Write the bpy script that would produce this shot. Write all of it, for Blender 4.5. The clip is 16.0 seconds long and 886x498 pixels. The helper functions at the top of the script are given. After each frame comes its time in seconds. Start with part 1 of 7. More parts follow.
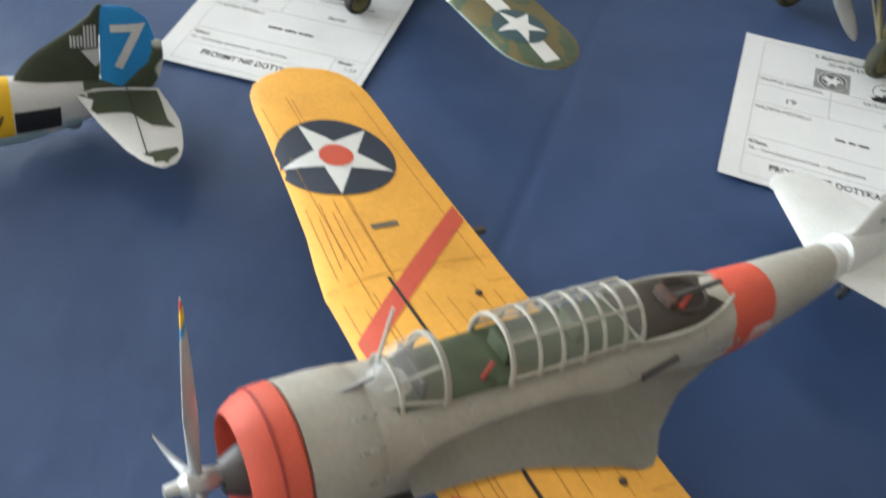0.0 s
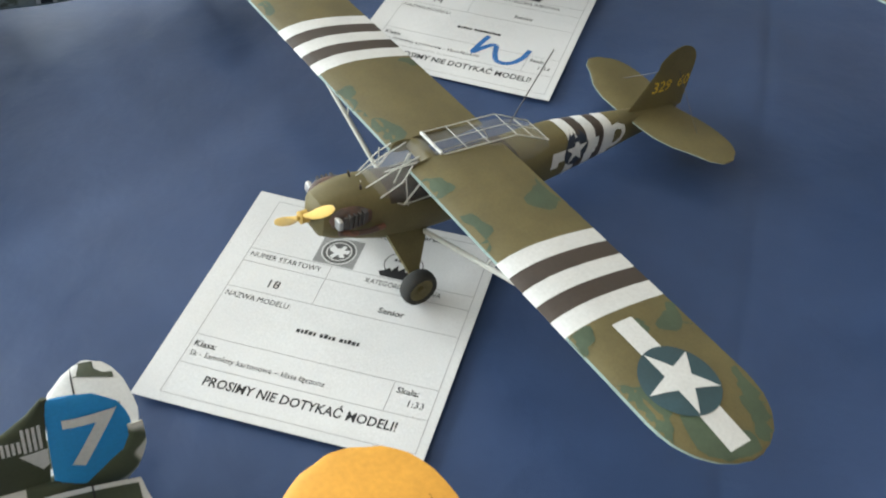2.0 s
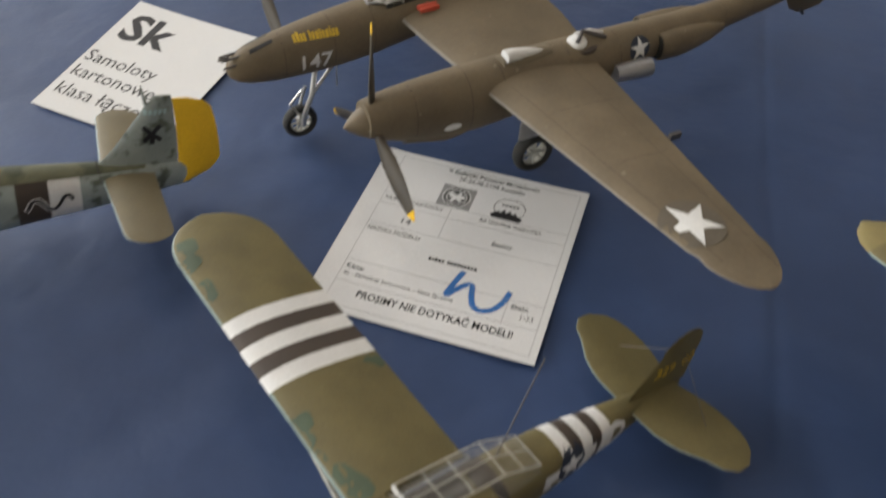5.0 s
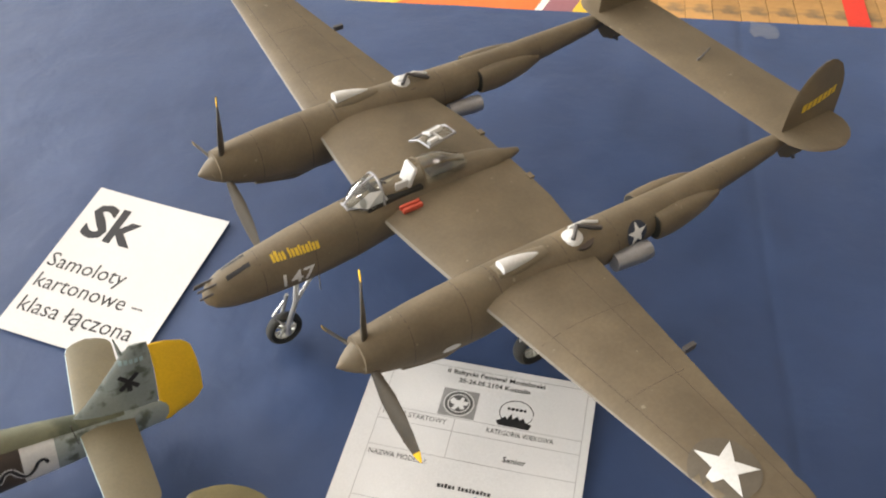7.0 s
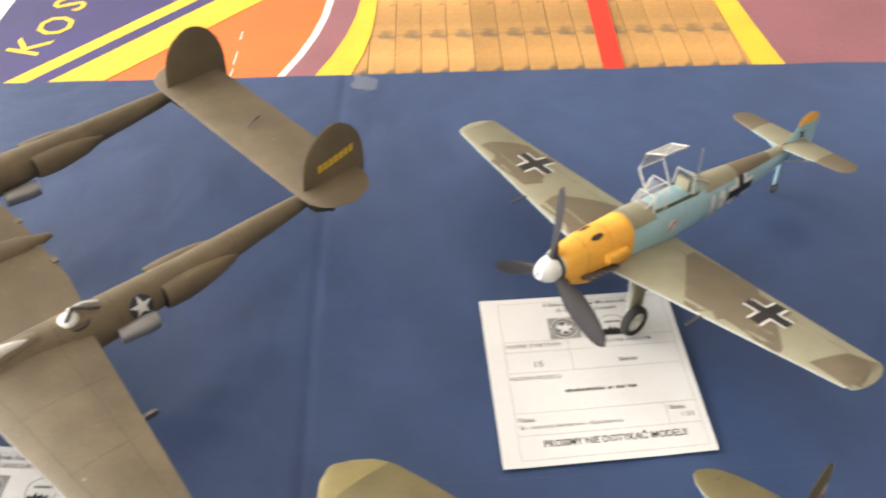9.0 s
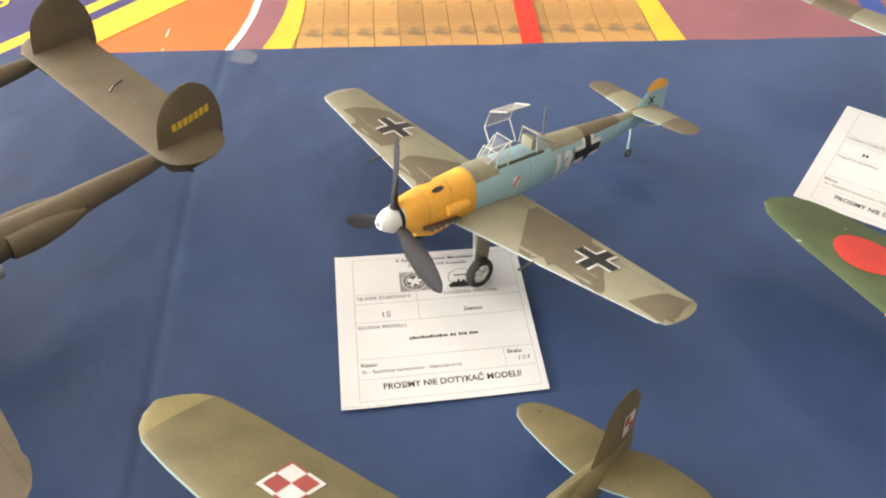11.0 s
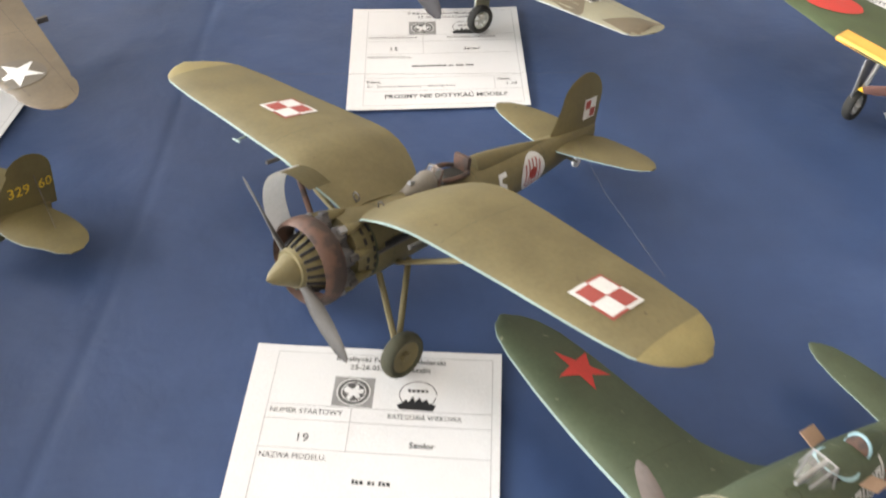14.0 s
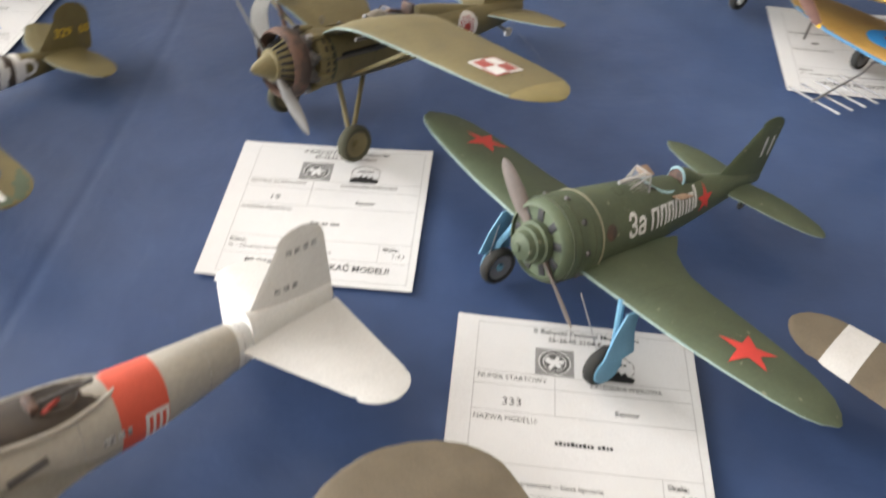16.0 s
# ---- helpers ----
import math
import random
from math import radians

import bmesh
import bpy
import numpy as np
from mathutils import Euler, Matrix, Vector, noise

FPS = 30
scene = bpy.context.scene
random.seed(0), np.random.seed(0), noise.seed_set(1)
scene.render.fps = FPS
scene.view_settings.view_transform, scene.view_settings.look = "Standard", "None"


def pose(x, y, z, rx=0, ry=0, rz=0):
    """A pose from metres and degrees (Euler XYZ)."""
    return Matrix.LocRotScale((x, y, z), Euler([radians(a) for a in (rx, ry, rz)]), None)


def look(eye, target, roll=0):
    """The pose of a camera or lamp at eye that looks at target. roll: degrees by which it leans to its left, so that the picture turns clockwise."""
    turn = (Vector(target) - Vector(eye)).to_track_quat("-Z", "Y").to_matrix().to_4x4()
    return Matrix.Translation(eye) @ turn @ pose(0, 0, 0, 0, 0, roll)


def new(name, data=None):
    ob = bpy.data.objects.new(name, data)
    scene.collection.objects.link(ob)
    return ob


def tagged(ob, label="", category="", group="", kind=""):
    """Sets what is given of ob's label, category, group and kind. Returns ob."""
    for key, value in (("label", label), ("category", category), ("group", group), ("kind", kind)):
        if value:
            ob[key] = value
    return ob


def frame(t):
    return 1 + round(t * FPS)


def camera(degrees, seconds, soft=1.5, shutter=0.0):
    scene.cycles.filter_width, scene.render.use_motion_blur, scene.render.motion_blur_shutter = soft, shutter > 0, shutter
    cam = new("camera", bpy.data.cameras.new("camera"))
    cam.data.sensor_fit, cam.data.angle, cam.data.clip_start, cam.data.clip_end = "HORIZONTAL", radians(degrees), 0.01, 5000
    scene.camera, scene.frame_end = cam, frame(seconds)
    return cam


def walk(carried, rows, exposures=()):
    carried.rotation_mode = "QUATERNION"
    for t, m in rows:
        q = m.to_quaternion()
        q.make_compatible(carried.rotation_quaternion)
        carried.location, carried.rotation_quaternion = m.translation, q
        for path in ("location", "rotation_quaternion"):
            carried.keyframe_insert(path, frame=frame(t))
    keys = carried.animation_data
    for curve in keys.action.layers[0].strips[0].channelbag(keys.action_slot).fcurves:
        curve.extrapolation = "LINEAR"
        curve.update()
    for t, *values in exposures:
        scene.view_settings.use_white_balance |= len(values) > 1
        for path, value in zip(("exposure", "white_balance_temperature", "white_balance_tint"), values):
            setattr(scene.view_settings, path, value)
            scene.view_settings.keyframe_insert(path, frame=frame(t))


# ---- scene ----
from mathutils.bvhtree import BVHTree

cam = camera(52.44, 16.0, soft=2.0, shutter=0.4)
PATH = [
    (0, (0.1114, 0.1268, 0.3090), (0.0419, 1.3947, -1.2361), 2.42),
    (0.5, (0.0956, 0.1797, 0.3087), (-0.0229, 1.4855, -1.2016), -0.00),
    (1, (0.0747, 0.2380, 0.3042), (-0.0245, 1.5659, -1.1881), 0.68),
    (1.5, (0.0659, 0.2828, 0.2930), (-0.0277, 1.6268, -1.1852), 0.25),
    (2, (0.0636, 0.3142, 0.2844), (-0.0423, 1.6643, -1.1874), -1.04),
    (2.5, (0.0603, 0.3263, 0.2806), (-0.0379, 1.6869, -1.1820), -0.12),
    (3, (0.0586, 0.3430, 0.2791), (-0.0282, 1.6964, -1.1908), 0.30),
    (3.5, (0.0563, 0.3558, 0.2876), (-0.0578, 1.7045, -1.1848), -0.32),
    (4, (0.0537, 0.3706, 0.3040), (-0.0366, 1.7763, -1.1158), 0.09),
    (4.5, (0.0535, 0.3895, 0.3087), (-0.0253, 1.8134, -1.0936), -0.06),
    (5, (0.0517, 0.4355, 0.3221), (0.0330, 1.8318, -1.1097), 1.04),
    (5.2, (0.0444, 0.4613, 0.3265), (0.0497, 1.8760, -1.0872), 1.78),
    (7.3, (0.0403, 0.5186, 0.3777), (0.0989, 1.9584, -1.0091), -2.86),
    (7.5, (0.0487, 0.5059, 0.3854), (0.1239, 1.9309, -1.0160), -2.79),
    (8, (0.0894, 0.4871, 0.3971), (0.1979, 1.9204, -0.9936), -1.79),
    (8.5, (0.1582, 0.4882, 0.4043), (0.3747, 1.9220, -0.9731), -1.43),
    (9, (0.2266, 0.4787, 0.4072), (0.5628, 1.9069, -0.9518), -0.90),
    (9.5, (0.2654, 0.4681, 0.4111), (0.6795, 1.9006, -0.9217), -0.15),
    (9.7, (0.2779, 0.4622, 0.4079), (0.7125, 1.8948, -0.9182), 0.08),
    (11.8, (0.2779, 0.4081, 0.3726), (0.7046, 1.8033, -0.9954), 2.06),
    (12, (0.2676, 0.4028, 0.3618), (0.6878, 1.7907, -1.0156), 2.20),
    (12.5, (0.2517, 0.3839, 0.3455), (0.6055, 1.7462, -1.0755), 1.48),
    (13, (0.2553, 0.3529, 0.3409), (0.5427, 1.7347, -1.0762), 0.06),
    (13.5, (0.2793, 0.3098, 0.3397), (0.5847, 1.6962, -1.0690), 0.70),
    (14, (0.2837, 0.2701, 0.3354), (0.5716, 1.6601, -1.0734), 0.41),
    (14.5, (0.2744, 0.2202, 0.3511), (0.6241, 1.6174, -1.0365), 0.63),
    (15, (0.2568, 0.1821, 0.3619), (0.7124, 1.5659, -1.0084), 0.86),
    (15.5, (0.2618, 0.1423, 0.3518), (0.7293, 1.5423, -0.9978), 0.83),
    (16, (0.2909, 0.0915, 0.3329), (0.5599, 1.5244, -1.0361), 0.89),
]
walk(cam, [(t, look(eye, target, roll)) for t, eye, target, roll in PATH], ((0.0, 0.5, 6100, 5), (1.0, 0.6, 6100, 4), (1.5, 0.55, 6150, 4), (2.0, 0.5, 6200, 4), (2.5, -0.22, 6250, 5), (3.0, -0.42, 6300, 6), (3.5, -0.7, 6350, 8), (4.0, -0.72, 6400, 9), (4.5, -0.35, 6500, 10), (5.0, 0.05, 6700, 11), (7.3, 0.74, 6900, 12), (9.0, 0.98, 6950, 12), (12.0, 0.97, 6850, 12), (14.0, 1.04, 6650, 12), (15.0, 1.04, 6650, 12), (16.0, 0.92, 6650, 12)))

# ---- world, lamps ----
TABLE_TURN = -12.3
world = bpy.data.worlds.new("world")
scene.world = world
world.use_nodes = True
wn = world.node_tree.nodes
sky = wn.new("ShaderNodeTexSky")
sky.sky_type = "NISHITA"
sky.sun_disc = False
sky.sun_elevation, sky.sun_rotation = radians(40), radians(60)
world.node_tree.links.new(sky.outputs[0], wn["Background"].inputs[0])
wn["Background"].inputs[1].default_value = 0.12


def area(name, m, w, h, power, color):
    lamp = bpy.data.lights.new(name, "AREA")
    lamp.shape, lamp.size, lamp.size_y, lamp.energy, lamp.color = "RECTANGLE", w, h, power, color
    ob = new(name, lamp)
    ob.matrix_world = m
    return ob


# ---- materials ----
def nodes_of(name):
    m = bpy.data.materials.new(name)
    m.use_nodes = True
    return m, m.node_tree.nodes, m.node_tree.links, m.node_tree.nodes["Principled BSDF"]


def ramp(nt, stops):
    r = nt.new("ShaderNodeValToRGB")
    while len(r.color_ramp.elements) < len(stops):
        r.color_ramp.elements.new(0.5)
    for e, (p, c) in zip(r.color_ramp.elements, stops):
        e.position, e.color = p, (*c, 1)
    return r


def tint(c, k):
    return tuple(min(1.0, max(0.0, v * k)) for v in c)


def paint(name, c, rough=0.6, var=0.16, size=60, second=None, cover=0.5, edge=0.06, patch=22, metal=0.0, bump=0.12, spec=0.35, wear=None, worn=0.72):
    """Printed or painted card: two scales of tone, faint grain; second: blotches of another colour."""
    m, nt, ln, bs = nodes_of(name)
    co = nt.new("ShaderNodeTexCoord")
    n1 = nt.new("ShaderNodeTexNoise")
    n1.inputs["Scale"].default_value, n1.inputs["Detail"].default_value = size, 6
    n2 = nt.new("ShaderNodeTexNoise")
    n2.inputs["Scale"].default_value, n2.inputs["Detail"].default_value = size * 14, 4
    for n in (n1, n2):
        ln.new(co.outputs["Object"], n.inputs["Vector"])
    r1 = ramp(nt, [(0.3, tint(c, 1 - var)), (0.5, c), (0.72, tint(c, 1 + var))])
    ln.new(n1.outputs["Fac"], r1.inputs["Fac"])
    col = r1.outputs["Color"]
    if second:
        n3 = nt.new("ShaderNodeTexNoise")
        n3.inputs["Scale"].default_value, n3.inputs["Detail"].default_value = patch, 3
        ln.new(co.outputs["Object"], n3.inputs["Vector"])
        r3 = ramp(nt, [(cover - edge, (0, 0, 0)), (cover + edge, (1, 1, 1))])
        ln.new(n3.outputs["Fac"], r3.inputs["Fac"])
        mx = nt.new("ShaderNodeMixRGB")
        ln.new(r3.outputs["Color"], mx.inputs["Fac"])
        ln.new(col, mx.inputs["Color1"])
        mx.inputs["Color2"].default_value = (*second, 1)
        col = mx.outputs["Color"]
    if wear:
        n4 = nt.new("ShaderNodeTexNoise")
        n4.inputs["Scale"].default_value, n4.inputs["Detail"].default_value = 210, 3
        ln.new(co.outputs["Object"], n4.inputs["Vector"])
        r4 = ramp(nt, [(worn, (0, 0, 0)), (worn + 0.03, (0.8, 0.8, 0.8))])
        ln.new(n4.outputs["Fac"], r4.inputs["Fac"])
        mw = nt.new("ShaderNodeMixRGB")
        ln.new(r4.outputs["Color"], mw.inputs["Fac"])
        ln.new(col, mw.inputs["Color1"])
        mw.inputs["Color2"].default_value = (*wear, 1)
        col = mw.outputs["Color"]
    g = nt.new("ShaderNodeMixRGB")
    g.blend_type = "MULTIPLY"
    g.inputs["Fac"].default_value = 0.5
    r2 = ramp(nt, [(0.3, (0.78, 0.78, 0.78)), (0.7, (1, 1, 1))])
    ln.new(n2.outputs["Fac"], r2.inputs["Fac"])
    ln.new(col, g.inputs["Color1"])
    ln.new(r2.outputs["Color"], g.inputs["Color2"])
    ln.new(g.outputs["Color"], bs.inputs["Base Color"])
    rr = nt.new("ShaderNodeMapRange")
    rr.inputs["To Min"].default_value, rr.inputs["To Max"].default_value = rough - 0.1, min(1, rough + 0.12)
    ln.new(n1.outputs["Fac"], rr.inputs["Value"])
    ln.new(rr.outputs[0], bs.inputs["Roughness"])
    bs.inputs["Metallic"].default_value = metal
    bs.inputs["Specular IOR Level"].default_value = spec
    b = nt.new("ShaderNodeBump")
    b.inputs["Strength"].default_value, b.inputs["Distance"].default_value = bump, 0.0004
    ln.new(n2.outputs["Fac"], b.inputs["Height"])
    ln.new(b.outputs["Normal"], bs.inputs["Normal"])
    return m


def glass(name, c=(0.9, 0.95, 0.95), rough=0.05, alpha=0.35):
    m, nt, ln, bs = nodes_of(name)
    tr = nt.new("ShaderNodeBsdfTransparent")
    tr.inputs[0].default_value = (*c, 1)
    gl = nt.new("ShaderNodeBsdfGlossy")
    gl.inputs["Roughness"].default_value = rough
    fr = nt.new("ShaderNodeFresnel")
    fr.inputs[0].default_value = 1.5
    n = nt.new("ShaderNodeTexNoise")
    n.inputs["Scale"].default_value = 300
    ma = nt.new("ShaderNodeMath")
    ma.operation = "MULTIPLY_ADD"
    ma.inputs[1].default_value, ma.inputs[2].default_value = 1.2, alpha * 0.25
    ln.new(fr.outputs[0], ma.inputs[0])
    mx = nt.new("ShaderNodeMixShader")
    ln.new(ma.outputs[0], mx.inputs[0])
    ln.new(tr.outputs[0], mx.inputs[1])
    ln.new(gl.outputs[0], mx.inputs[2])
    ln.new(mx.outputs[0], nt["Material Output"].inputs["Surface"])
    return m


OLIVE = paint("olive_card", (0.125, 0.104, 0.044))
CAMO_GREEN = paint("faded_green_print", (0.064, 0.09, 0.056), var=0.2, bump=0.0)
EDGE_PALE = paint("pale_grey_edge", (0.36, 0.4, 0.4), var=0.08)
OLIVE_PLAIN = paint("olive_plain", (0.125, 0.104, 0.044))
OLIVE_DRAB = paint("olive_drab", (0.128, 0.1, 0.064), var=0.2, rough=0.62, size=40, wear=(0.22, 0.19, 0.14), worn=0.71)
KHAKI = paint("khaki_card", (0.143, 0.12, 0.058), var=0.2, size=34, wear=(0.08, 0.06, 0.035), worn=0.715)
KHAKI_EDGE = paint("khaki_light", (0.21, 0.175, 0.075))
GREEN = paint("green_card", (0.068, 0.088, 0.052), var=0.2, size=36, wear=(0.2, 0.2, 0.14), worn=0.7)
GREEN_DARK = paint("dark_green_card", (0.05, 0.06, 0.035))
GREEN_ZERO = paint("leaf_green_card", (0.07, 0.095, 0.045), second=(0.3, 0.3, 0.25), cover=0.74, edge=0.01, patch=160)
BLUE_LIGHT = paint("sky_blue_card", (0.29, 0.46, 0.52), var=0.08)
BLUE_LEG = paint("bright_blue_card", (0.1215, 0.2850, 0.4250), var=0.1)
BLUE_EDGE = paint("strong_blue_card", (0.055, 0.19, 0.34), var=0.1)
BLUE_PALE = paint("pale_blue_grey", (0.32, 0.44, 0.47), var=0.1)
EDGE_BLUE = paint("pale_blue_edge", (0.21, 0.29, 0.28))
WHITE = paint("white_print", (0.62, 0.625, 0.62), var=0.05, bump=0.05)
WHITE_CARD = paint("white_card", (0.58, 0.582, 0.57), var=0.05)
BLACK = paint("black_print", (0.018, 0.018, 0.02), var=0.2, rough=0.5)
INK = paint("ink_print", (0.03, 0.03, 0.033), var=0.2, rough=0.7, bump=0.0)
INK_GREY = paint("grey_print", (0.17, 0.17, 0.18), second=(0.42, 0.42, 0.42), cover=0.5, patch=500, bump=0.0)
INK_LINE = paint("thin_line_print", (0.35, 0.35, 0.36), var=0.2, rough=0.7, bump=0.0)
NAVY = paint("insignia_navy", (0.022, 0.03, 0.05), var=0.15)
NAVY2 = paint("insignia_slate", (0.035, 0.07, 0.085), var=0.15)
RED = paint("signal_red_card", (0.53, 0.085, 0.05), var=0.08)
RED2 = paint("red_print", (0.56, 0.05, 0.04), var=0.08)
RED_DULL = paint("dull_red_print", (0.33, 0.045, 0.035), var=0.12)
CHECK_RED = paint("check_red", (0.31, 0.065, 0.055), var=0.1)
YELLOW = paint("chrome_yellow_card", (0.74, 0.37, 0.055), var=0.09, size=34)
YELLOW_BAND = paint("lemon_yellow_card", (0.78, 0.47, 0.02), var=0.07)
YELLOW_TXT = paint("yellow_print", (0.62, 0.42, 0.04), var=0.1)
ORANGE_YELLOW = paint("orange_yellow_card", (0.78, 0.4, 0.08), var=0.06)
TAN = paint("tan_card", (0.38, 0.22, 0.06), var=0.1)
SKY_GREY = paint("light_grey_card", (0.34, 0.32, 0.28), var=0.13, size=34, rough=0.48)
GREY_GREEN = paint("grey_green_card", (0.25, 0.238, 0.168), var=0.1)
BROWN_GREEN = paint("brown_green_card", (0.14, 0.115, 0.078), var=0.12)
BROWN_DARK = paint("dark_brown_stripe", (0.055, 0.042, 0.034), var=0.15)
BROWN_WING = paint("brown_wing_card", (0.15, 0.125, 0.09), var=0.12)
MOTTLE = paint("mottled_grey_green", (0.25, 0.29, 0.28), second=(0.095, 0.11, 0.085), cover=0.585, edge=0.05, patch=115)
MOTTLE_TOP = paint("mottled_brown_green", (0.12, 0.125, 0.08), second=(0.06, 0.07, 0.045), cover=0.58, edge=0.06, patch=60)
PROP_RED = paint("red_brown_blade", (0.13, 0.065, 0.052), rough=0.5)
PALE_METAL = paint("pale_grey_metal", (0.42, 0.43, 0.44), rough=0.45, metal=0.15)
EMBLEM_DARK = paint("emblem_dark_print", (0.09, 0.09, 0.09), var=0.2, rough=0.7, bump=0.0)
EMBLEM_GREY = paint("emblem_grey_print", (0.25, 0.25, 0.25), var=0.1, rough=0.7, bump=0.0)
FLAP_TAN = paint("dull_tan_card", (0.27, 0.18, 0.12), var=0.12)
TAIL_BROWN = paint("grey_brown_card", (0.16, 0.138, 0.088), var=0.1)
GREY_UNDER = paint("grey_underside", (0.175, 0.16, 0.135))
METAL = paint("silver_paint", (0.5, 0.5, 0.49), rough=0.38, metal=0.7, var=0.1)
METAL_DULL = paint("dull_metal", (0.3, 0.3, 0.31), rough=0.42, metal=0.6, var=0.15)
GUN = paint("gun_metal", (0.09, 0.085, 0.085), rough=0.5, metal=0.4)
RUBBER = paint("tyre_rubber", (0.03, 0.03, 0.028), rough=0.8, bump=0.3)
RUBBER_GREEN = paint("dusty_tyre", (0.055, 0.055, 0.035), rough=0.85, bump=0.3)
EXHAUST = paint("rusty_brown", (0.1, 0.055, 0.04), rough=0.6, second=(0.05, 0.035, 0.03), patch=120)
WOOD_PROP = paint("varnished_yellow_wood", (0.55, 0.36, 0.09), rough=0.4, var=0.2)
PROP_GREY = paint("grey_blade", (0.1, 0.096, 0.092), rough=0.45, metal=0.3)
COCKPIT = paint("cockpit_green", (0.06, 0.075, 0.04), var=0.3)
# near black: the shade inside cockpits and scoops is put into the colour
DARK = paint("shaded_interior", (0.02, 0.02, 0.017), var=0.3, rough=0.8)
FRAME_MAT = paint("pale_frame", (0.47, 0.47, 0.43), var=0.08)
GLASS = glass("clear_film")
HAZY, nt, ln, bs = nodes_of("hazy_film")
tr, df, mx = nt.new("ShaderNodeBsdfTransparent"), nt.new("ShaderNodeBsdfDiffuse"), nt.new("ShaderNodeMixShader")
df.inputs[0].default_value = (0.5, 0.48, 0.42, 1)
nz, mr = nt.new("ShaderNodeTexNoise"), nt.new("ShaderNodeMapRange")
nz.inputs["Scale"].default_value = 140
mr.inputs["To Min"].default_value, mr.inputs["To Max"].default_value = 0.3, 0.55
ln.new(nz.outputs["Fac"], mr.inputs["Value"])
ln.new(mr.outputs[0], mx.inputs[0])
ln.new(tr.outputs[0], mx.inputs[1])
ln.new(df.outputs[0], mx.inputs[2])
ln.new(mx.outputs[0], nt["Material Output"].inputs["Surface"])
HAZE_LIGHT, nt, ln, bs = nodes_of("light_haze_film")
tr, df, gl, mx, m2 = nt.new("ShaderNodeBsdfTransparent"), nt.new("ShaderNodeBsdfDiffuse"), nt.new("ShaderNodeBsdfGlossy"), nt.new("ShaderNodeMixShader"), nt.new("ShaderNodeMixShader")
df.inputs[0].default_value = (0.55, 0.55, 0.52, 1)
gl.inputs["Roughness"].default_value = 0.25
mx.inputs[0].default_value, m2.inputs[0].default_value = 0.14, 0.035
ln.new(tr.outputs[0], mx.inputs[1])
ln.new(df.outputs[0], mx.inputs[2])
ln.new(mx.outputs[0], m2.inputs[1])
ln.new(gl.outputs[0], m2.inputs[2])
ln.new(m2.outputs[0], nt["Material Output"].inputs["Surface"])
# dark brown, with the shade of the open cabins put into it
LINING = paint("shaded_cabin_lining", (0.042, 0.032, 0.024), var=0.4, rough=0.7)
PROP_BROWN = paint("brown_grey_blade", (0.1, 0.08, 0.07), rough=0.5, var=0.2)
BLADE_BROWN = paint("brown_black_blade", (0.06, 0.05, 0.036), rough=0.5, var=0.2)
RUST_RED = paint("copper_brown_pipe", (0.17, 0.075, 0.05), rough=0.55, second=(0.08, 0.05, 0.04), patch=150)
BLADE_DARK = paint("dark_blade", (0.028, 0.025, 0.028), rough=0.6)
FADED = paint("faded_slate", (0.098, 0.083, 0.062), var=0.15)
PANEL = paint("panel_line", (0.3, 0.13, 0.02), var=0.2, bump=0.0)
BLUE_7 = paint("rudder_blue", (0.03, 0.26, 0.62), var=0.06)
MARKER = paint("blue_marker", (0.03, 0.14, 0.4), var=0.2, bump=0.0)
WASH = paint("off_white_camo", (0.62, 0.62, 0.57), second=(0.07, 0.085, 0.05), cover=0.53, edge=0.01, patch=17)


# ---- mesh helpers; aircraft are drawn in millimetres, x ahead, y to port, z up ----
MM = 0.001


def mesh_object(name, bm, mats, smooth=True):
    me = bpy.data.meshes.new(name)
    bm.normal_update()
    bm.to_mesh(me)
    bm.free()
    for m in mats if isinstance(mats, (list, tuple)) else [mats]:
        me.materials.append(m)
    if smooth:
        me.shade_smooth()
        me.set_sharp_from_angle(angle=radians(38))
    return new(name, me)


def part(name, bm, material, parent, label="", smooth=True):
    ob = mesh_object(name, bm, material, smooth)
    ob.parent = parent
    if label:
        tagged(ob, label)
    return ob


def thing(name, m, label, category, group=""):
    ob = new(name)
    ob.empty_display_size = 0.02
    ob.matrix_world = m
    return tagged(ob, label, category, group)


def cuts(values, bands, axis_len):
    """The stations with those of the band limits added."""
    return sorted(set(values) | {b for lo, hi, _ in bands for b in (lo, hi)})


def lerp_rows(rows, s):
    for a, b in zip(rows, rows[1:]):
        lo, hi = sorted((a[0], b[0]))
        if lo - 1e-9 <= s <= hi + 1e-9 and hi > lo:
            k = (s - a[0]) / (b[0] - a[0])
            return tuple(p + (q - p) * k for p, q in zip(a, b))
    return rows[0] if abs(s - rows[0][0]) < abs(s - rows[-1][0]) else rows[-1]


def smooth_rows(rows, per=3):
    """Rows refined by a Catmull-Rom curve through them."""
    out = []
    for i in range(len(rows) - 1):
        p0, p1, p2, p3 = rows[max(i - 1, 0)], rows[i], rows[i + 1], rows[min(i + 2, len(rows) - 1)]
        for j in range(per):
            k = j / per
            row = []
            for n, (a, b, c, d) in enumerate(zip(p0, p1, p2, p3)):
                row.append(b + (c - b) * k if n == 0 else 0.5 * (2 * b + (c - a) * k + (2 * a - 5 * b + 4 * c - d) * k * k + (3 * b - a - 3 * c + d) * k**3))
            out.append(tuple(row))
    return out + [tuple(rows[-1])]


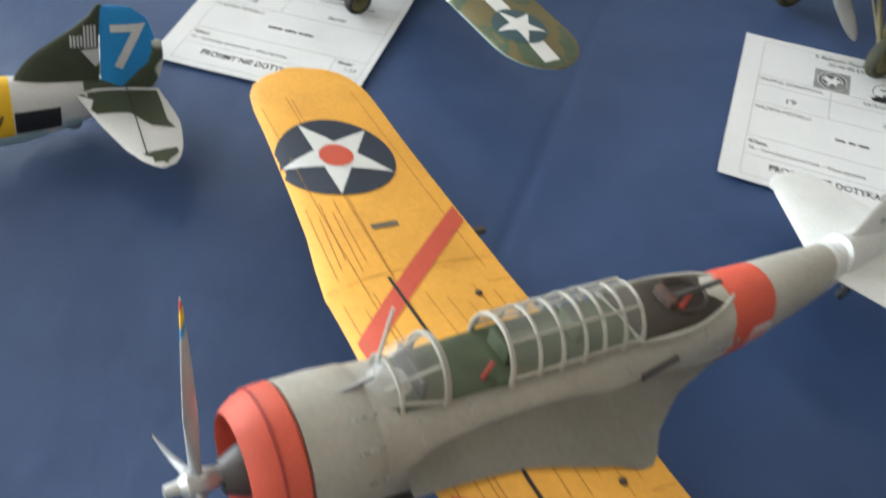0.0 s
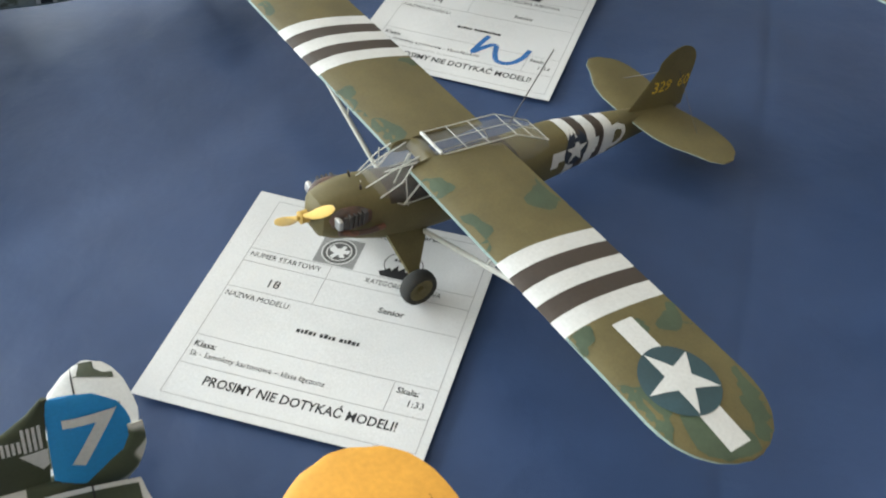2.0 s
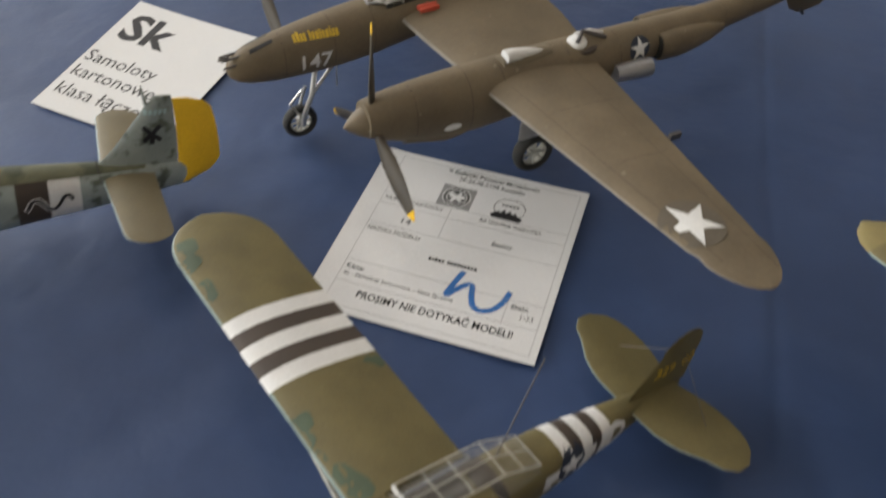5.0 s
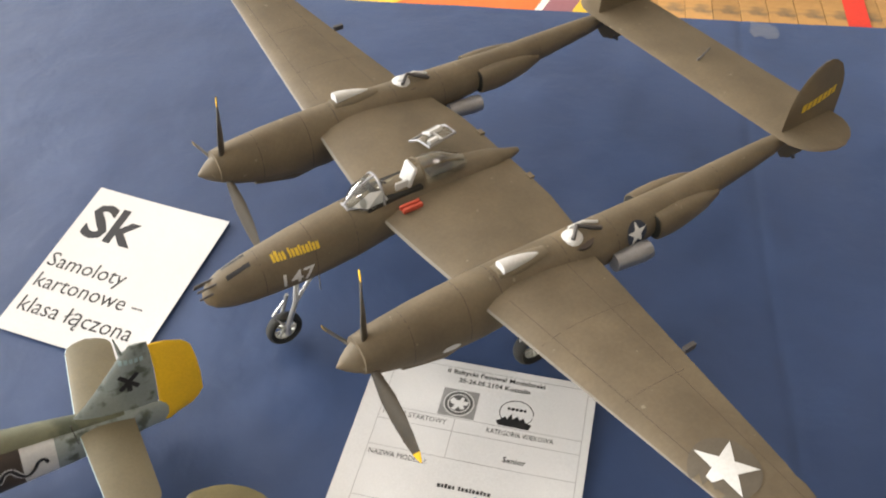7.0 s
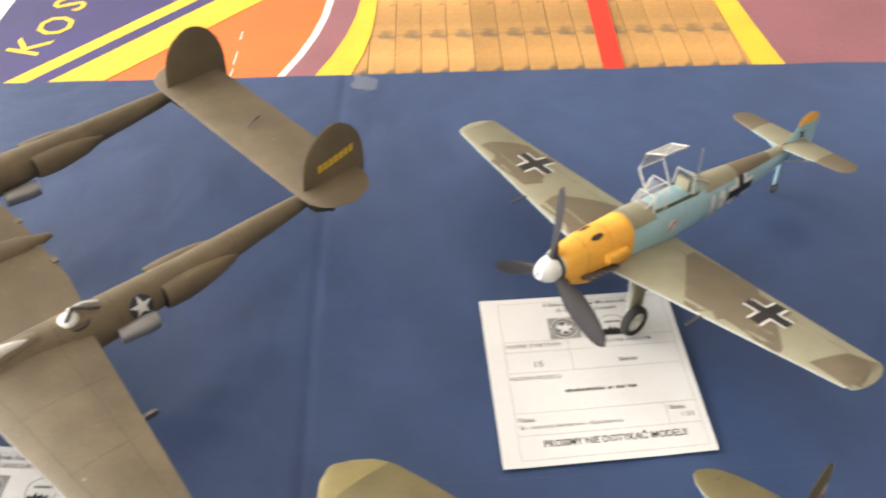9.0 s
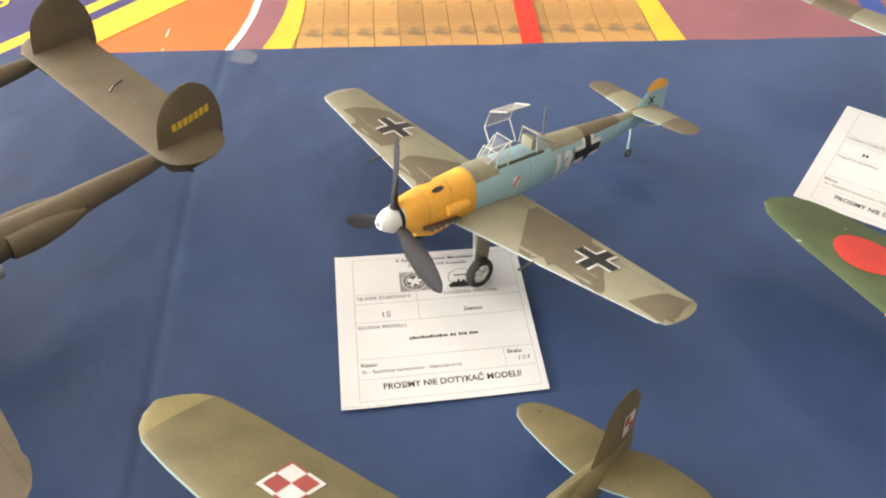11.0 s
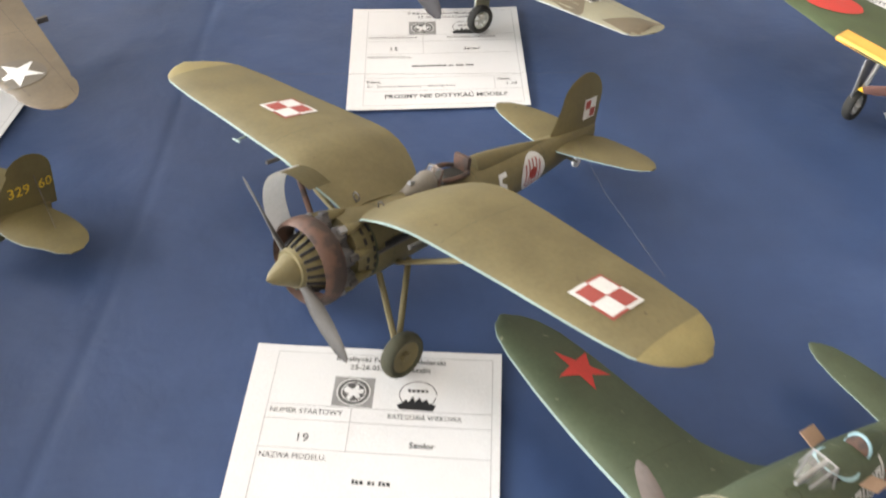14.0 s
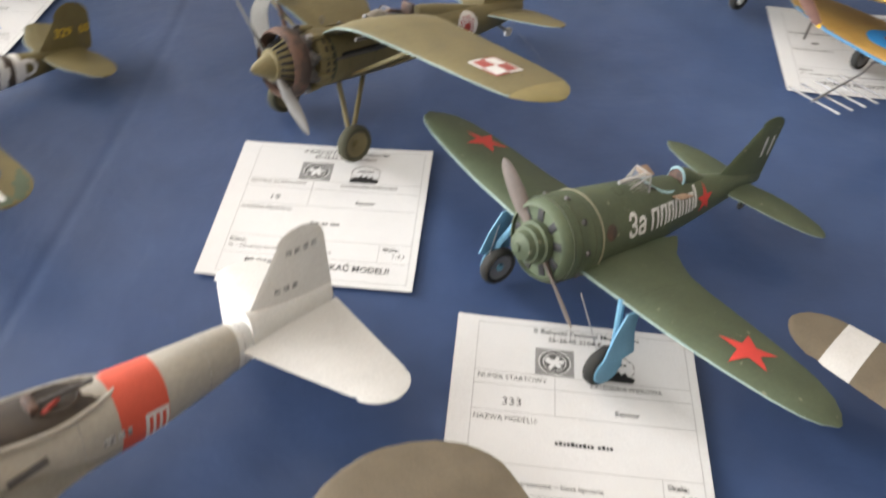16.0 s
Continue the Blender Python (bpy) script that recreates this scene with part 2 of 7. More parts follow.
def loft(rows, sides=20, power=2.0, bands=(), y=0.0, close=(True, True), arc=(0, 360), per=2, bm=None):
    """A body along x: rows of x, centre height, half width, half height. bands: (x0, x1, material slot)."""
    bm = bm or bmesh.new()
    fine = smooth_rows(sorted(rows), per)
    xs = cuts([r[0] for r in fine], [b for b in bands if fine[0][0] < b[1] and fine[-1][0] > b[0]], 0)
    xs = [x for x in xs if fine[0][0] - 1e-6 <= x <= fine[-1][0] + 1e-6]
    full = arc[1] - arc[0] >= 360
    count = sides if full else sides + 1
    rings = []
    for x in xs:
        _, zc, hw, hh = lerp_rows(fine, x)
        hw, hh = max(hw, 0.05), max(hh, 0.05)
        ring = []
        for i in range(count):
            a = radians(arc[0] + (arc[1] - arc[0]) * i / sides)
            c, s = math.cos(a), math.sin(a)
            ring.append(bm.verts.new((x * MM, (y + hw * math.copysign(abs(c) ** (2 / power), c)) * MM, (zc + hh * math.copysign(abs(s) ** (2 / power), s)) * MM)))
        rings.append(ring)
    for (xa, a), (xb, b) in zip(zip(xs, rings), zip(xs[1:], rings[1:])):
        mid = (xa + xb) / 2
        slot = next((s for lo, hi, s in bands if lo <= mid <= hi), 0)
        for i in range(count if full else count - 1):
            j = (i + 1) % count
            bm.faces.new((a[i], a[j], b[j], b[i])).material_index = slot
    if full:
        if close[0]:
            bm.faces.new(rings[0][::-1])
        if close[1]:
            bm.faces.new(rings[-1])
    return bm


FOIL = [(0, 0), (0.014, 0.2), (0.1, 0.62), (0.25, 0.95), (0.4, 1.0), (0.6, 0.82), (0.8, 0.5), (1.0, 0.06)]


def foil(rows, bands=(), side=1, upright=False, per=2, x0=0.0, bm=None, base=(0, 0, 0)):
    """A wing half or tail plane: rows of span, leading edge x, trailing edge x, height, thickness. Slot 1 when no band holds is the lower side and the leading edge."""
    bm = bm or bmesh.new()
    fine = smooth_rows(rows, per) if per > 1 else [tuple(r) for r in rows]
    ys = cuts([r[0] for r in fine], bands, 0)
    ys = [s for s in ys if fine[0][0] - 1e-6 <= s <= fine[-1][0] + 1e-6]
    rings = []
    for s in ys:
        _, le, te, z, th = lerp_rows(fine, s)
        up = [(le + (te - le) * c, z + h * th * 0.6) for c, h in FOIL]
        dn = [(le + (te - le) * c, z - h * th * 0.4) for c, h in FOIL[1:]][::-1]
        ring = []
        for x, h in up + dn:
            p = (x, h, s) if upright else (x, side * s, h)
            ring.append(bm.verts.new(((p[0] + base[0]) * MM, (p[1] + base[1]) * MM, (p[2] + base[2]) * MM)))
        rings.append(ring)
    n, tops = len(rings[0]), len(FOIL) - 1
    for (ya, a), (yb, b) in zip(zip(ys, rings), zip(ys[1:], rings[1:])):
        mid = (ya + yb) / 2
        slot = next((k for lo, hi, k in bands if lo <= mid <= hi), 0)
        for i in range(n):
            j = (i + 1) % n
            f = bm.faces.new((a[i], a[j], b[j], b[i]))
            f.material_index = 1 if slot == 0 and i in (0, n - 1) else slot
            if upright:
                f.material_index = slot
    bm.faces.new(rings[0])
    bm.faces.new(rings[-1][::-1])
    bmesh.ops.recalc_face_normals(bm, faces=bm.faces)
    return bm


def rod(points, r, sides=8, bm=None, r2=None):
    """A round bar through points, in millimetres."""
    bm = bm or bmesh.new()
    pts = [Vector(p) for p in points]
    rings = []
    for i, p in enumerate(pts):
        d = (pts[min(i + 1, len(pts) - 1)] - pts[max(i - 1, 0)]).normalized()
        q = d.to_track_quat("Z", "Y")
        rad = r if r2 is None else r + (r2 - r) * i / (len(pts) - 1)
        rings.append([bm.verts.new((p + q @ Vector((rad * math.cos(k), rad * math.sin(k), 0))) * MM) for k in (2 * math.pi * j / sides for j in range(sides))])
    for a, b in zip(rings, rings[1:]):
        for i in range(sides):
            bm.faces.new((a[i], a[(i + 1) % sides], b[(i + 1) % sides], b[i]))
    bm.faces.new(rings[0][::-1])
    bm.faces.new(rings[-1])
    return bm


def box(lo, hi, bm=None, bevel=0.0):
    bm = bm or bmesh.new()
    v = [bm.verts.new((x * MM, y * MM, z * MM)) for x in (lo[0], hi[0]) for y in (lo[1], hi[1]) for z in (lo[2], hi[2])]
    for f in ((0, 1, 3, 2), (4, 6, 7, 5), (0, 4, 5, 1), (2, 3, 7, 6), (0, 2, 6, 4), (1, 5, 7, 3)):
        bm.faces.new([v[i] for i in f])
    bmesh.ops.recalc_face_normals(bm, faces=bm.faces)
    if bevel:
        bmesh.ops.bevel(bm, geom=list(bm.edges), offset=bevel * MM, segments=2, affect="EDGES", profile=0.5)
    return bm


def turned(profile, axis, centre, sides=24, bm=None):
    """A turned body: rows of distance along the axis and radius."""
    bm = bm or bmesh.new()
    q = Vector(axis).normalized().to_track_quat("Z", "Y")
    c = Vector(centre)
    rings = []
    for d, r in profile:
        rings.append([bm.verts.new((c + q @ Vector((max(r, 0.02) * math.cos(k), max(r, 0.02) * math.sin(k), d))) * MM) for k in (2 * math.pi * j / sides for j in range(sides))])
    for a, b in zip(rings, rings[1:]):
        for i in range(sides):
            bm.faces.new((a[i], a[(i + 1) % sides], b[(i + 1) % sides], b[i]))
    if profile[0] != profile[-1]:
        bm.faces.new(rings[0][::-1])
        bm.faces.new(rings[-1])
    bmesh.ops.recalc_face_normals(bm, faces=bm.faces)
    return bm


def wheel(parent, centre, r, w, tyre=RUBBER, rim=METAL_DULL, axis=(0, 1, 0), spokes=0, hub=None):
    """A wheel with tyre, rim and, where they show, spokes. centre: the axle."""
    prof = [(-w / 2 * 0.6, r * 0.62)] + [(w / 2 * math.sin(a) * 1.0, r * 0.8 + r * 0.2 * math.cos(a)) for a in (radians(k) for k in range(-80, 81, 20))] + [(w / 2 * 0.6, r * 0.62)]
    wh = part("wheel", turned([(-w * 0.42, 0.3), (-w * 0.42, r * 0.16), (-w * 0.3, r * 0.2), (w * 0.3, r * 0.2), (w * 0.42, r * 0.16), (w * 0.42, 0.3)], axis, centre, 14), hub or rim, parent)
    part("tyre", turned(prof + [prof[0]], axis, centre, 28), tyre, wh)
    ring = [(-w * 0.3, r * 0.64), (-w * 0.36, r * 0.7), (-w * 0.2, r * 0.56 if spokes else r * 0.2), (w * 0.2, r * 0.56 if spokes else r * 0.2), (w * 0.36, r * 0.7), (w * 0.3, r * 0.64)]
    part("rim", turned(ring + [ring[0]], axis, centre, 28), rim, wh)
    q = Vector(axis).normalized().to_track_quat("Z", "Y")
    for k in range(spokes):
        a = 2 * math.pi * k / spokes
        c = Vector(centre)
        part("spoke", rod([c + q @ Vector((r * 0.15 * math.cos(a), r * 0.15 * math.sin(a), w * 0.2)), c + q @ Vector((r * 0.62 * math.cos(a), r * 0.62 * math.sin(a), w * 0.2))], r * 0.07, 6), rim, wh)
    return wh


def blade(length, chord, root, bands=(), hand=1):
    """A propeller blade along +z from the hub, twisted."""
    bm = bmesh.new()
    rows = [(root, 0.3, 0.5), (length * 0.2, 0.55, 0.34), (length * 0.42, 0.95, 0.22), (length * 0.62, 1.0, 0.16), (length * 0.8, 0.85, 0.12), (length * 0.93, 0.6, 0.09), (length, 0.12, 0.05)]
    zs = cuts([r[0] for r in rows], bands, 0)
    rings = []
    for z in zs:
        _, c, t = lerp_rows(rows, z)
        tw = radians(58 - 38 * z / length)
        ring = []
        for i in range(10):
            a = 2 * math.pi * i / 10
            u, v = c * chord / 2 * math.cos(a), t * chord / 2 * math.sin(a)
            ring.append(bm.verts.new((hand * (u * math.sin(tw) * 0.9 + v * math.cos(tw)) * MM, (u * math.cos(tw) - v * math.sin(tw)) * MM, z * MM)))
        rings.append(ring)
    for (za, a), (zb, b) in zip(zip(zs, rings), zip(zs[1:], rings[1:])):
        slot = next((s for lo, hi, s in bands if lo <= (za + zb) / 2 <= hi), 0)
        for i in range(10):
            bm.faces.new((a[i], a[(i + 1) % 10], b[(i + 1) % 10], b[i])).material_index = slot
    bm.faces.new(rings[0][::-1])
    bm.faces.new(rings[-1])
    bmesh.ops.recalc_face_normals(bm, faces=bm.faces)
    return bm


def propeller(parent, hub, count, first, length, chord, mats, root=3, bands=(), spinner=None, spin_mat=None, boss=None, hand=1):
    """first: degrees of the first blade from straight up, towards port."""
    hubm = boss or [(-2, 0.4), (-2, 2.2), (3, 2.2), (4, 1.4), (4.5, 0.2)]
    pr = part("propeller", turned(spinner or hubm, (1, 0, 0), hub, 20), spin_mat or METAL_DULL, parent)
    for k in range(count):
        bm = blade(length, chord, root, bands, hand)
        a = radians(first + 360 * k / count)
        bm.transform(Matrix.Translation(Vector(hub) * MM) @ Matrix.Rotation(-a, 4, "X"))
        part("blade", bm, mats, pr)
    return pr


# ---- marks laid onto a surface ----
def flat(polys):
    bm = bmesh.new()
    for poly in polys:
        bm.faces.new([bm.verts.new((a, b, 0)) for a, b in poly])
    bmesh.ops.triangulate(bm, faces=bm.faces)
    return bm


LETTERS = {}


def letters(text, size, align="CENTER", squeeze=1.0, bold=0.0):
    key = (text, align, bold)
    if key not in LETTERS:
        cu = bpy.data.curves.new("letters", "FONT")
        cu.body, cu.align_x, cu.align_y, cu.resolution_u, cu.offset = text, align, "CENTER", 2, bold
        ob = bpy.data.objects.new("letters", cu)
        scene.collection.objects.link(ob)
        bpy.context.view_layer.update()
        me = bpy.data.meshes.new_from_object(ob.evaluated_get(bpy.context.evaluated_depsgraph_get()))
        LETTERS[key] = ([tuple(v.co) for v in me.vertices], [tuple(p.vertices) for p in me.polygons])
        bpy.data.objects.remove(ob)
        bpy.data.curves.remove(cu)
        bpy.data.meshes.remove(me)
    bm = bmesh.new()
    vs = [bm.verts.new((x * size * squeeze, y * size, 0)) for x, y, _ in LETTERS[key][0]]
    for f in LETTERS[key][1]:
        bm.faces.new([vs[i] for i in f])
    bmesh.ops.remove_doubles(bm, verts=bm.verts, dist=size * 1e-4)
    return bm


TREES = {}


def mark(name, bm, host, origin, u, v, away, material, parent=None, step=4.0, lift=0.25, label=""):
    """Lays a flat drawing onto the host's surface: origin, u and v in the host's millimetres, away: the way in which it is pressed on."""
    if host.name not in TREES:
        me = host.data
        TREES[host.name] = BVHTree.FromPolygons([p.co.copy() for p in me.vertices], [tuple(p.vertices) for p in me.polygons])
    tree = TREES[host.name]
    if step:
        for axis in (0, 1):
            vals = [q.co[axis] for q in bm.verts]
            k = math.ceil(min(vals) / step) * step
            while k < max(vals):
                n = (1, 0, 0) if axis == 0 else (0, 1, 0)
                bmesh.ops.bisect_plane(bm, geom=bm.verts[:] + bm.edges[:] + bm.faces[:], plane_co=Vector(n) * k, plane_no=n)
                k += step
        bmesh.ops.triangulate(bm, faces=bm.faces)
    o, u, v, d = Vector(origin), Vector(u).normalized(), Vector(v).normalized(), Vector(away).normalized()
    lost = []
    for q in bm.verts:
        p = (o + u * q.co.x + v * q.co.y) * MM
        hit, normal, _, _ = tree.ray_cast(p - d * 0.08, d)
        if hit is None:
            lost.append(q)
        else:
            q.co = hit - d * lift * MM
    bmesh.ops.delete(bm, geom=lost, context="VERTS")
    for f in bm.faces:
        f.normal_update()
        if f.normal.dot(d) > 0:
            f.normal_flip()
    return part(name, bm, material, parent or host, label)


def disc(r, n=36, x=0, y=0, ry=None):
    return [(x + r * math.cos(2 * math.pi * k / n), y + (ry or r) * math.sin(2 * math.pi * k / n)) for k in range(n)]


def star(r, turn=90, inner=0.382, x=0, y=0):
    return [(x + q * math.cos(a), y + q * math.sin(a)) for k in range(10) for q, a in [((r if k % 2 == 0 else r * inner), radians(turn + 36 * k))]]


def rect(x0, y0, x1, y1):
    return [(x0, y0), (x1, y0), (x1, y1), (x0, y1)]


def turned_poly(poly, deg, x=0, y=0):
    c, s = math.cos(radians(deg)), math.sin(radians(deg))
    return [(x + a * c - b * s, y + a * s + b * c) for a, b in poly]


def stroke(points, w):
    """A line of width w through points, as one strip of quads."""
    out = []
    for (a, b), (c, d) in zip(points, points[1:]):
        n = Vector((b - d, c - a)).normalized() * w / 2
        out.append([(a + n.x, b + n.y), (a - n.x, b - n.y), (c - n.x, d - n.y), (c + n.x, d + n.y)])
    return out


def bar_cross(s, arm, edge):
    """The beam cross: black beams, and white angles beside them."""
    black = [rect(-s, -arm, s, arm), rect(-arm, arm, arm, s), rect(-arm, -s, arm, -arm)]
    white = []
    for sx in (1, -1):
        for sy in (1, -1):
            white += [rect(*sorted((sx * arm, sx * (arm + edge)))[:1], *sorted((sy * arm, sy * s))[:1], sorted((sx * arm, sx * (arm + edge)))[1], sorted((sy * arm, sy * s))[1])]
            white += [rect(sorted((sx * (arm + edge), sx * s))[0], sorted((sy * arm, sy * (arm + edge)))[0], sorted((sx * (arm + edge), sx * s))[1], sorted((sy * arm, sy * (arm + edge)))[1])]
    return black, white


TOP = dict(u=(1, 0, 0), v=(0, 1, 0), away=(0, 0, -1))
PORT = dict(u=(-1, 0, 0), v=(0, 0, 1), away=(0, -1, 0))


def aircraft(name, x, y, z, yaw, pitch, roll, label, s=1.0):
    ob = thing(name, pose(x, y, z, roll, -pitch, yaw), label, "model aircraft", "model aircraft on the table")
    ob.scale = (s, s, s)
    return ob


def axle(plane, x, y, r):
    """Height of an axle, in the plane's millimetres, at which the wheel stands on the cloth."""
    m = plane.matrix_world.to_3x3().normalized()
    k = plane.scale.x
    return ((r * k + 1.4) * MM - plane.location.z - k * MM * (m[2][0] * x + m[2][1] * y)) / (m[2][2] * k * MM)


def wing_rows(root, tip, z0, z1, t0=7.0, t1=3.5, knee=None, round_=14):
    """Rows of a half wing with a rounded end. root, tip: (span, leading x, trailing x)."""
    rows = [(root[0], root[1], root[2], z0, t0)]
    if knee:
        rows.append(knee)
    y1, le, te = tip
    a = rows[-1]
    ys = y1 - round_
    k = (ys - a[0]) / (y1 - a[0])
    le0, te0 = a[1] + (le - a[1]) * k, a[2] + (te - a[2]) * k
    zk = a[3] + (z1 - a[3]) * k
    rows.append((ys, le0, te0, zk, t1))
    mid, half = (le0 + te0) / 2, (le0 - te0) / 2
    for f in (0.35, 0.62, 0.82, 0.94, 1.0):
        h = half * math.sqrt(max(0.0, 1 - f * f)) if f < 1 else half * 0.12
        rows.append((ys + round_ * f, mid + h, mid - h, zk + (z1 - zk) * f, t1 * (1 - 0.75 * f)))
    return rows

# ---- the hall: floor; walls and ceiling are unseen and assumed ----
TABLE = pose(0.46, 1.1045, 0, 0, 0, TABLE_TURN)
FLOOR_Z = -0.75


def setting(name, bm, mats, label, category, kind="structure", m=None, smooth=False):
    ob = mesh_object(name, bm, mats, smooth)
    if m is not None:
        ob.matrix_world = m
    return tagged(ob, label, category, kind=kind)


def slab(lo, hi, bm=None):
    return box([v * 1000 for v in lo], [v * 1000 for v in hi], bm)


WALL = paint("cream_wall", (0.62, 0.6, 0.54), size=3, rough=0.8)
CEIL = paint("pale_ceiling", (0.7, 0.7, 0.68), size=3, rough=0.85)
X0, X1, Y0, Y1, ZT = -9.0, 11.0, -9.0, 9.0, 5.2
setting("ceiling", slab((X0, Y0, ZT), (X1, Y1, ZT + 0.3)), CEIL, "unseen pale hall ceiling, assumed", "ceiling", m=TABLE)
setting("wall_east", slab((X1, Y0, FLOOR_Z), (X1 + 0.3, Y1, ZT)), WALL, "unseen cream hall wall, assumed", "wall", m=TABLE)
setting("wall_north", slab((X0, Y1, FLOOR_Z), (X1, Y1 + 0.3, ZT)), WALL, "unseen cream hall wall, assumed", "wall", m=TABLE)
setting("wall_south", slab((X0, Y0 - 0.3, FLOOR_Z), (X1, Y0, ZT)), WALL, "unseen cream hall wall, assumed", "wall", m=TABLE)
# the window wall, unseen and added: piers, sill and lintel round three tall openings
bm = slab((X0 - 0.3, Y0, FLOOR_Z), (X0, Y1, 0.6))
slab((X0 - 0.3, Y0, 4.4), (X0, Y1, ZT), bm)
for a, b in ((Y0, -7.5), (-3.0, -2.4), (2.1, 2.7), (7.2, Y1)):
    slab((X0 - 0.3, a, 0.6), (X0, b, 4.4), bm)
setting("wall_west", bm, WALL, "unseen cream hall wall, with window openings added for light", "wall", m=TABLE)
# added area lamps stand in for daylight at the assumed windows
for a, b, power in ((-7.5, -3.0, 430), (-2.4, 2.1, 560), (2.7, 7.2, 690)):
    area("window_light", TABLE @ pose(X0 + 0.05, (a + b) / 2, 2.5, 0, -90, 0), 3.8, b - a, power, (0.95, 0.97, 0.97))
# unseen ceiling lights, added to give weak light from above
for i, (px, py) in enumerate(((-3.0, -4.0), (-3.0, 2.5), (3.5, -4.0), (3.5, 2.5))):
    lampframe = thing("ceiling_light", TABLE @ pose(px, py, ZT - 0.1), "unseen long white ceiling light, added for overhead light", "ceiling light", "hall ceiling lights")
    part("frame", slab((-0.85, -0.35, 0.0), (0.85, 0.35, 0.1)), WHITE_CARD, lampframe)
    area("lamp_light", TABLE @ pose(px, py, ZT - 0.12), 1.6, 0.6, 35, (1.0, 0.97, 0.92))

# ---- gym floor: boards near the table, and the painted marks on them ----
BOARD = paint("worn_floor_board", (0.46, 0.25, 0.085), size=5, var=0.3, rough=0.5, second=(0.14, 0.1, 0.062), cover=0.63, edge=0.05, patch=9)
bn = BOARD.node_tree
oi = bn.nodes.new("ShaderNodeObjectInfo")
hs = bn.nodes.new("ShaderNodeHueSaturation")
mr = bn.nodes.new("ShaderNodeMapRange")
mr.inputs["To Min"].default_value, mr.inputs["To Max"].default_value = 0.8, 1.15
bn.links.new(oi.outputs["Random"], mr.inputs["Value"])
bn.links.new(mr.outputs[0], hs.inputs["Value"])
bp = bn.nodes["Principled BSDF"]
bn.links.new(bp.inputs["Base Color"].links[0].from_socket, hs.inputs["Color"])
bn.links.new(hs.outputs["Color"], bp.inputs["Base Color"])
F_PURPLE = paint("floor_mauve", (0.27, 0.11, 0.13), size=6, rough=0.5, var=0.1)
F_YELLOW = paint("floor_yellow", (0.74, 0.48, 0.045), size=8, rough=0.5, var=0.1)
F_WHITE = paint("floor_white", (0.72, 0.7, 0.66), size=8, rough=0.5)
F_ORANGE = paint("floor_orange", (0.68, 0.15, 0.035), size=6, rough=0.5, var=0.1)
F_RED = paint("floor_red", (0.62, 0.035, 0.02), size=8, rough=0.5)
F_BLUE = paint("floor_navy", (0.045, 0.04, 0.14), size=6, rough=0.5, var=0.2)
F_BLUE2 = paint("floor_blue", (0.05, 0.1, 0.36), size=6, rough=0.5, var=0.2)
floor = setting("floor", slab((X0, Y0, FLOOR_Z - 0.2), (X1, Y1, FLOOR_Z - 0.004)), paint("hall_floor", (0.3, 0.18, 0.08), size=4, var=0.25, rough=0.5), "worn wooden gym floor with painted court marks", "floor", m=TABLE)
pitch_w = 0.0655
plank = box((-pitch_w * 489, 0, -30), (pitch_w * 489, 5200, 0), bevel=1.0)
plank_me = bpy.data.meshes.new("floor_board")
plank.to_mesh(plank_me)
plank.free()
plank_me.materials.append(BOARD)
for i in range(46):
    b = new("floor_board", plank_me)
    b.parent = floor
    b.matrix_basis = pose(-1.45 + i * pitch_w, 0.35, FLOOR_Z - random.uniform(0, 0.0008))


def floor_paint(name, poly, mat, lift, cut=True):
    bm = flat([poly])
    for q in bm.verts:
        q.co.z = FLOOR_Z + lift
    bmesh.ops.recalc_face_normals(bm, faces=bm.faces)
    for f in bm.faces:
        if f.normal.z < 0:
            f.normal_flip()
    ob = mesh_object(name, bm, mat, False)
    ob.parent = floor
    return ob


def arc(cx, cy, r, a0, a1, n=28):
    return [(cx + r * math.cos(radians(a0 + (a1 - a0) * k / n)), cy + r * math.sin(radians(a0 + (a1 - a0) * k / n))) for k in range(n + 1)]


def band(cx, cy, r0, r1, a0, a1):
    return arc(cx, cy, r0, a0, a1) + arc(cx, cy, r1, a1, a0)


def curve_y(c, x0, k):
    """A shallow bow: x along the table for a distance y beyond it."""
    return lambda y, dx=0.0: x0 + c * (min(y, 1.7) - 1.21) - k * (min(y, 1.7) - 1.21) ** 2 + dx


left_bow = curve_y(0.44, -0.436, 0.50)
right_bow = curve_y(-0.06, 0.691, -0.05)
ys = [0.4 + 0.1 * k for k in range(28)]


def strip(fn, w0, w1, name, mat, lift):
    return floor_paint(name, [(fn(y, w0(y)), y) for y in ys] + [(fn(y, w1(y)), y) for y in ys[::-1]], mat, lift)


c = lambda v: (lambda y: v)
strip(left_bow, c(-1.6), c(-0.019), "orange_field", F_ORANGE, 0.0006)
strip(left_bow, c(-0.019), c(0.0), "white_line", F_WHITE, 0.001)
strip(left_bow, c(0.0), c(0.072), "mauve_field", F_PURPLE, 0.0008)
strip(left_bow, c(0.072), lambda y: 0.158 - 0.12 * (min(y, 1.56) - 1.21), "yellow_line", F_YELLOW, 0.001)
strip(right_bow, c(0.0), lambda y: 0.078 - 0.05 * (min(y, 1.6) - 1.21), "yellow_line", F_YELLOW, 0.001)
strip(right_bow, c(0.060), c(1.9), "mauve_field", F_PURPLE, 0.0008)
for y0, y1 in ((1.39, 1.43), (1.27, 1.33), (1.215, 1.25)):
    floor_paint("pale_scuff", [(-0.570, y0), (-0.566, y0), (-0.564, y1), (-0.567, y1)], F_WHITE, 0.0012)
floor_paint("red_line", [(0.307, 0.4), (0.357, 0.4), (0.434, 3.0), (0.378, 3.0)], F_RED, 0.0014)
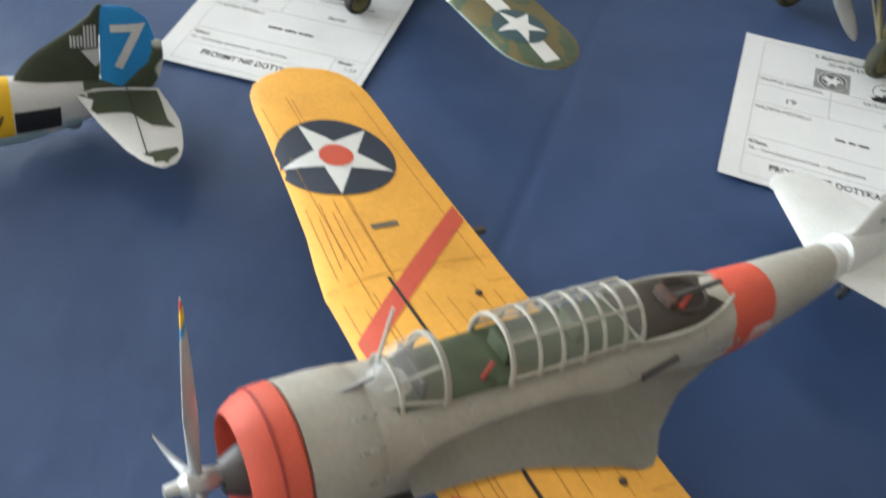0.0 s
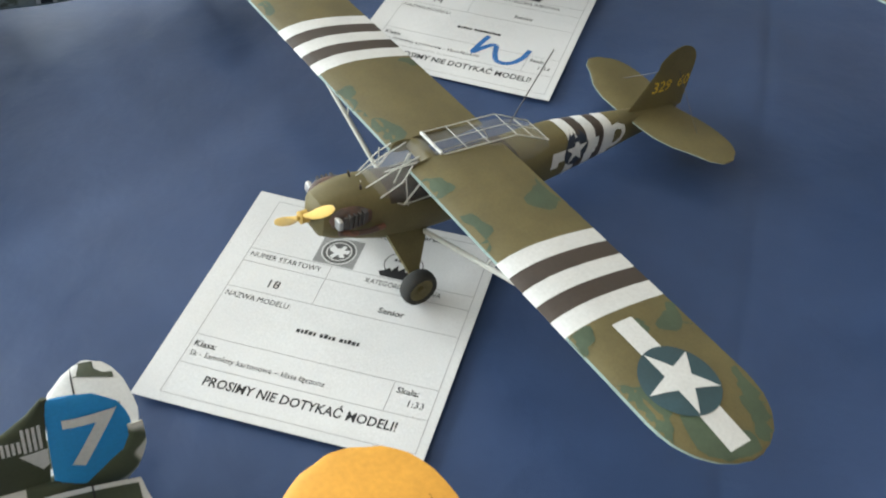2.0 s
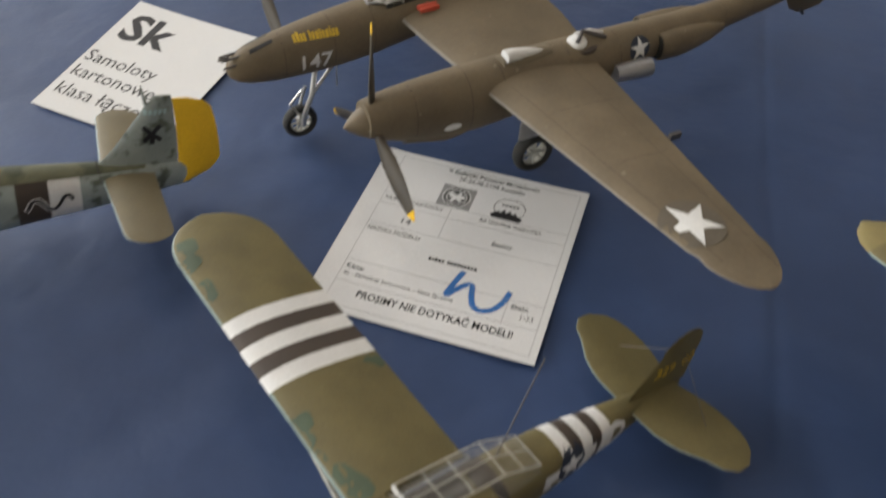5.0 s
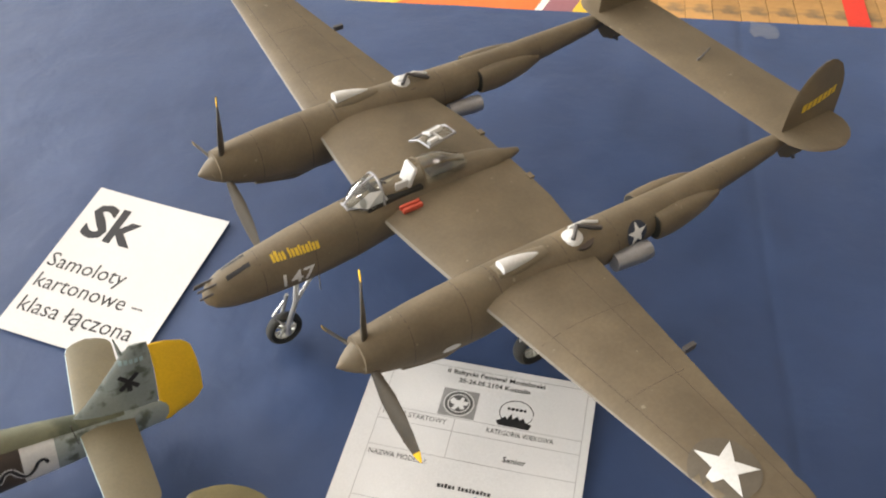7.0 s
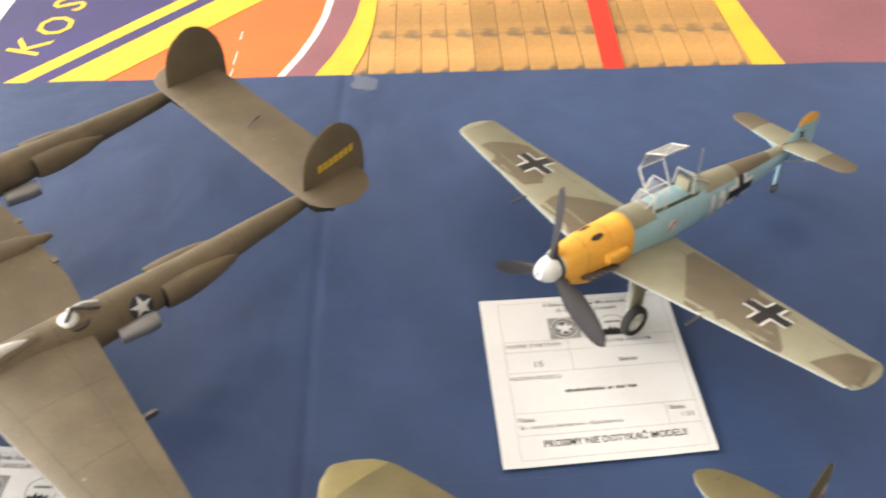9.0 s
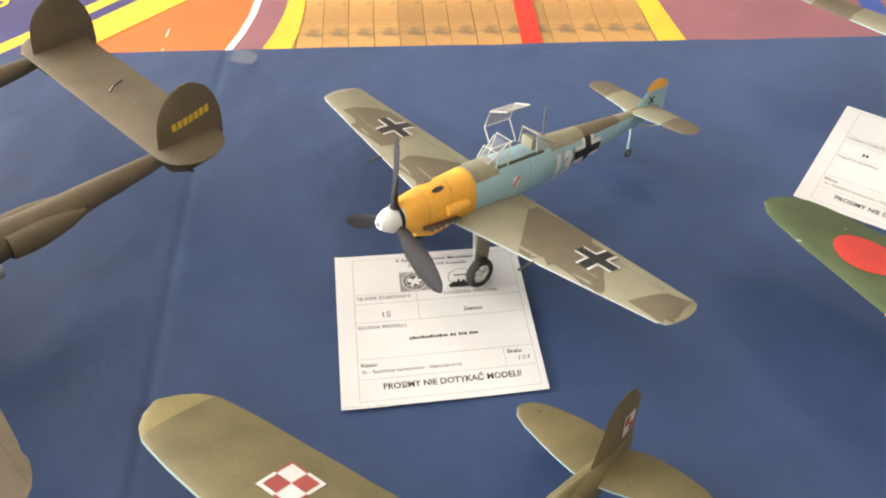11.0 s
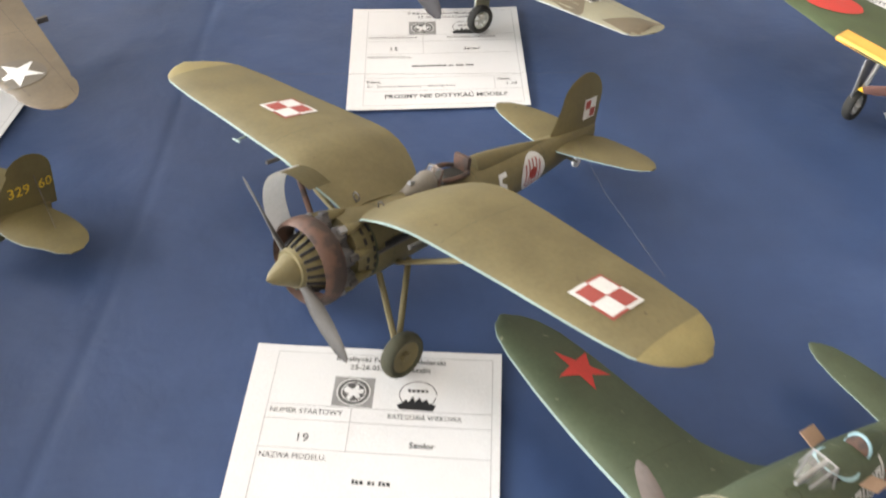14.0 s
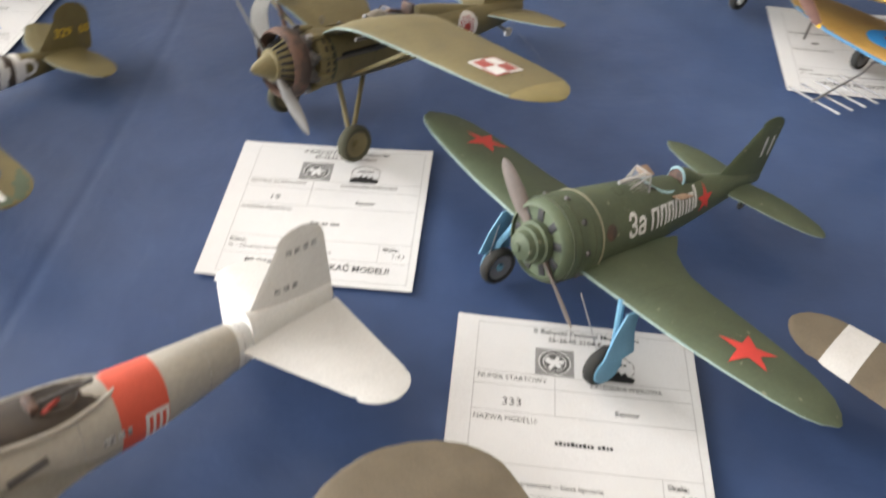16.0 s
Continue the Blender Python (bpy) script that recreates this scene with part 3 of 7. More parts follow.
k45 = lambda x: (x + 1.089) * 1.165 + 1.23
floor_paint("navy_field", [(-3.2, k45(-3.2)), (0.3, k45(0.3)), (0.3, 4.2), (-3.2, 4.2)], F_BLUE, 0.0012)
for d0, d1 in ((0.0, 0.054), (0.105, 0.239)):
    floor_paint("yellow_line", [(-3.2 + d0, k45(-3.2)), (-3.2 + d1, k45(-3.2)), (0.3 + d1, k45(0.3)), (0.3 + d0, k45(0.3))], F_YELLOW, 0.0018)
floor_paint("navy_line", [(-3.2 + 0.054, k45(-3.2)), (-3.2 + 0.105, k45(-3.2)), (0.3 + 0.105, k45(0.3)), (0.3 + 0.054, k45(0.3))], F_BLUE, 0.0016)
floor_paint("blue_line", [(1.27, 1.2), (1.33, 1.2), (1.41, 2.1), (1.34, 2.1)], F_BLUE2, 0.0014)
floor_paint("white_line", [(-1.75, 1.25), (-1.228, 1.29), (-1.21, 1.66), (-1.262, 1.66), (-1.305, 1.385), (-1.75, 1.36)], F_WHITE, 0.002)
floor_paint("red_field", [(-1.75, 1.36), (-1.305, 1.385), (-1.262, 1.66), (-1.75, 1.66)], F_RED, 0.0016)
for ch, lx, ly in (("K", -1.093, 1.377), ("O", -1.055, 1.482), ("S", -1.05, 1.595), ("Z", -1.04, 1.705)):
    bm = letters(ch, 0.13, bold=0.01)
    bm.transform(pose(lx, ly, FLOOR_Z + 0.0022, 0, 0, 72))
    ob = mesh_object("painted_letter", bm, F_YELLOW, False)
    ob.parent = floor

# ---- the table and its cloth ----
CLOTH, nt, ln, bs = nodes_of("blue_cloth")
co = nt.new("ShaderNodeTexCoord")
n1 = nt.new("ShaderNodeTexNoise")
n1.inputs["Scale"].default_value, n1.inputs["Detail"].default_value = 5, 5
n2 = nt.new("ShaderNodeTexNoise")
n2.inputs["Scale"].default_value, n2.inputs["Detail"].default_value = 900, 3
w1 = nt.new("ShaderNodeTexWave")
w1.inputs["Scale"].default_value, w1.inputs["Distortion"].default_value = 420, 2
w2 = nt.new("ShaderNodeTexWave")
w2.bands_direction = "Y"
w2.inputs["Scale"].default_value, w2.inputs["Distortion"].default_value = 420, 2
for n in (n1, n2, w1, w2):
    ln.new(co.outputs["Object"], n.inputs["Vector"])
r = ramp(nt, [(0.3, (0.019, 0.042, 0.109)), (0.5, (0.026, 0.053, 0.132)), (0.72, (0.036, 0.068, 0.16))])
ln.new(n1.outputs["Fac"], r.inputs["Fac"])
n3 = nt.new("ShaderNodeTexNoise")
n3.inputs["Scale"].default_value, n3.inputs["Detail"].default_value = 38, 6
ln.new(co.outputs["Object"], n3.inputs["Vector"])
lint = ramp(nt, [(0.35, (0.86, 0.88, 0.9)), (0.65, (1.0, 1.0, 1.0))])
ln.new(n3.outputs["Fac"], lint.inputs["Fac"])
wear = nt.new("ShaderNodeMixRGB")
wear.blend_type = "MULTIPLY"
wear.inputs["Fac"].default_value = 1.0
ln.new(r.outputs["Color"], wear.inputs["Color1"])
ln.new(lint.outputs["Color"], wear.inputs["Color2"])
ln.new(wear.outputs["Color"], bs.inputs["Base Color"])
bs.inputs["Roughness"].default_value = 0.55
bs.inputs["Specular IOR Level"].default_value = 0.3
bs.inputs["Sheen Weight"].default_value = 0.12
bs.inputs["Sheen Roughness"].default_value = 0.5
bs.inputs["Sheen Tint"].default_value = (0.55, 0.65, 0.9, 1)
ad = nt.new("ShaderNodeMath")
ln.new(w1.outputs["Fac"], ad.inputs[0])
ln.new(w2.outputs["Fac"], ad.inputs[1])
ad2 = nt.new("ShaderNodeMath")
ln.new(ad.outputs[0], ad2.inputs[0])
ln.new(n2.outputs["Fac"], ad2.inputs[1])
bu = nt.new("ShaderNodeBump")
bu.inputs["Strength"].default_value, bu.inputs["Distance"].default_value = 0.12, 0.0003
ln.new(ad2.outputs[0], bu.inputs["Height"])
rumple = nt.new("ShaderNodeBump")
rumple.inputs["Strength"].default_value, rumple.inputs["Distance"].default_value = 0.4, 0.006
n4 = nt.new("ShaderNodeTexNoise")
n4.inputs["Scale"].default_value, n4.inputs["Detail"].default_value, n4.inputs["Distortion"].default_value = 20, 5, 0.15
ln.new(co.outputs["Object"], n4.inputs["Vector"])
ln.new(n4.outputs["Fac"], rumple.inputs["Height"])
ln.new(bu.outputs["Normal"], rumple.inputs["Normal"])
ln.new(rumple.outputs["Normal"], bs.inputs["Normal"])


def cloth_z(x, y):
    """Slack in the cloth: the crease where two tables meet, long soft folds."""
    sx = x + 0.168 - 0.012 * (y + 0.4) - 0.004 * math.sin(y * 9)
    z = -0.0005 * math.exp(-(sx / 0.003) ** 2) - 0.0002 * math.exp(-((sx - 0.014) / 0.02) ** 2)
    z -= 0.0011 * (0.5 + 0.5 * noise.noise((x * 7.0, y * 3.0, 0.3))) + 0.0012 * (0.5 + 0.5 * noise.noise((x * 22 + y * 6, y * 9, 4)))
    for cx, cy, ang, w in ((-0.30, -0.52, 65, 0.01), (-0.46, -0.62, 72, 0.012), (0.02, -0.55, 80, 0.012), (-0.02, -0.80, 100, 0.012), (0.26, -0.5, 60, 0.014)):
        dx, dy = x - cx, y - cy
        a = radians(ang)
        along, off = dx * math.cos(a) + dy * math.sin(a), -dx * math.sin(a) + dy * math.cos(a)
        z -= 0.0010 * math.exp(-((off + 0.02 * math.sin(along * 14)) / w) ** 2) * math.exp(-((along / 0.11) ** 2))
    return z


bm = bmesh.new()
TX0, TX1, TY0 = -1.25, 1.45, -1.36
ny = 138
xs = sorted({round(TX0 + 0.01 * k, 4) for k in range(271)} | {round(-0.215 + 0.0025 * k, 4) for k in range(40)})
nx = len(xs) - 1
grid = []
for j in range(ny + 1):
    row = []
    y = TY0 + (0 - TY0) * j / ny
    for i in range(nx + 1):
        x = xs[i]
        row.append(bm.verts.new((x, y, cloth_z(x, y))))
    grid.append(row)
for j in range(ny):
    for i in range(nx):
        bm.faces.new((grid[j][i], grid[j][i + 1], grid[j + 1][i + 1], grid[j + 1][i]))
border = [grid[0][i] for i in range(nx)] + [grid[j][nx] for j in range(ny)] + [grid[ny][i] for i in range(nx, 0, -1)] + [grid[j][0] for j in range(ny, 0, -1)]
prev = border
for step, (out, z) in enumerate(((0.004, -0.006), (0.008, -0.02), (0.012, -0.12), (0.016, -0.34))):
    ring = []
    for k, b in enumerate(border):
        x, y = b.co.x, b.co.y
        ox = (x > TX1 - 1e-5) - (x < TX0 + 1e-5)
        oy = (y > -1e-5) - (y < TY0 + 1e-5)
        rip = 0.008 * math.sin(k * 0.33) * max(0, -z - 0.02) * 3
        ring.append(bm.verts.new((x + ox * (out + rip), y + oy * (out + rip), z)))
    n = len(border)
    for k in range(n):
        bm.faces.new((prev[k], ring[k], ring[(k + 1) % n], prev[(k + 1) % n]))
    prev = ring
bmesh.ops.recalc_face_normals(bm, faces=bm.faces)
cloth = mesh_object("tablecloth", bm, CLOTH)
cloth.matrix_world = TABLE
tagged(cloth, "dark blue cloth spread over the tables, creased at the joint", "tablecloth")
for k, (a, b) in enumerate(((TX0 + 0.01, -0.172), (-0.164, TX1 - 0.01))):
    tb = thing("table", TABLE @ pose(0, 0, 0), "plain table under a blue cloth", "table", "display tables")
    part("tabletop", slab((a, TY0 + 0.01, -0.034), (b, -0.01, -0.007)), BOARD, tb)
    for lx in (a + 0.06, b - 0.06):
        for ly in (TY0 + 0.08, -0.08):
            part("leg", slab((lx - 0.02, ly - 0.02, FLOOR_Z), (lx + 0.02, ly + 0.02, -0.034)), METAL_DULL, tb)

# a scrap of clear tape that holds the cloth at its far edge
# milky film: the white glints of the tape are put into its colour
TAPE = HAZE_LIGHT
bm = bmesh.new()
rows = []
for j in range(8):
    row = []
    for i in range(5):
        x, y = -0.158 + 0.02 * j / 7 + 0.002 * math.sin(i), -0.003 - 0.005 * i - 0.001 * j
        row.append(bm.verts.new((x, y, cloth_z(x, y) + 0.0012 + 0.0024 * abs(math.sin(j * 2.1 + i * 1.3)))))
    rows.append(row)
for a, b in zip(rows, rows[1:]):
    for i in range(4):
        bm.faces.new((a[i], a[i + 1], b[i + 1], b[i]))
tape = mesh_object("clear_tape", bm, TAPE)
tape.matrix_world = TABLE
tagged(tape, "crumpled scrap of clear sticky tape on the cloth edge", "tape")

# ---- printed entry cards ----
PAPER = paint("white_paper", (0.645, 0.65, 0.655), size=110, var=0.012, rough=0.7, bump=0.06)


def sheet(name, corners, w, h, label, curl=(0.6, 1.5), lift=0.5, seed=0):
    """A sheet of paper, slightly bowed, that lies on the cloth: its corners from the top left, clockwise. Drawn in millimetres from its top left corner."""
    pts = [Vector((*c, 0)) for c in corners]
    mid = sum(pts, Vector()) / 4
    across = (pts[1] - pts[0]) + (pts[2] - pts[3])
    m = pose(mid.x, mid.y, 0, 0, 0, math.degrees(math.atan2(across.y, across.x)))
    loc = [m.inverted() @ p * 1000 for p in pts]

    def place(a, b):
        return (loc[0] * (1 - a) + loc[1] * a) * (1 - b) + (loc[3] * (1 - a) + loc[2] * a) * b

    ob = thing(name, m, label, "paper card", "entry cards")
    bm = bmesh.new()
    n = 16
    tops, lows = [], []
    for j in range(n + 1):
        for i in range(n + 1):
            q = place(i / n, 1 - j / n)
            e = abs(i / n - 0.5) * 2
            z = lift + curl[0] * e**3 + curl[1] * max(0, 0.45 - j / n) ** 2 + 0.25 * noise.noise((q.x * 0.03 + seed, q.y * 0.03, seed)) + curl[1] * 0.7 * max(0, j / n - 0.7) ** 2 * e
            tops.append(bm.verts.new((q.x * MM, q.y * MM, z * MM)))
            lows.append(bm.verts.new((q.x * MM, q.y * MM, (z - 0.3) * MM)))
    at = lambda i, j: j * (n + 1) + i
    for j in range(n):
        for i in range(n):
            q = [at(i, j), at(i + 1, j), at(i + 1, j + 1), at(i, j + 1)]
            bm.faces.new([tops[k] for k in q])
            bm.faces.new([lows[k] for k in q[::-1]])
    for k in range(n):
        for a, b in (((k, 0), (k + 1, 0)), ((n, k), (n, k + 1)), ((k + 1, n), (k, n)), ((0, k + 1), (0, k))):
            bm.faces.new((tops[at(*b)], tops[at(*a)], lows[at(*a)], lows[at(*b)]))
    bmesh.ops.recalc_face_normals(bm, faces=bm.faces)
    paper = part("sheet", bm, PAPER, ob)

    def put(nm, bm, u, v, mat, step=9.0, lab="", lift=0.07):
        for q in bm.verts:
            p = place((u + q.co.x) / w, (v - q.co.y) / h)
            q.co = (p.x, p.y, 0)
        return mark(nm, bm, paper, (0, 0, 0), (1, 0, 0), (0, 1, 0), (0, 0, -1), mat, ob, step, lift, lab)

    return ob, put


def line(put, a, b, c, d, w=0.35):
    put("ruled_line", flat(stroke([(0, 0), (c - a, b - d)], w)), a, b, INK_LINE)


def bars(widths, h, gap=0.8):
    total = sum(widths) + gap * (len(widths) - 1)
    x, out = -total / 2, []
    for w in widths:
        out.append(rect(x, -h / 2, x + w, h / 2))
        x += w + gap
    return flat(out)


def word_bars(words, h):
    """Rows of letter-sized bars, for a line that cannot be read."""
    out, x = [], 0.0
    for n in words:
        for k in range(n):
            w = 1.0 + 0.5 * ((k * 7 + n) % 3) / 2
            top = h / 2 if (k * 5 + n) % 3 else h * 0.72
            out.append(rect(x, -h / 2, x + w, top))
            x += w + 0.45
        x += 1.3
    return flat([[(a - x / 2, b) for a, b in q] for q in out])


def fitted(text, size, width, bold=0.0):
    """A line of print, centred, condensed to its width."""
    bm = letters(text, size, bold=bold)
    xs = [v.co.x for v in bm.verts]
    lo, k = min(xs), width / (max(xs) - min(xs))
    for v in bm.verts:
        v.co.x = (v.co.x - lo) * k - width / 2
    return bm


def entry_card(corners, number, name_bars, seed, w=112, h=118, scribble=False):
    ob, put = sheet("entry_card", corners, w, h, "printed white entry card " + ("with a blue marker scribble" if scribble else "on the blue cloth"), seed=seed)
    kx, ky = w / 112, h / 118
    P = lambda nm, bm, u, v, mat=INK, lift=0.07: put(nm, bm, u * kx, v * ky, mat, lift=lift)
    P("printed_text", fitted("II Bałtycki Festiwal Modelarski", 3.9, 49.5, 0.012), 62, 6.6)
    P("printed_text", fitted("25-26.05.2104 Koszalin", 3.9, 36, 0.012), 62, 11.4)
    P("emblem", flat([rect(-9, -8.2, 9, 8.2)]), 47, 25.4, EMBLEM_GREY)
    ring = lambda r0, r1: flat([[disc(r0, 28)[k], disc(r0, 28)[(k + 1) % 28], disc(r1, 28)[(k + 1) % 28], disc(r1, 28)[k]] for k in range(28)])
    P("emblem_ring", ring(7.6, 7.1), 47, 25.4, WHITE, 0.14)
    P("emblem_ring", ring(5.5, 5.1), 47, 25.4, WHITE, 0.14)
    P("emblem_band", ring(6.8, 5.7), 47, 25.4, EMBLEM_DARK, 0.14)
    P("emblem_bird", flat([[(-4.7, 1.0), (-3.2, 3.2), (-1.2, 1.6), (0.2, 2.0), (1.0, 4.0), (2.4, 3.4), (2.0, 1.4), (4.6, 1.8), (4.2, -0.6), (2.2, -0.8), (3.4, -3.0), (1.4, -3.4), (0.2, -1.8), (-1.6, -4.6), (-3.0, -3.4), (-1.8, -1.2), (-3.6, -0.6)]]), 47, 25.4, PAPER, 0.14)
    P("emblem_band", flat([disc(4.9, 24)]), 47, 25.4, EMBLEM_DARK, 0.1)
    P("ship_ring", flat([[*disc(8.4, 32, ry=7.4)[k : k + 2], *disc(8.0, 32, ry=7.0)[k : k + 2][::-1]] for k in range(31)]), 75.5, 25, INK)
    P("ship_emblem", flat([[(-9, -2), (-7, -1), (-5, 1.2), (-4, -0.4), (-2, 3.2), (-1.2, 0), (1, 2.4), (2, 0), (4, 1.8), (5, -0.6), (8.4, -1.6), (7, -4.6), (-7.6, -4.4)]]), 75.5, 29, BLACK)
    P("ship_emblem", bars([1.2, 1.6, 1.4, 1.6, 1.2], 1.5, 0.5), 75.5, 23, INK)
    for a, b, c, d in ((10.5, 4, 10, 114), (108, 4, 108.5, 114), (10.5, 4, 108, 4), (10, 34.2, 108, 34.2), (10, 42, 108, 42), (10, 57, 108, 57), (47.2, 34.2, 47.2, 57), (10, 84.5, 108, 84.5), (10, 99, 108, 99), (91.5, 84.5, 91.5, 99), (10, 114, 108.5, 114)):
        line(put, a * kx, b * ky, c * kx, d * ky, 0.3)
    P("printed_text", fitted("NUMER STARTOWY", 4.0, 31.5), 27.8, 37.6)
    P("printed_text", fitted("KATEGORIA WIEKOWA", 4.0, 32), 79.3, 37.6)
    if number:
        P("printed_text", letters(number, 6.2), 28, 51.5)
    else:
        P("printed_bars", bars([1.6, 1.6], 3.6), 28, 51.5)
    P("printed_text", letters("Senior", 4.2, bold=0.015), 79, 52)
    P("printed_text", fitted("NAZWA MODELU:", 4.0, 28), 25.5, 61)
    P("printed_bars", word_bars(name_bars, 1.8), 60.4, 71.5, INK)
    P("printed_text", letters("Klasa:", 4.0, "LEFT", bold=0.015), 11.5, 89)
    P("printed_text", fitted("Sk - Samoloty kartonowe – klasa łączona", 3.7, 55), 39.5, 93.8)
    P("printed_text", letters("Skala:", 4.0, "LEFT", bold=0.012), 93.2, 88.3)
    P("printed_text", letters("1:33", 4.2), 102, 93.5)
    P("printed_text", fitted("PROSIMY NIE DOTYKAĆ MODELI!", 6.0, 75.5, 0.018), 60.9, 105)
    if scribble:
        pts = [(1.5, 13.5), (-1, 5), (-3, -3.5), (0, 0), (5, 6), (8, 6), (9, 0), (11.5, -6), (16, -7.5), (21, -5), (24.5, 1), (26, 8)]
        P("marker_scribble", flat(stroke(smooth_rows(pts, 4), 2.9)), 65, 88, MARKER)
    return ob


def oblong(x, y, turn, w, h):
    """Corners of a sheet from its top left corner."""
    a = radians(turn)
    u, v = Vector((math.cos(a), math.sin(a))) * w * MM, Vector((math.sin(a), -math.cos(a))) * h * MM
    p = Vector((x, y))
    return [tuple(p), tuple(p + u), tuple(p + u + v), tuple(p + v)]


entry_card([(-0.0418, 0.6055), (0.0690, 0.5785), (0.0425, 0.4705), (-0.0691, 0.4946)], "18", (5, 4, 5), 1)
entry_card([(0.0155, 0.8268), (0.1244, 0.7926), (0.0898, 0.6778), (-0.0191, 0.7117)], "14", (5, 9), 2, scribble=True)
entry_card([(0.2532, 0.5546), (0.3653, 0.5254), (0.3347, 0.4094), (0.2248, 0.4422)], "19", (3, 2, 3), 3)
entry_card([(0.3373, 0.8530), (0.4535, 0.8340), (0.4318, 0.7155), (0.3169, 0.7320)], "15", (13, 2, 3, 3), 4)
entry_card([(0.3558, 0.3920), (0.4650, 0.3570), (0.4350, 0.2450), (0.3240, 0.2775)], "333", (10, 4), 5)
entry_card(oblong(0.6464, 0.6655, -18, 114, 117), "", (7, 5), 6)
entry_card(oblong(0.7685, 0.9213, -50, 120, 140), "", (7, 6), 7)
class_card, put = sheet("class_card", [(-0.1630, 0.9745), (-0.0765, 0.9340), (-0.1142, 0.8228), (-0.1974, 0.8592)], 96, 124, "white paper notice in large black print", seed=9)
tagged(class_card, category="paper notice")
put("printed_text", fitted("Sk", 41, 38.5, 0.03), 26.5, 30, INK)
for txt, wide, u, v in (("Samoloty", 55, 30, 67.5), ("kartonowe –", 75.5, 41.7, 84.5), ("klasa łączona", 78, 44.2, 103.5)):
    put("printed_text", fitted(txt, 16.6, wide), u, v, INK)

# ---- the aircraft ----
def fin_rows(z0, le0, te0, z1, le1, te1, t=3.0, round_=8):
    return wing_rows((z0, le0, te0), (z1, le1, te1), 0, 0, t, t * 0.6, round_=round_)


def surface_pair(plane, name, rows, mats, bands=(), z=0):
    out = []
    for side, word in ((1, "left"), (-1, "right")):
        out.append(part(name if name != "wing" else word + "_wing", foil(rows, bands, side), mats, plane))
    return out


def panel_lines(host, segs, mat, side=1, w=0.35):
    """Printed panel lines on an upper surface: pairs of (x, y) ends."""
    return mark("panel_print", flat([q for s in segs for q in stroke([(s[0], side * s[1]), (s[2], side * s[3])], w)]), host, (0, 0, 0), mat and (1, 0, 0), (0, 1, 0), (0, 0, -1), mat, step=8, lift=0.18)


def seams(host, xs, mat, y=0.0, w=0.3):
    """Glued joints round a body, where card rings meet."""
    for x in xs:
        mark("seam", flat([rect(-w / 2, -24, w / 2, 24)]), host, (x, y, 0), **PORT, material=mat, lift=0.12, step=3)
        mark("seam", flat([rect(-w / 2, -20, w / 2, 20)]), host, (x, y, 0), **TOP, material=mat, lift=0.14, step=3)


def canopy_hoops(plane, name, xs, zc, hw, hh, r, mat, a0=0, a1=180, lean=0):
    for x, z, w, h in zip(xs, zc, hw, hh):
        pts = [(x + lean * math.sin(radians(a)), w * math.cos(radians(a)), z + h * math.sin(radians(a))) for a in range(a0, a1 + 1, 15)]
        part(name, rod(pts, r, 6), mat, plane)


# light olive high-wing liaison aircraft
cub = aircraft("high_wing_model_aircraft", 0.0398, 0.5812, 0.0293, 217.80, 10.17, -1.10, "olive high-wing paper model aircraft with black and white wing stripes", 0.978)
body = [(-143, 4, 1.2, 4), (-125, 3.5, 3.5, 6), (-95, 3, 7, 9), (-62, 3, 10.5, 12), (-38, 1, 12, 12), (-10, -0.5, 12.5, 11.5), (14, 0, 12.5, 12), (30, 2.5, 12, 13), (42, 5.5, 11, 12), (52, 6.6, 9.4, 10), (57.5, 7, 7.4, 8), (59.5, 7, 4, 4.5)]
fus = part("fuselage", loft(body, 26, 3.0, [(-93.5, -87.6, 1), (-87.6, -81.7, 2), (-81.7, -75.8, 1), (-75.8, -69.9, 2), (-69.9, -64, 1)]), [OLIVE_PLAIN, WHITE, BROWN_DARK], cub)
mark("roundel_bar", flat([rect(-15, -2.8, 15, 2.8), rect(-15, -5.4, -10.5, -2.8), rect(10, -5.4, 14, -2.8)]), fus, (-69, 0, 6.5), **PORT, material=WHITE, lift=0.3, step=3)
mark("roundel_disc", flat([disc(7.6, 28)]), fus, (-69, 0, 7), **PORT, material=NAVY, lift=0.45, step=3)
mark("roundel_star", flat([star(7.2)]), fus, (-69, 0, 7), **PORT, material=WHITE, lift=0.6, step=3)
mark("code_letter", letters("D", 16, bold=0.03), fus, (-98, 0, 4.2), **PORT, material=WHITE, lift=0.3, step=3)
wrows = wing_rows((7, 21.2, -25.6), (168, 21.2, -24.6), 21.5, 21.5, 6.5, 5.5, round_=25)
wb = [(65 + 7.7 * k, 65 + 7.7 * (k + 1), 2 if k % 2 == 0 else 3) for k in range(5)]
wings = surface_pair(cub, "wing", wrows, [OLIVE, EDGE_BLUE, WHITE, BROWN_DARK], wb)
for ob, sd in zip(wings, (1, -1)):
    if sd > 0:
        mark("roundel_bar", flat([rect(-4.6, -28, 4.6, 27)]), ob, (1, 136, 0), **TOP, material=WHITE, lift=0.2)
        mark("roundel_disc", flat([disc(14)]), ob, (1, 136, 0), **TOP, material=NAVY2, lift=0.35)
        mark("roundel_star", flat([star(13.6, 0)]), ob, (1, 136, 0), **TOP, material=WHITE, lift=0.5)
rng = random.Random(4)
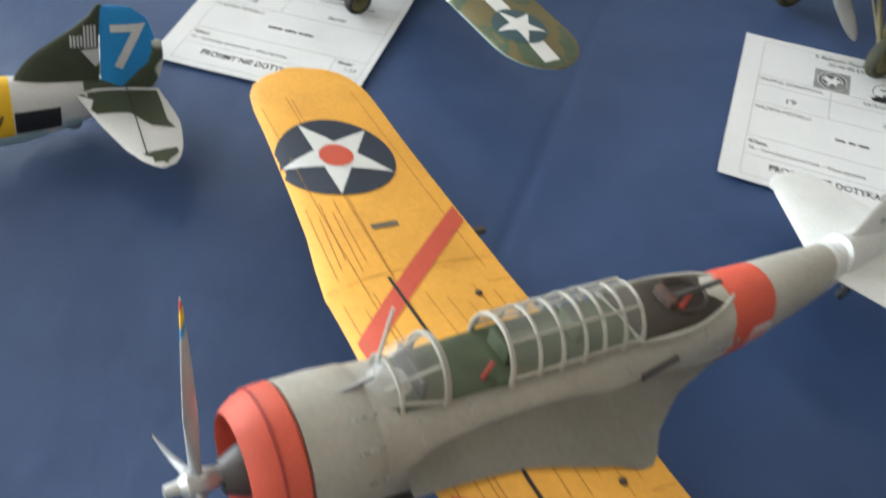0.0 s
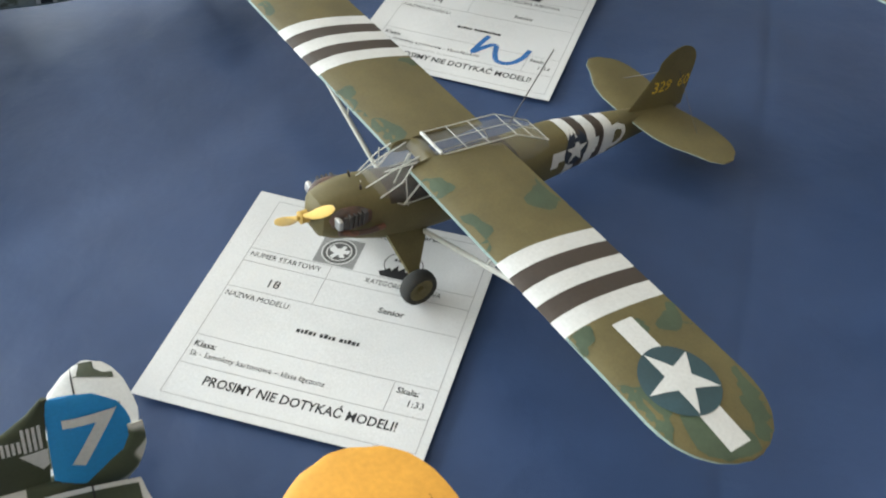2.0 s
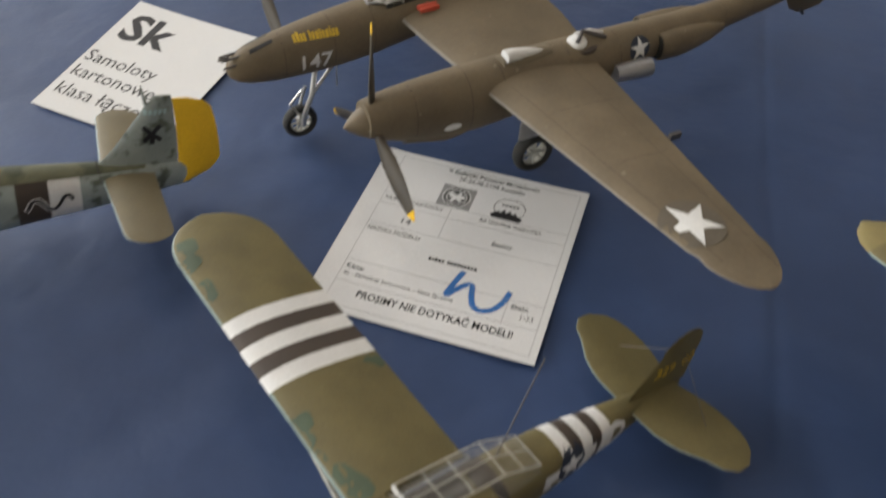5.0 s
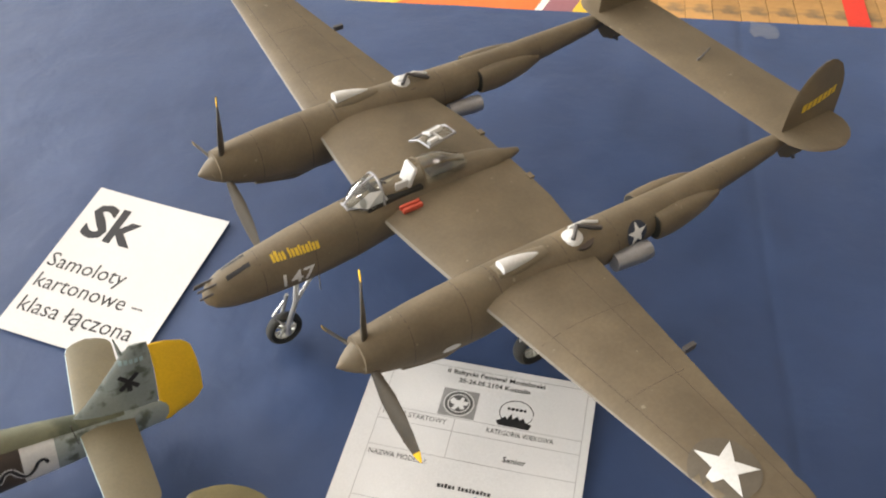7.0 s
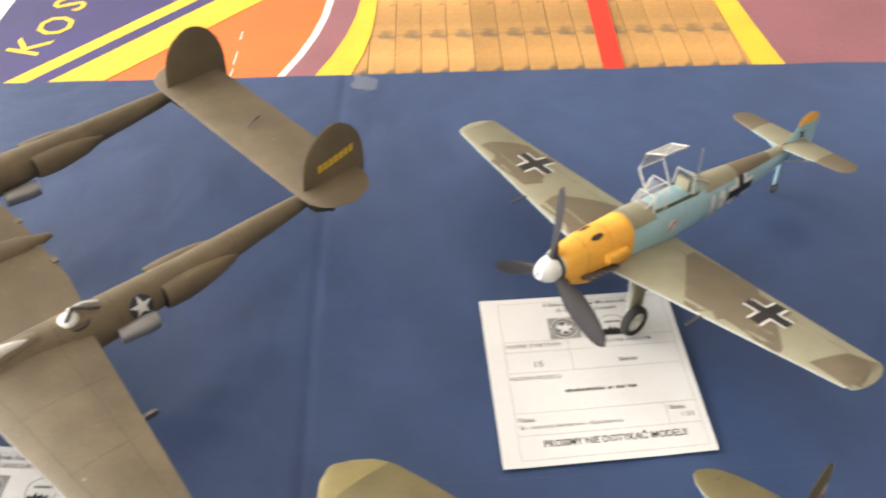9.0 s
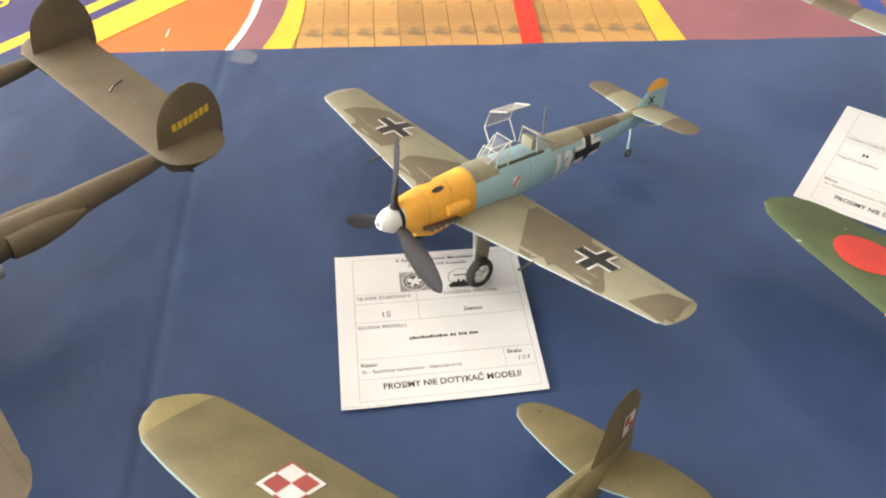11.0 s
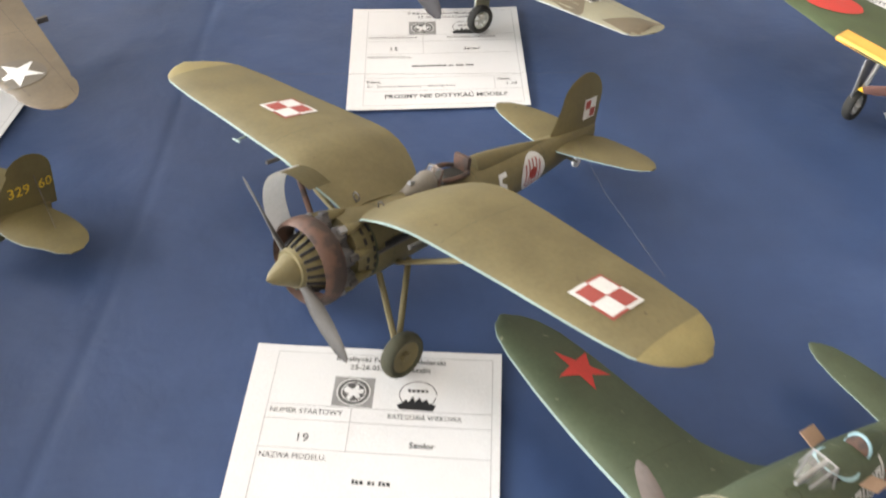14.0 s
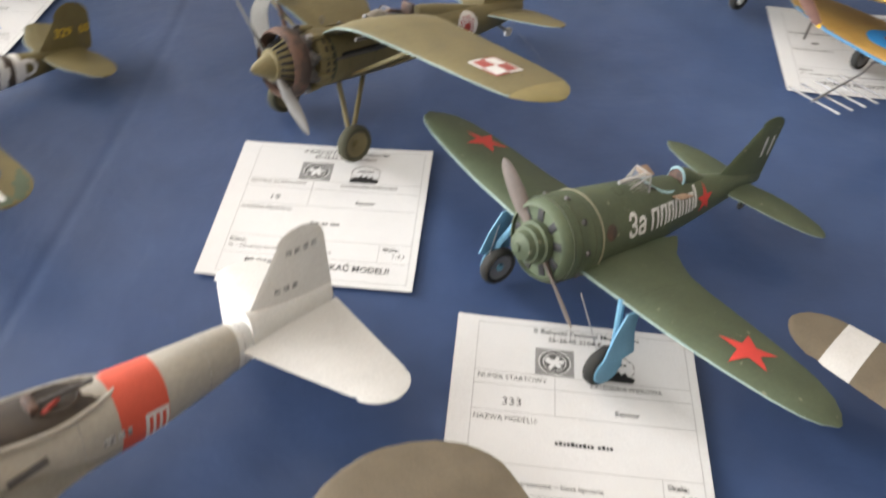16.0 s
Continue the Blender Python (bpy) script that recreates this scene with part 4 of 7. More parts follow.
for sd, spots in ((1, [(21, 22, 9), (-23, 42, 13), (22, 50, 11), (21, 108, 8), (-21, 114, 10), (19, 141, 10), (-22, 148, 9), (4, 163, 12), (-14, 160, 8), (-3, 112, 5)]), (-1, [(22, 22, 11), (21, 44, 9), (22, 118, 9), (17, 146, 10), (-22, 60, 5)])):
    for sx, sy, r in spots:
        p1, p2, el = rng.uniform(0, 6), rng.uniform(0, 6), rng.uniform(0.6, 1.5)
        blob = [(r * q * math.cos(a), el * r * q * math.sin(a)) for a, q in ((a, 0.8 + 0.22 * math.sin(2 * a + p1) + 0.16 * math.sin(3 * a + p2) + 0.08 * math.sin(7 * a + p1)) for a in (2 * math.pi * k / 30 for k in range(30)))]
        mark("camouflage_patch", flat([blob]), wings[0 if sd > 0 else 1], (sx, sd * sy, 0), **TOP, material=CAMO_GREEN, lift=0.12, step=4)
mid = part("wing_centre", foil([(0, 13.5, 5, 21.8, 5.5), (6.4, 13.5, 5, 21.8, 5.5), (7.6, 20.5, 5, 21.8, 5.5)], per=1), [OLIVE_PLAIN, OLIVE_PLAIN], cub)
part("wing_centre", foil([(0, 13.5, 5, 21.8, 5.5), (6.4, 13.5, 5, 21.8, 5.5), (7.6, 20.5, 5, 21.8, 5.5)], side=-1, per=1), [OLIVE_PLAIN, OLIVE_PLAIN], cub)
part("cabin_glazing", loft([(-52, 9, 9, 8), (-34, 12, 10.5, 12), (-4, 12.5, 11.5, 13), (10, 12.5, 11.5, 12.8), (17, 12.2, 11, 12.4), (26, 11, 10.4, 9.6), (37, 8.6, 8.6, 7)], 16, 3.0), HAZE_LIGHT, cub)
part("cabin_floor", box((-36, -10, -6), (20, 10, 2)), DARK, cub)
# dark skin over the solid body, painted as the cabin's inner shade
part("cabin_lining", loft([(-36, 1, 12.3, 12.3), (-10, -0.5, 12.8, 11.9), (14, 0, 12.8, 12.4), (30, 2.6, 12.3, 13.2)], 18, 3.0, arc=(32, 148), close=(False, False)), LINING, cub)
for x in (-20, 2):
    part("seat", box((x - 5, -5, 2), (x + 4, 5, 5), bevel=0.8), OLIVE_PLAIN, cub)
    part("seat_back", box((x - 6, -5, 3), (x - 4, 5, 15), bevel=0.6), OLIVE_PLAIN, cub)
for y in (-8, 8):
    part("glazing_bar", rod([(38, y * 0.5, 16.4), (27, y * 0.58, 21.4), (15, y * 0.62, 25.4)], 0.3, 6), FRAME_MAT, cub)
    part("glazing_bar", rod([(34, y * 1.1, 13.6), (25, y * 1.26, 19.6), (20, y * 1.0, 24.4)], 0.34, 6), FRAME_MAT, cub)
    part("windscreen_rim", rod([(38, 0, 16.8), (38, y * 0.5, 16.2), (34, y * 1.1, 13.6), (24, y * 1.43, 9), (-34, y * 1.4, 10)], 0.32, 6), FRAME_MAT, cub)
    part("glazing_bar", rod([(24, y * 1.42, 9), (13, y * 1.42, 23)], 0.42, 6), FRAME_MAT, cub)
    part("glazing_bar", rod([(8, y * 1.42, 9), (4, y * 1.42, 22)], 0.36, 6), FRAME_MAT, cub)
    part("cabin_brace", rod([(30, y * 0.9, 11), (14, -y * 0.4, 21)], 0.35, 6), FRAME_MAT, cub)
    part("glazing_bar", rod([(22, y * 1.42, 8), (24, y * 1.25, 22)], 0.3, 6), FRAME_MAT, cub)
    part("glazing_bar", rod([(-34, y * 1.4, 10), (-24, y * 1.35, 22)], 0.3, 6), FRAME_MAT, cub)
    part("glazing_bar", rod([(5, y * 1.0, 25.4), (-32, y * 1.0, 24.6), (-52, y * 0.95, 16)], 0.3, 6), FRAME_MAT, cub)
for x, z, w in ((5, 25.5, 8), (-6, 25.6, 8), (-17, 25.3, 8), (-32, 24.6, 8), (-42, 20.5, 7.8), (-52, 16, 7.6)):
    part("glazing_bar", rod([(x, -w, z), (x, w, z)], 0.22, 6), FRAME_MAT, cub)
part("glazing_bar", rod([(5, 0, 25.8), (-32, 0, 25.0), (-52, 0, 16.5)], 0.22, 6), FRAME_MAT, cub)
for a, b in ((-7.6, -3.6), (-3.0, 3.0), (3.6, 7.6)):
    part("skylight_sill", rod([(6.2, a, 26.0), (6.2, b, 26.0)], 0.75, 6), WHITE_CARD, cub)
for y in (-8, 8):
    part("rear_view_post", rod([(40, y * 0.5, 15.5), (41, y * 0.6, 19.5)], 0.5, 6), BROWN_DARK, cub)
strows = [(1, -108, -138, 8, 2.2), (17, -108.5, -142.5, 8, 2), (28, -112, -143.5, 8, 1.9), (37, -118, -142.5, 8, 1.7), (43.5, -121, -139, 8, 1.4), (47.5, -126, -133, 8, 0.8)]
surface_pair(cub, "tailplane", strows, [OLIVE_PLAIN, EDGE_BLUE])
fin = part("tail_fin", foil(fin_rows(6, -106, -147, 41, -128, -146, 2.4, 12), upright=True), [OLIVE_PLAIN, EDGE_BLUE], cub)
mark("tail_number", letters("329  601", 8.4, bold=0.01), fin, (-135, 0, 21), **PORT, material=YELLOW_TXT, lift=0.25, step=4)
for y in (26, -26):
    part("tail_wire", rod([(-136, 0, 28), (-131, y, 8.5)], 0.18, 5), GUN, cub)
for sd in (1, -1):
    part("wing_strut", rod([(12, sd * 12, -9), (14, sd * 84, 19)], 1.1, 8), FRAME_MAT, cub)
    part("wing_strut", rod([(-8, sd * 12, -10), (-12, sd * 84, 20)], 1.0, 8), FRAME_MAT, cub)
    part("strut_brace", rod([(13, sd * 52, 6), (10, sd * 56, 20)], 0.5, 6), FRAME_MAT, cub)
    part("strut_brace", rod([(-11, sd * 52, 6), (-8, sd * 56, 20)], 0.5, 6), FRAME_MAT, cub)
    bm = bmesh.new()
    tri = [(30, sd * 11, -5), (10, sd * 11, -7), (21.5, sd * 24.5, -25)]
    vs = [bm.verts.new(Vector(p) * MM) for p in tri] + [bm.verts.new((Vector(p) + Vector((0, -sd * 1.4, -1.2))) * MM) for p in tri]
    for f in ((0, 1, 2), (3, 5, 4), (0, 3, 4, 1), (1, 4, 5, 2), (2, 5, 3, 0)):
        bm.faces.new([vs[i] for i in f])
    bmesh.ops.recalc_face_normals(bm, faces=bm.faces)
    part("landing_gear_leg", bm, OLIVE_PLAIN, cub, smooth=False)
    part("gear_spring", rod([(20, sd * 4, -12), (21.5, sd * 22, -24)], 1.2, 8), BLACK, cub)
    wheel(cub, (22, sd * 26.5, axle(cub, 22, sd * 26.5, 8.0)), 8.0, 7, RUBBER, OLIVE_PLAIN)
    part("cylinder_bay", loft([(36, 7.6, 0.6, 0.8), (39, 8.2, 3.6, 3.6), (45, 9, 4.6, 5.0), (51, 9.2, 4.2, 4.8), (54.5, 9.2, 2.6, 3), (55.5, 9.2, 0.6, 0.8)], 14, 2.6, y=sd * 8.4), EXHAUST, cub)
    bm = box((40.5, min(sd * 7, sd * 13), 6.4), (52, max(sd * 7, sd * 13), 12.8), bevel=1.6)
    for x in (43, 45, 47, 49):
        box((x, min(sd * 7, sd * 13.6), 7.2), (x + 0.8, max(sd * 7, sd * 13.6), 13.2), bm)
    part("engine_cylinder", bm, GUN, cub)
    part("valve_cover", box((52.4, sd * 11.6 - 2.2, 7.8), (54.6, sd * 11.6 + 2.2, 12.2), bevel=0.7), METAL, cub)
    part("exhaust_pipe", rod([(53, sd * 11.6, 5), (47, sd * 13.4, 4), (40, sd * 13.6, 3), (33, sd * 12.4, 2)], 1.2, 8), RUST_RED, cub)
wheel(cub, (-132, 0, axle(cub, -132, 0, 3.0)), 3.0, 2.4)
part("tailwheel_spring", rod([(-124, 0, 0), (-132, 0, axle(cub, -132, 0, 3.0))], 0.7, 6), METAL_DULL, cub)
propeller(cub, (62.5, 0, 7.5), 2, 46, 31, 5.0, [WOOD_PROP, WOOD_PROP], spin_mat=WOOD_PROP, boss=[(-2, 0.4), (-2, 2.6), (1.2, 2.6), (1.4, 1.2), (2.6, 1.0), (2.8, 0.2)])
part("aerial", rod([(-34, 0, 24.6), (-66, -16, 44)], 0.3, 5), GUN, cub)

# twin-boom fighter
p38 = aircraft("twin_boom_model_aircraft", 0.0490, 0.8826, 0.0617, 210.00, 1.93, -1.27, "brown-olive twin-boom paper model aircraft on its wheels", 1.031)
pod = part("nacelle", loft([(-52, 3, 1.5, 1.5), (-35, 3, 7, 6), (-10, 2, 11, 10), (20, 1, 12.5, 13), (50, -3, 12.6, 15), (80, -6, 12, 14.4), (105, -8, 10, 12), (117, -8.8, 8, 9.6), (123.5, -9.2, 5.6, 6.8), (126.8, -9.4, 3, 3.6), (127.6, -9.4, 1, 1.2)], 22, 2.2), OLIVE_DRAB, p38)
mark("nose_lettering", word_bars([4, 9], 5.6), pod, (82, 0, 0.5), u=(-1, 0.1, 0.0), v=(0, 0.45, 1), away=(0, -1, -0.45), material=YELLOW_TXT, lift=0.25, step=3)
mark("nose_number", letters("147", 12, bold=0.015), pod, (85, 0, -9), **PORT, material=WHITE, lift=0.25, step=3)
seams(pod, (100, 74, 52, -8), BROWN_DARK)
for y, z in ((4, -4), (-4, -4), (2, -1), (-2, -1)):
    part("gun_barrel", rod([(112, y, z), (130, y, z - 1.6)], 0.6, 8), GUN, p38)
for y, z in ((3.5, 1.0), (-3.5, 1.0)):
    mark("gun_port", flat([rect(-6, -1.1, 6, 1.1)]), pod, (110, y, 0), **TOP, material=BLACK, lift=0.2, step=3)
outer = wing_rows((75, 31, -34), (243, 14, -11), 4, 14, 9, 4, round_=30)
wings = surface_pair(p38, "wing", outer, [OLIVE_DRAB, GREY_UNDER])
inner = [(0, 38, -44, 3, 10), (40, 35, -43, 3.5, 9.5), (80, 31, -36, 4.2, 9)]
centre = surface_pair(p38, "centre_wing", inner, [OLIVE_DRAB, GREY_UNDER])
mark("star_disc", flat([disc(13.4)]), wings[0], (6.5, 203, 0), **TOP, material=FADED, lift=0.25)
mark("wing_star", flat([star(12.8, 0)]), wings[0], (6.5, 203, 0), **TOP, material=WHITE, lift=0.4)
for ob, sd in zip(wings, (1, -1)):
    panel_lines(ob, [(-16, 84, -8, 236), (20, 90, 10, 225), (30, 118, -40, 118), (24, 160, -30, 160)], BROWN_DARK, sd, 0.22)
    part("aileron_bracket", box((-30, sd * 152 - 1, 7.5), (-24, sd * 152 + 1, 10.5)), GUN, p38)
    part("aileron_bracket", box((-45, sd * 22 - 2, 3.4), (-42, sd * 22 + 2, 4.6)), OLIVE_DRAB, p38)
for sd in (1, -1):
    y = sd * 75
    boom = part("boom", loft([(-200, 4.4, 2.2, 2.4), (-165, 3, 5.2, 5.6), (-125, 1.5, 7.4, 8), (-90, 0.5, 9, 9.5), (-50, 0, 11.5, 12), (-10, -1.5, 13, 14.5), (30, -3.5, 13.5, 17), (60, -2.8, 12.2, 15.6), (80, -0.6, 10, 11.6), (88, 0.5, 8.4, 8.8)], 22, 2.1, y=y), OLIVE_DRAB, p38)
    part("radiator_scoop", loft([(-120, 0, 1.0, 2.0), (-110, 0, 3.4, 5.0), (-96, 0, 5.2, 7), (-84, 0, 6, 7.6), (-74, 0.5, 5.4, 7.2)], 14, 2.6, y=y + 8.5), [OLIVE_DRAB], p38)
    part("radiator_scoop", loft([(-120, 0, 1.0, 2.0), (-110, 0, 3.4, 5.0), (-96, 0, 5.2, 7), (-84, 0, 6, 7.6), (-74, 0.5, 5.4, 7.2)], 14, 2.6, y=y - 8.5), [OLIVE_DRAB], p38)
    # dark discs in place of the shaded scoop openings
    part("scoop_mouth", loft([(-74.4, 0.5, 4.6, 6.4), (-73.4, 0.5, 4.6, 6.4)], 14, 2.6, y=y + 8.5, per=1), DARK, p38)
    part("scoop_mouth", loft([(-74.4, 0.5, 4.6, 6.4), (-73.4, 0.5, 4.6, 6.4)], 14, 2.6, y=y - 8.5, per=1), DARK, p38)
    part("oil_cooler", loft([(28, -17, 5, 4), (48, -16, 9, 5.5), (70, -12, 8, 4)], 14, 2.4, y=y), [OLIVE_DRAB], p38)
    part("exhaust_can", turned([(0, 4.6), (16, 5.2), (21, 4.6), (21, 3.6), (2, 3)], (-1, 0.12, 0.0), (-44 if sd > 0 else -50, y + 13, -4 if sd > 0 else -9), 16), METAL_DULL, p38)
    part("turbocharger", turned([(0, 5.0), (1.4, 5.4), (2.8, 4.6), (3.4, 2.4), (4.6, 2.0), (5, 0.3)], (0.1, 0, 1), (-26, y + sd, 10.5), 20), WHITE_CARD, p38, "pale turbine disc")
    part("turbine_pipe", rod([(-24, y + 4, 14), (-30, y - 1, 16), (-36, y + 2, 14.4), (-42, y + 3, 12)], 1.1, 8), GUN, p38)
    part("turbine_pipe", rod([(-28, y - 4, 13), (-36, y - 3, 14), (-43, y - 1, 12)], 0.9, 8), WHITE_CARD, p38)
    part("turbine_recess", turned([(0, 8.2), (1.2, 8.0), (1.4, 5.6)], (0.06, 0, 1), (-29, y + sd, 9.4), 22), BROWN_DARK, p38)
    part("white_air_scoop", loft([(-8, 12.6, 0.5, 0.8), (0, 14.0, 2.0, 2.0), (10, 15.4, 3.2, 2.6), (16, 15.6, 3.4, 2.8)], 14, 2.6, y=y + sd * 2), WHITE_CARD, p38)
    part("scoop_bed", loft([(-10, 11.0, 3.5, 3.0), (6, 11.8, 5.5, 3.2), (18, 11.4, 4.5, 3.0)], 14, 2.4, y=y + sd), BROWN_GREEN, p38)
    if sd > 0:
        mark("boom_disc", flat([disc(6.6)]), boom, (-60, y + 8, 3), u=(-1, 0, 0), v=(0, -0.6, 1), away=(0, -1, -0.6), material=NAVY, lift=0.3, step=3)
        mark("boom_star", flat([star(6.5)]), boom, (-60, y + 8, 3), u=(-1, 0, 0), v=(0, -0.6, 1), away=(0, -1, -0.6), material=WHITE, lift=0.5, step=3)
        mark("white_patch", flat([disc(4.5, 20, ry=2.2)]), boom, (48, y, -8), **PORT, material=WHITE, lift=0.3, step=3)
    seams(boom, (66, 38, 20, -18, -48, -122, -160), BROWN_DARK, y)
    fr = [(-17, -191.0, -208.6, 0, 0.8), (-13, -183.0, -216.6, 0, 2), (-4, -176.6, -222.2, 0, 3), (8, -175.8, -223.0, 0, 3), (19, -176.6, -222.2, 0, 2.8), (29, -179.0, -219.0, 0, 2.5), (37, -184.6, -213.4, 0, 2), (41.5, -191.0, -207.0, 0, 1.4), (43.2, -195.8, -202.2, 0, 0.8)]
    fin = part("tail_fin", foil(fr, upright=True, base=(0, y, 2)), [OLIVE_DRAB, OLIVE_DRAB], p38)
    if sd > 0:
        mark("tail_bars", bars([3.2] * 7, 5.0, 0.9), fin, (-200, 75, 22), u=(-1, 0, 0.12), v=(0, 0, 1), away=(0, -1, 0), material=YELLOW_TXT, lift=0.3)
    part("tailplane_tip", foil([(0, -171, -216, 8, 2.8), (10, -172, -216, 8, 2.6), (18, -176, -212, 8, 2.2), (23, -182, -206, 8, 1.6), (26, -190, -198, 8, 0.8)], side=sd, base=(0, y, 0)), [OLIVE_DRAB, OLIVE_DRAB], p38)
    part("rudder_hinge", rod([(-203, y + sd * 1.2, 4), (-203, y + sd * 1.0, 33)], 0.25, 5), BROWN_DARK, p38)
    part("tail_skid", rod([(-192, y, -13), (-197, y, -17)], 1.2, 6), GUN, p38)
    propeller(p38, (84, y, -1), 3, 0 if sd > 0 else 12, 51, 9, [BLADE_BROWN, YELLOW_BAND], root=4, bands=[(46.5, 51, 1)], spinner=[(-1, 8.2), (3, 7.7), (7, 5.8), (11, 3.1), (14, 0.3)], spin_mat=OLIVE_DRAB)
    low = axle(p38, -5, sd * 82, 11.5) - 11.8
    wheel(p38, (-5, sd * 82, low + 11.8), 11.5, 7.5, RUBBER, FRAME_MAT, spokes=8)
    part("landing_gear_leg", rod([(2, sd * 76, -10), (-4, sd * 76, -30), (-5, sd * 76, low + 12), (-5, sd * 81, low + 11.5)], 1.7, 8), METAL, p38)
    part("gear_door", box((-26, sd * 86 - 0.5, -31), (8, sd * 86 + 0.5, -11), bevel=0.2), METAL_DULL, p38)
part("tailplane", foil([(-75, -171, -216, 8, 2.8), (75, -171, -216, 8, 2.8)], per=1), [OLIVE_DRAB, OLIVE_DRAB], p38)
part("mass_balance", rod([(-188, 0, 9), (-192, 1, 13), (-200, -2, 12.6)], 0.7, 6), GUN, p38)
NOSE = axle(p38, 91.5, 0, 9.7)
wheel(p38, (91.5, 0, NOSE), 9.7, 6, RUBBER, FRAME_MAT, spokes=8)
part("landing_gear_leg", rod([(80, 0, -14), (85, 3.6, -34), (91, 5, -46), (91.5, 5, NOSE)], 1.4, 8), METAL, p38)
part("gear_brace", rod([(66, 0, -15), (86, 3, -36)], 1.0, 8), METAL, p38)
part("gear_brace", rod([(86, -4, -34), (91.5, -5, NOSE)], 1.0, 8), METAL, p38)
part("gear_torque_link", rod([(90, 2, -31), (97, 2, -38), (93, 4, -45)], 0.8, 6), METAL, p38)
part("aerial", rod([(70, 2, -16), (70, 2, -34)], 0.35, 5), METAL_DULL, p38)
part("cockpit_tub", box((12, -8.5, 7), (44, 8.5, 12.6), bevel=1), DARK, p38)
bm = box((-1.2, -4.5, 0), (1.2, 5, 14), bevel=1.0)
bm.transform(Matrix.Translation((0.02, 0.001, 0.0095)) @ Matrix.Rotation(radians(-22), 4, "Y"))
part("pilot_seat", bm, WHITE_CARD, p38)
part("seat_side", box((19, 3.6, 10), (26, 5, 17), bevel=0.5), WHITE_CARD, p38)
part("seat_cushion", box((19, -4.5, 10), (27, 4, 13.4), bevel=1), GREY_GREEN, p38)
part("control_column", rod([(33, 0, 11), (31, 0, 18), (31, 3, 19)], 0.6, 6), GUN, p38)
part("instrument_panel", box((36, -6.5, 11), (37.2, 6.5, 18), bevel=0.4), DARK, p38)
for y0 in (12.6, 15.4):
    part("red_flap", box((18, y0, 8.0), (29, y0 + 1.6, 10.6), bevel=0.3), RED, p38)
part("windscreen", loft([(53, 10.5, 2, 2), (45, 11.5, 8, 8), (35, 11.5, 9.2, 12)], 14, 2.0, arc=(0, 180), close=(False, False)), GLASS, p38)
canopy_hoops(p38, "canopy_frame", (52, 35), (10.5, 11.5), (3, 9.2), (2, 12), 0.7, METAL_DULL)
part("canopy_frame", rod([(53, 0, 12.5), (45, 0, 19.6), (35, 0, 23.4)], 0.6, 6), METAL_DULL, p38)
part("canopy_frame", rod([(52, 2.6, 11.5), (41, 8.4, 13.4)], 0.6, 6), METAL_DULL, p38)
bm = bmesh.new()
vs = [bm.verts.new(Vector(p) * MM) for p in ((33, 9.2, 14), (36, 8.2, 20), (41, 6.4, 20), (50, 4.4, 13.2), (44, 8.6, 12.4))]
bm.faces.new(vs)
bmesh.ops.solidify(bm, geom=bm.faces[:], thickness=0.4 * MM)
part("windscreen_plate", bm, WHITE_CARD, p38, smooth=False)
part("canopy_hood", loft([(-16, 11, 5, 4), (-4, 11.6, 8.5, 9), (11, 11.6, 9.2, 11)], 14, 2.0, arc=(8, 172), close=(False, False)), GLASS, p38)
for y in (-5, 5):
    part("canopy_frame", rod([(11, y, 20.8), (-4, y * 0.9, 19), (-15, y * 0.6, 14)], 0.55, 6), OLIVE_DRAB, p38)
part("canopy_frame", rod([(11, 9.2 * math.cos(radians(a)), 11.6 + 11 * math.sin(radians(a))) for a in range(0, 181, 20)], 0.55, 6), OLIVE_DRAB, p38)
part("radio_box", box((-8, -4.5, 11), (6, 4.5, 16), bevel=0.8), BROWN_DARK, p38)
hood_at = Matrix.Translation((-0.012, -0.021, 0.0128)) @ Matrix.Rotation(radians(12), 4, "X") @ Matrix.Rotation(radians(14), 4, "Z")
bm = bmesh.new()
grid = [[bm.verts.new(((-10 + 5 * i) * MM, (-7 + 3.5 * j) * MM, (1.0 + 2.4 * math.sin(0.75 * j) + 0.5 * math.sin(2.3 * i + j)) * MM)) for i in range(5)] for j in range(5)]
for a, b in zip(grid, grid[1:]):
    for i in range(4):
        bm.faces.new((a[i], a[i + 1], b[i + 1], b[i]))
for nm, bm, mt in (("open_hood", bm, GLASS), ("open_hood_frame", rod([(-10, -7, 1.0), (10, -7, 1.0), (10, 0, 3.6), (10, 7, 1.4), (-10, 7, 1.4), (-10, 0, 3.6), (-10, -7, 1.0)], 0.75, 6), METAL_DULL), ("open_hood_frame", rod([(0, -7, 1.2), (0, 0, 3.7), (0, 7, 1.6)], 0.9, 6), WHITE_CARD), ("open_hood_frame", rod([(-6, 0, 3.7), (3, 0, 3.9)], 1.6, 6), WHITE_CARD), ("open_hood_frame", rod([(2, 5, 2.6), (8, 5, 2.4)], 1.4, 6), WHITE_CARD)):
    bm.transform(hood_at)
    part(nm, bm, mt, p38)

# the card booms stand slightly out of true towards the tail
for ob in [o for c in p38.children for o in (c, *c.children)]:
    for q in ob.data.vertices:
        if q.co.x < -0.05:
            q.co.y += 0.04 * (q.co.x + 0.05)

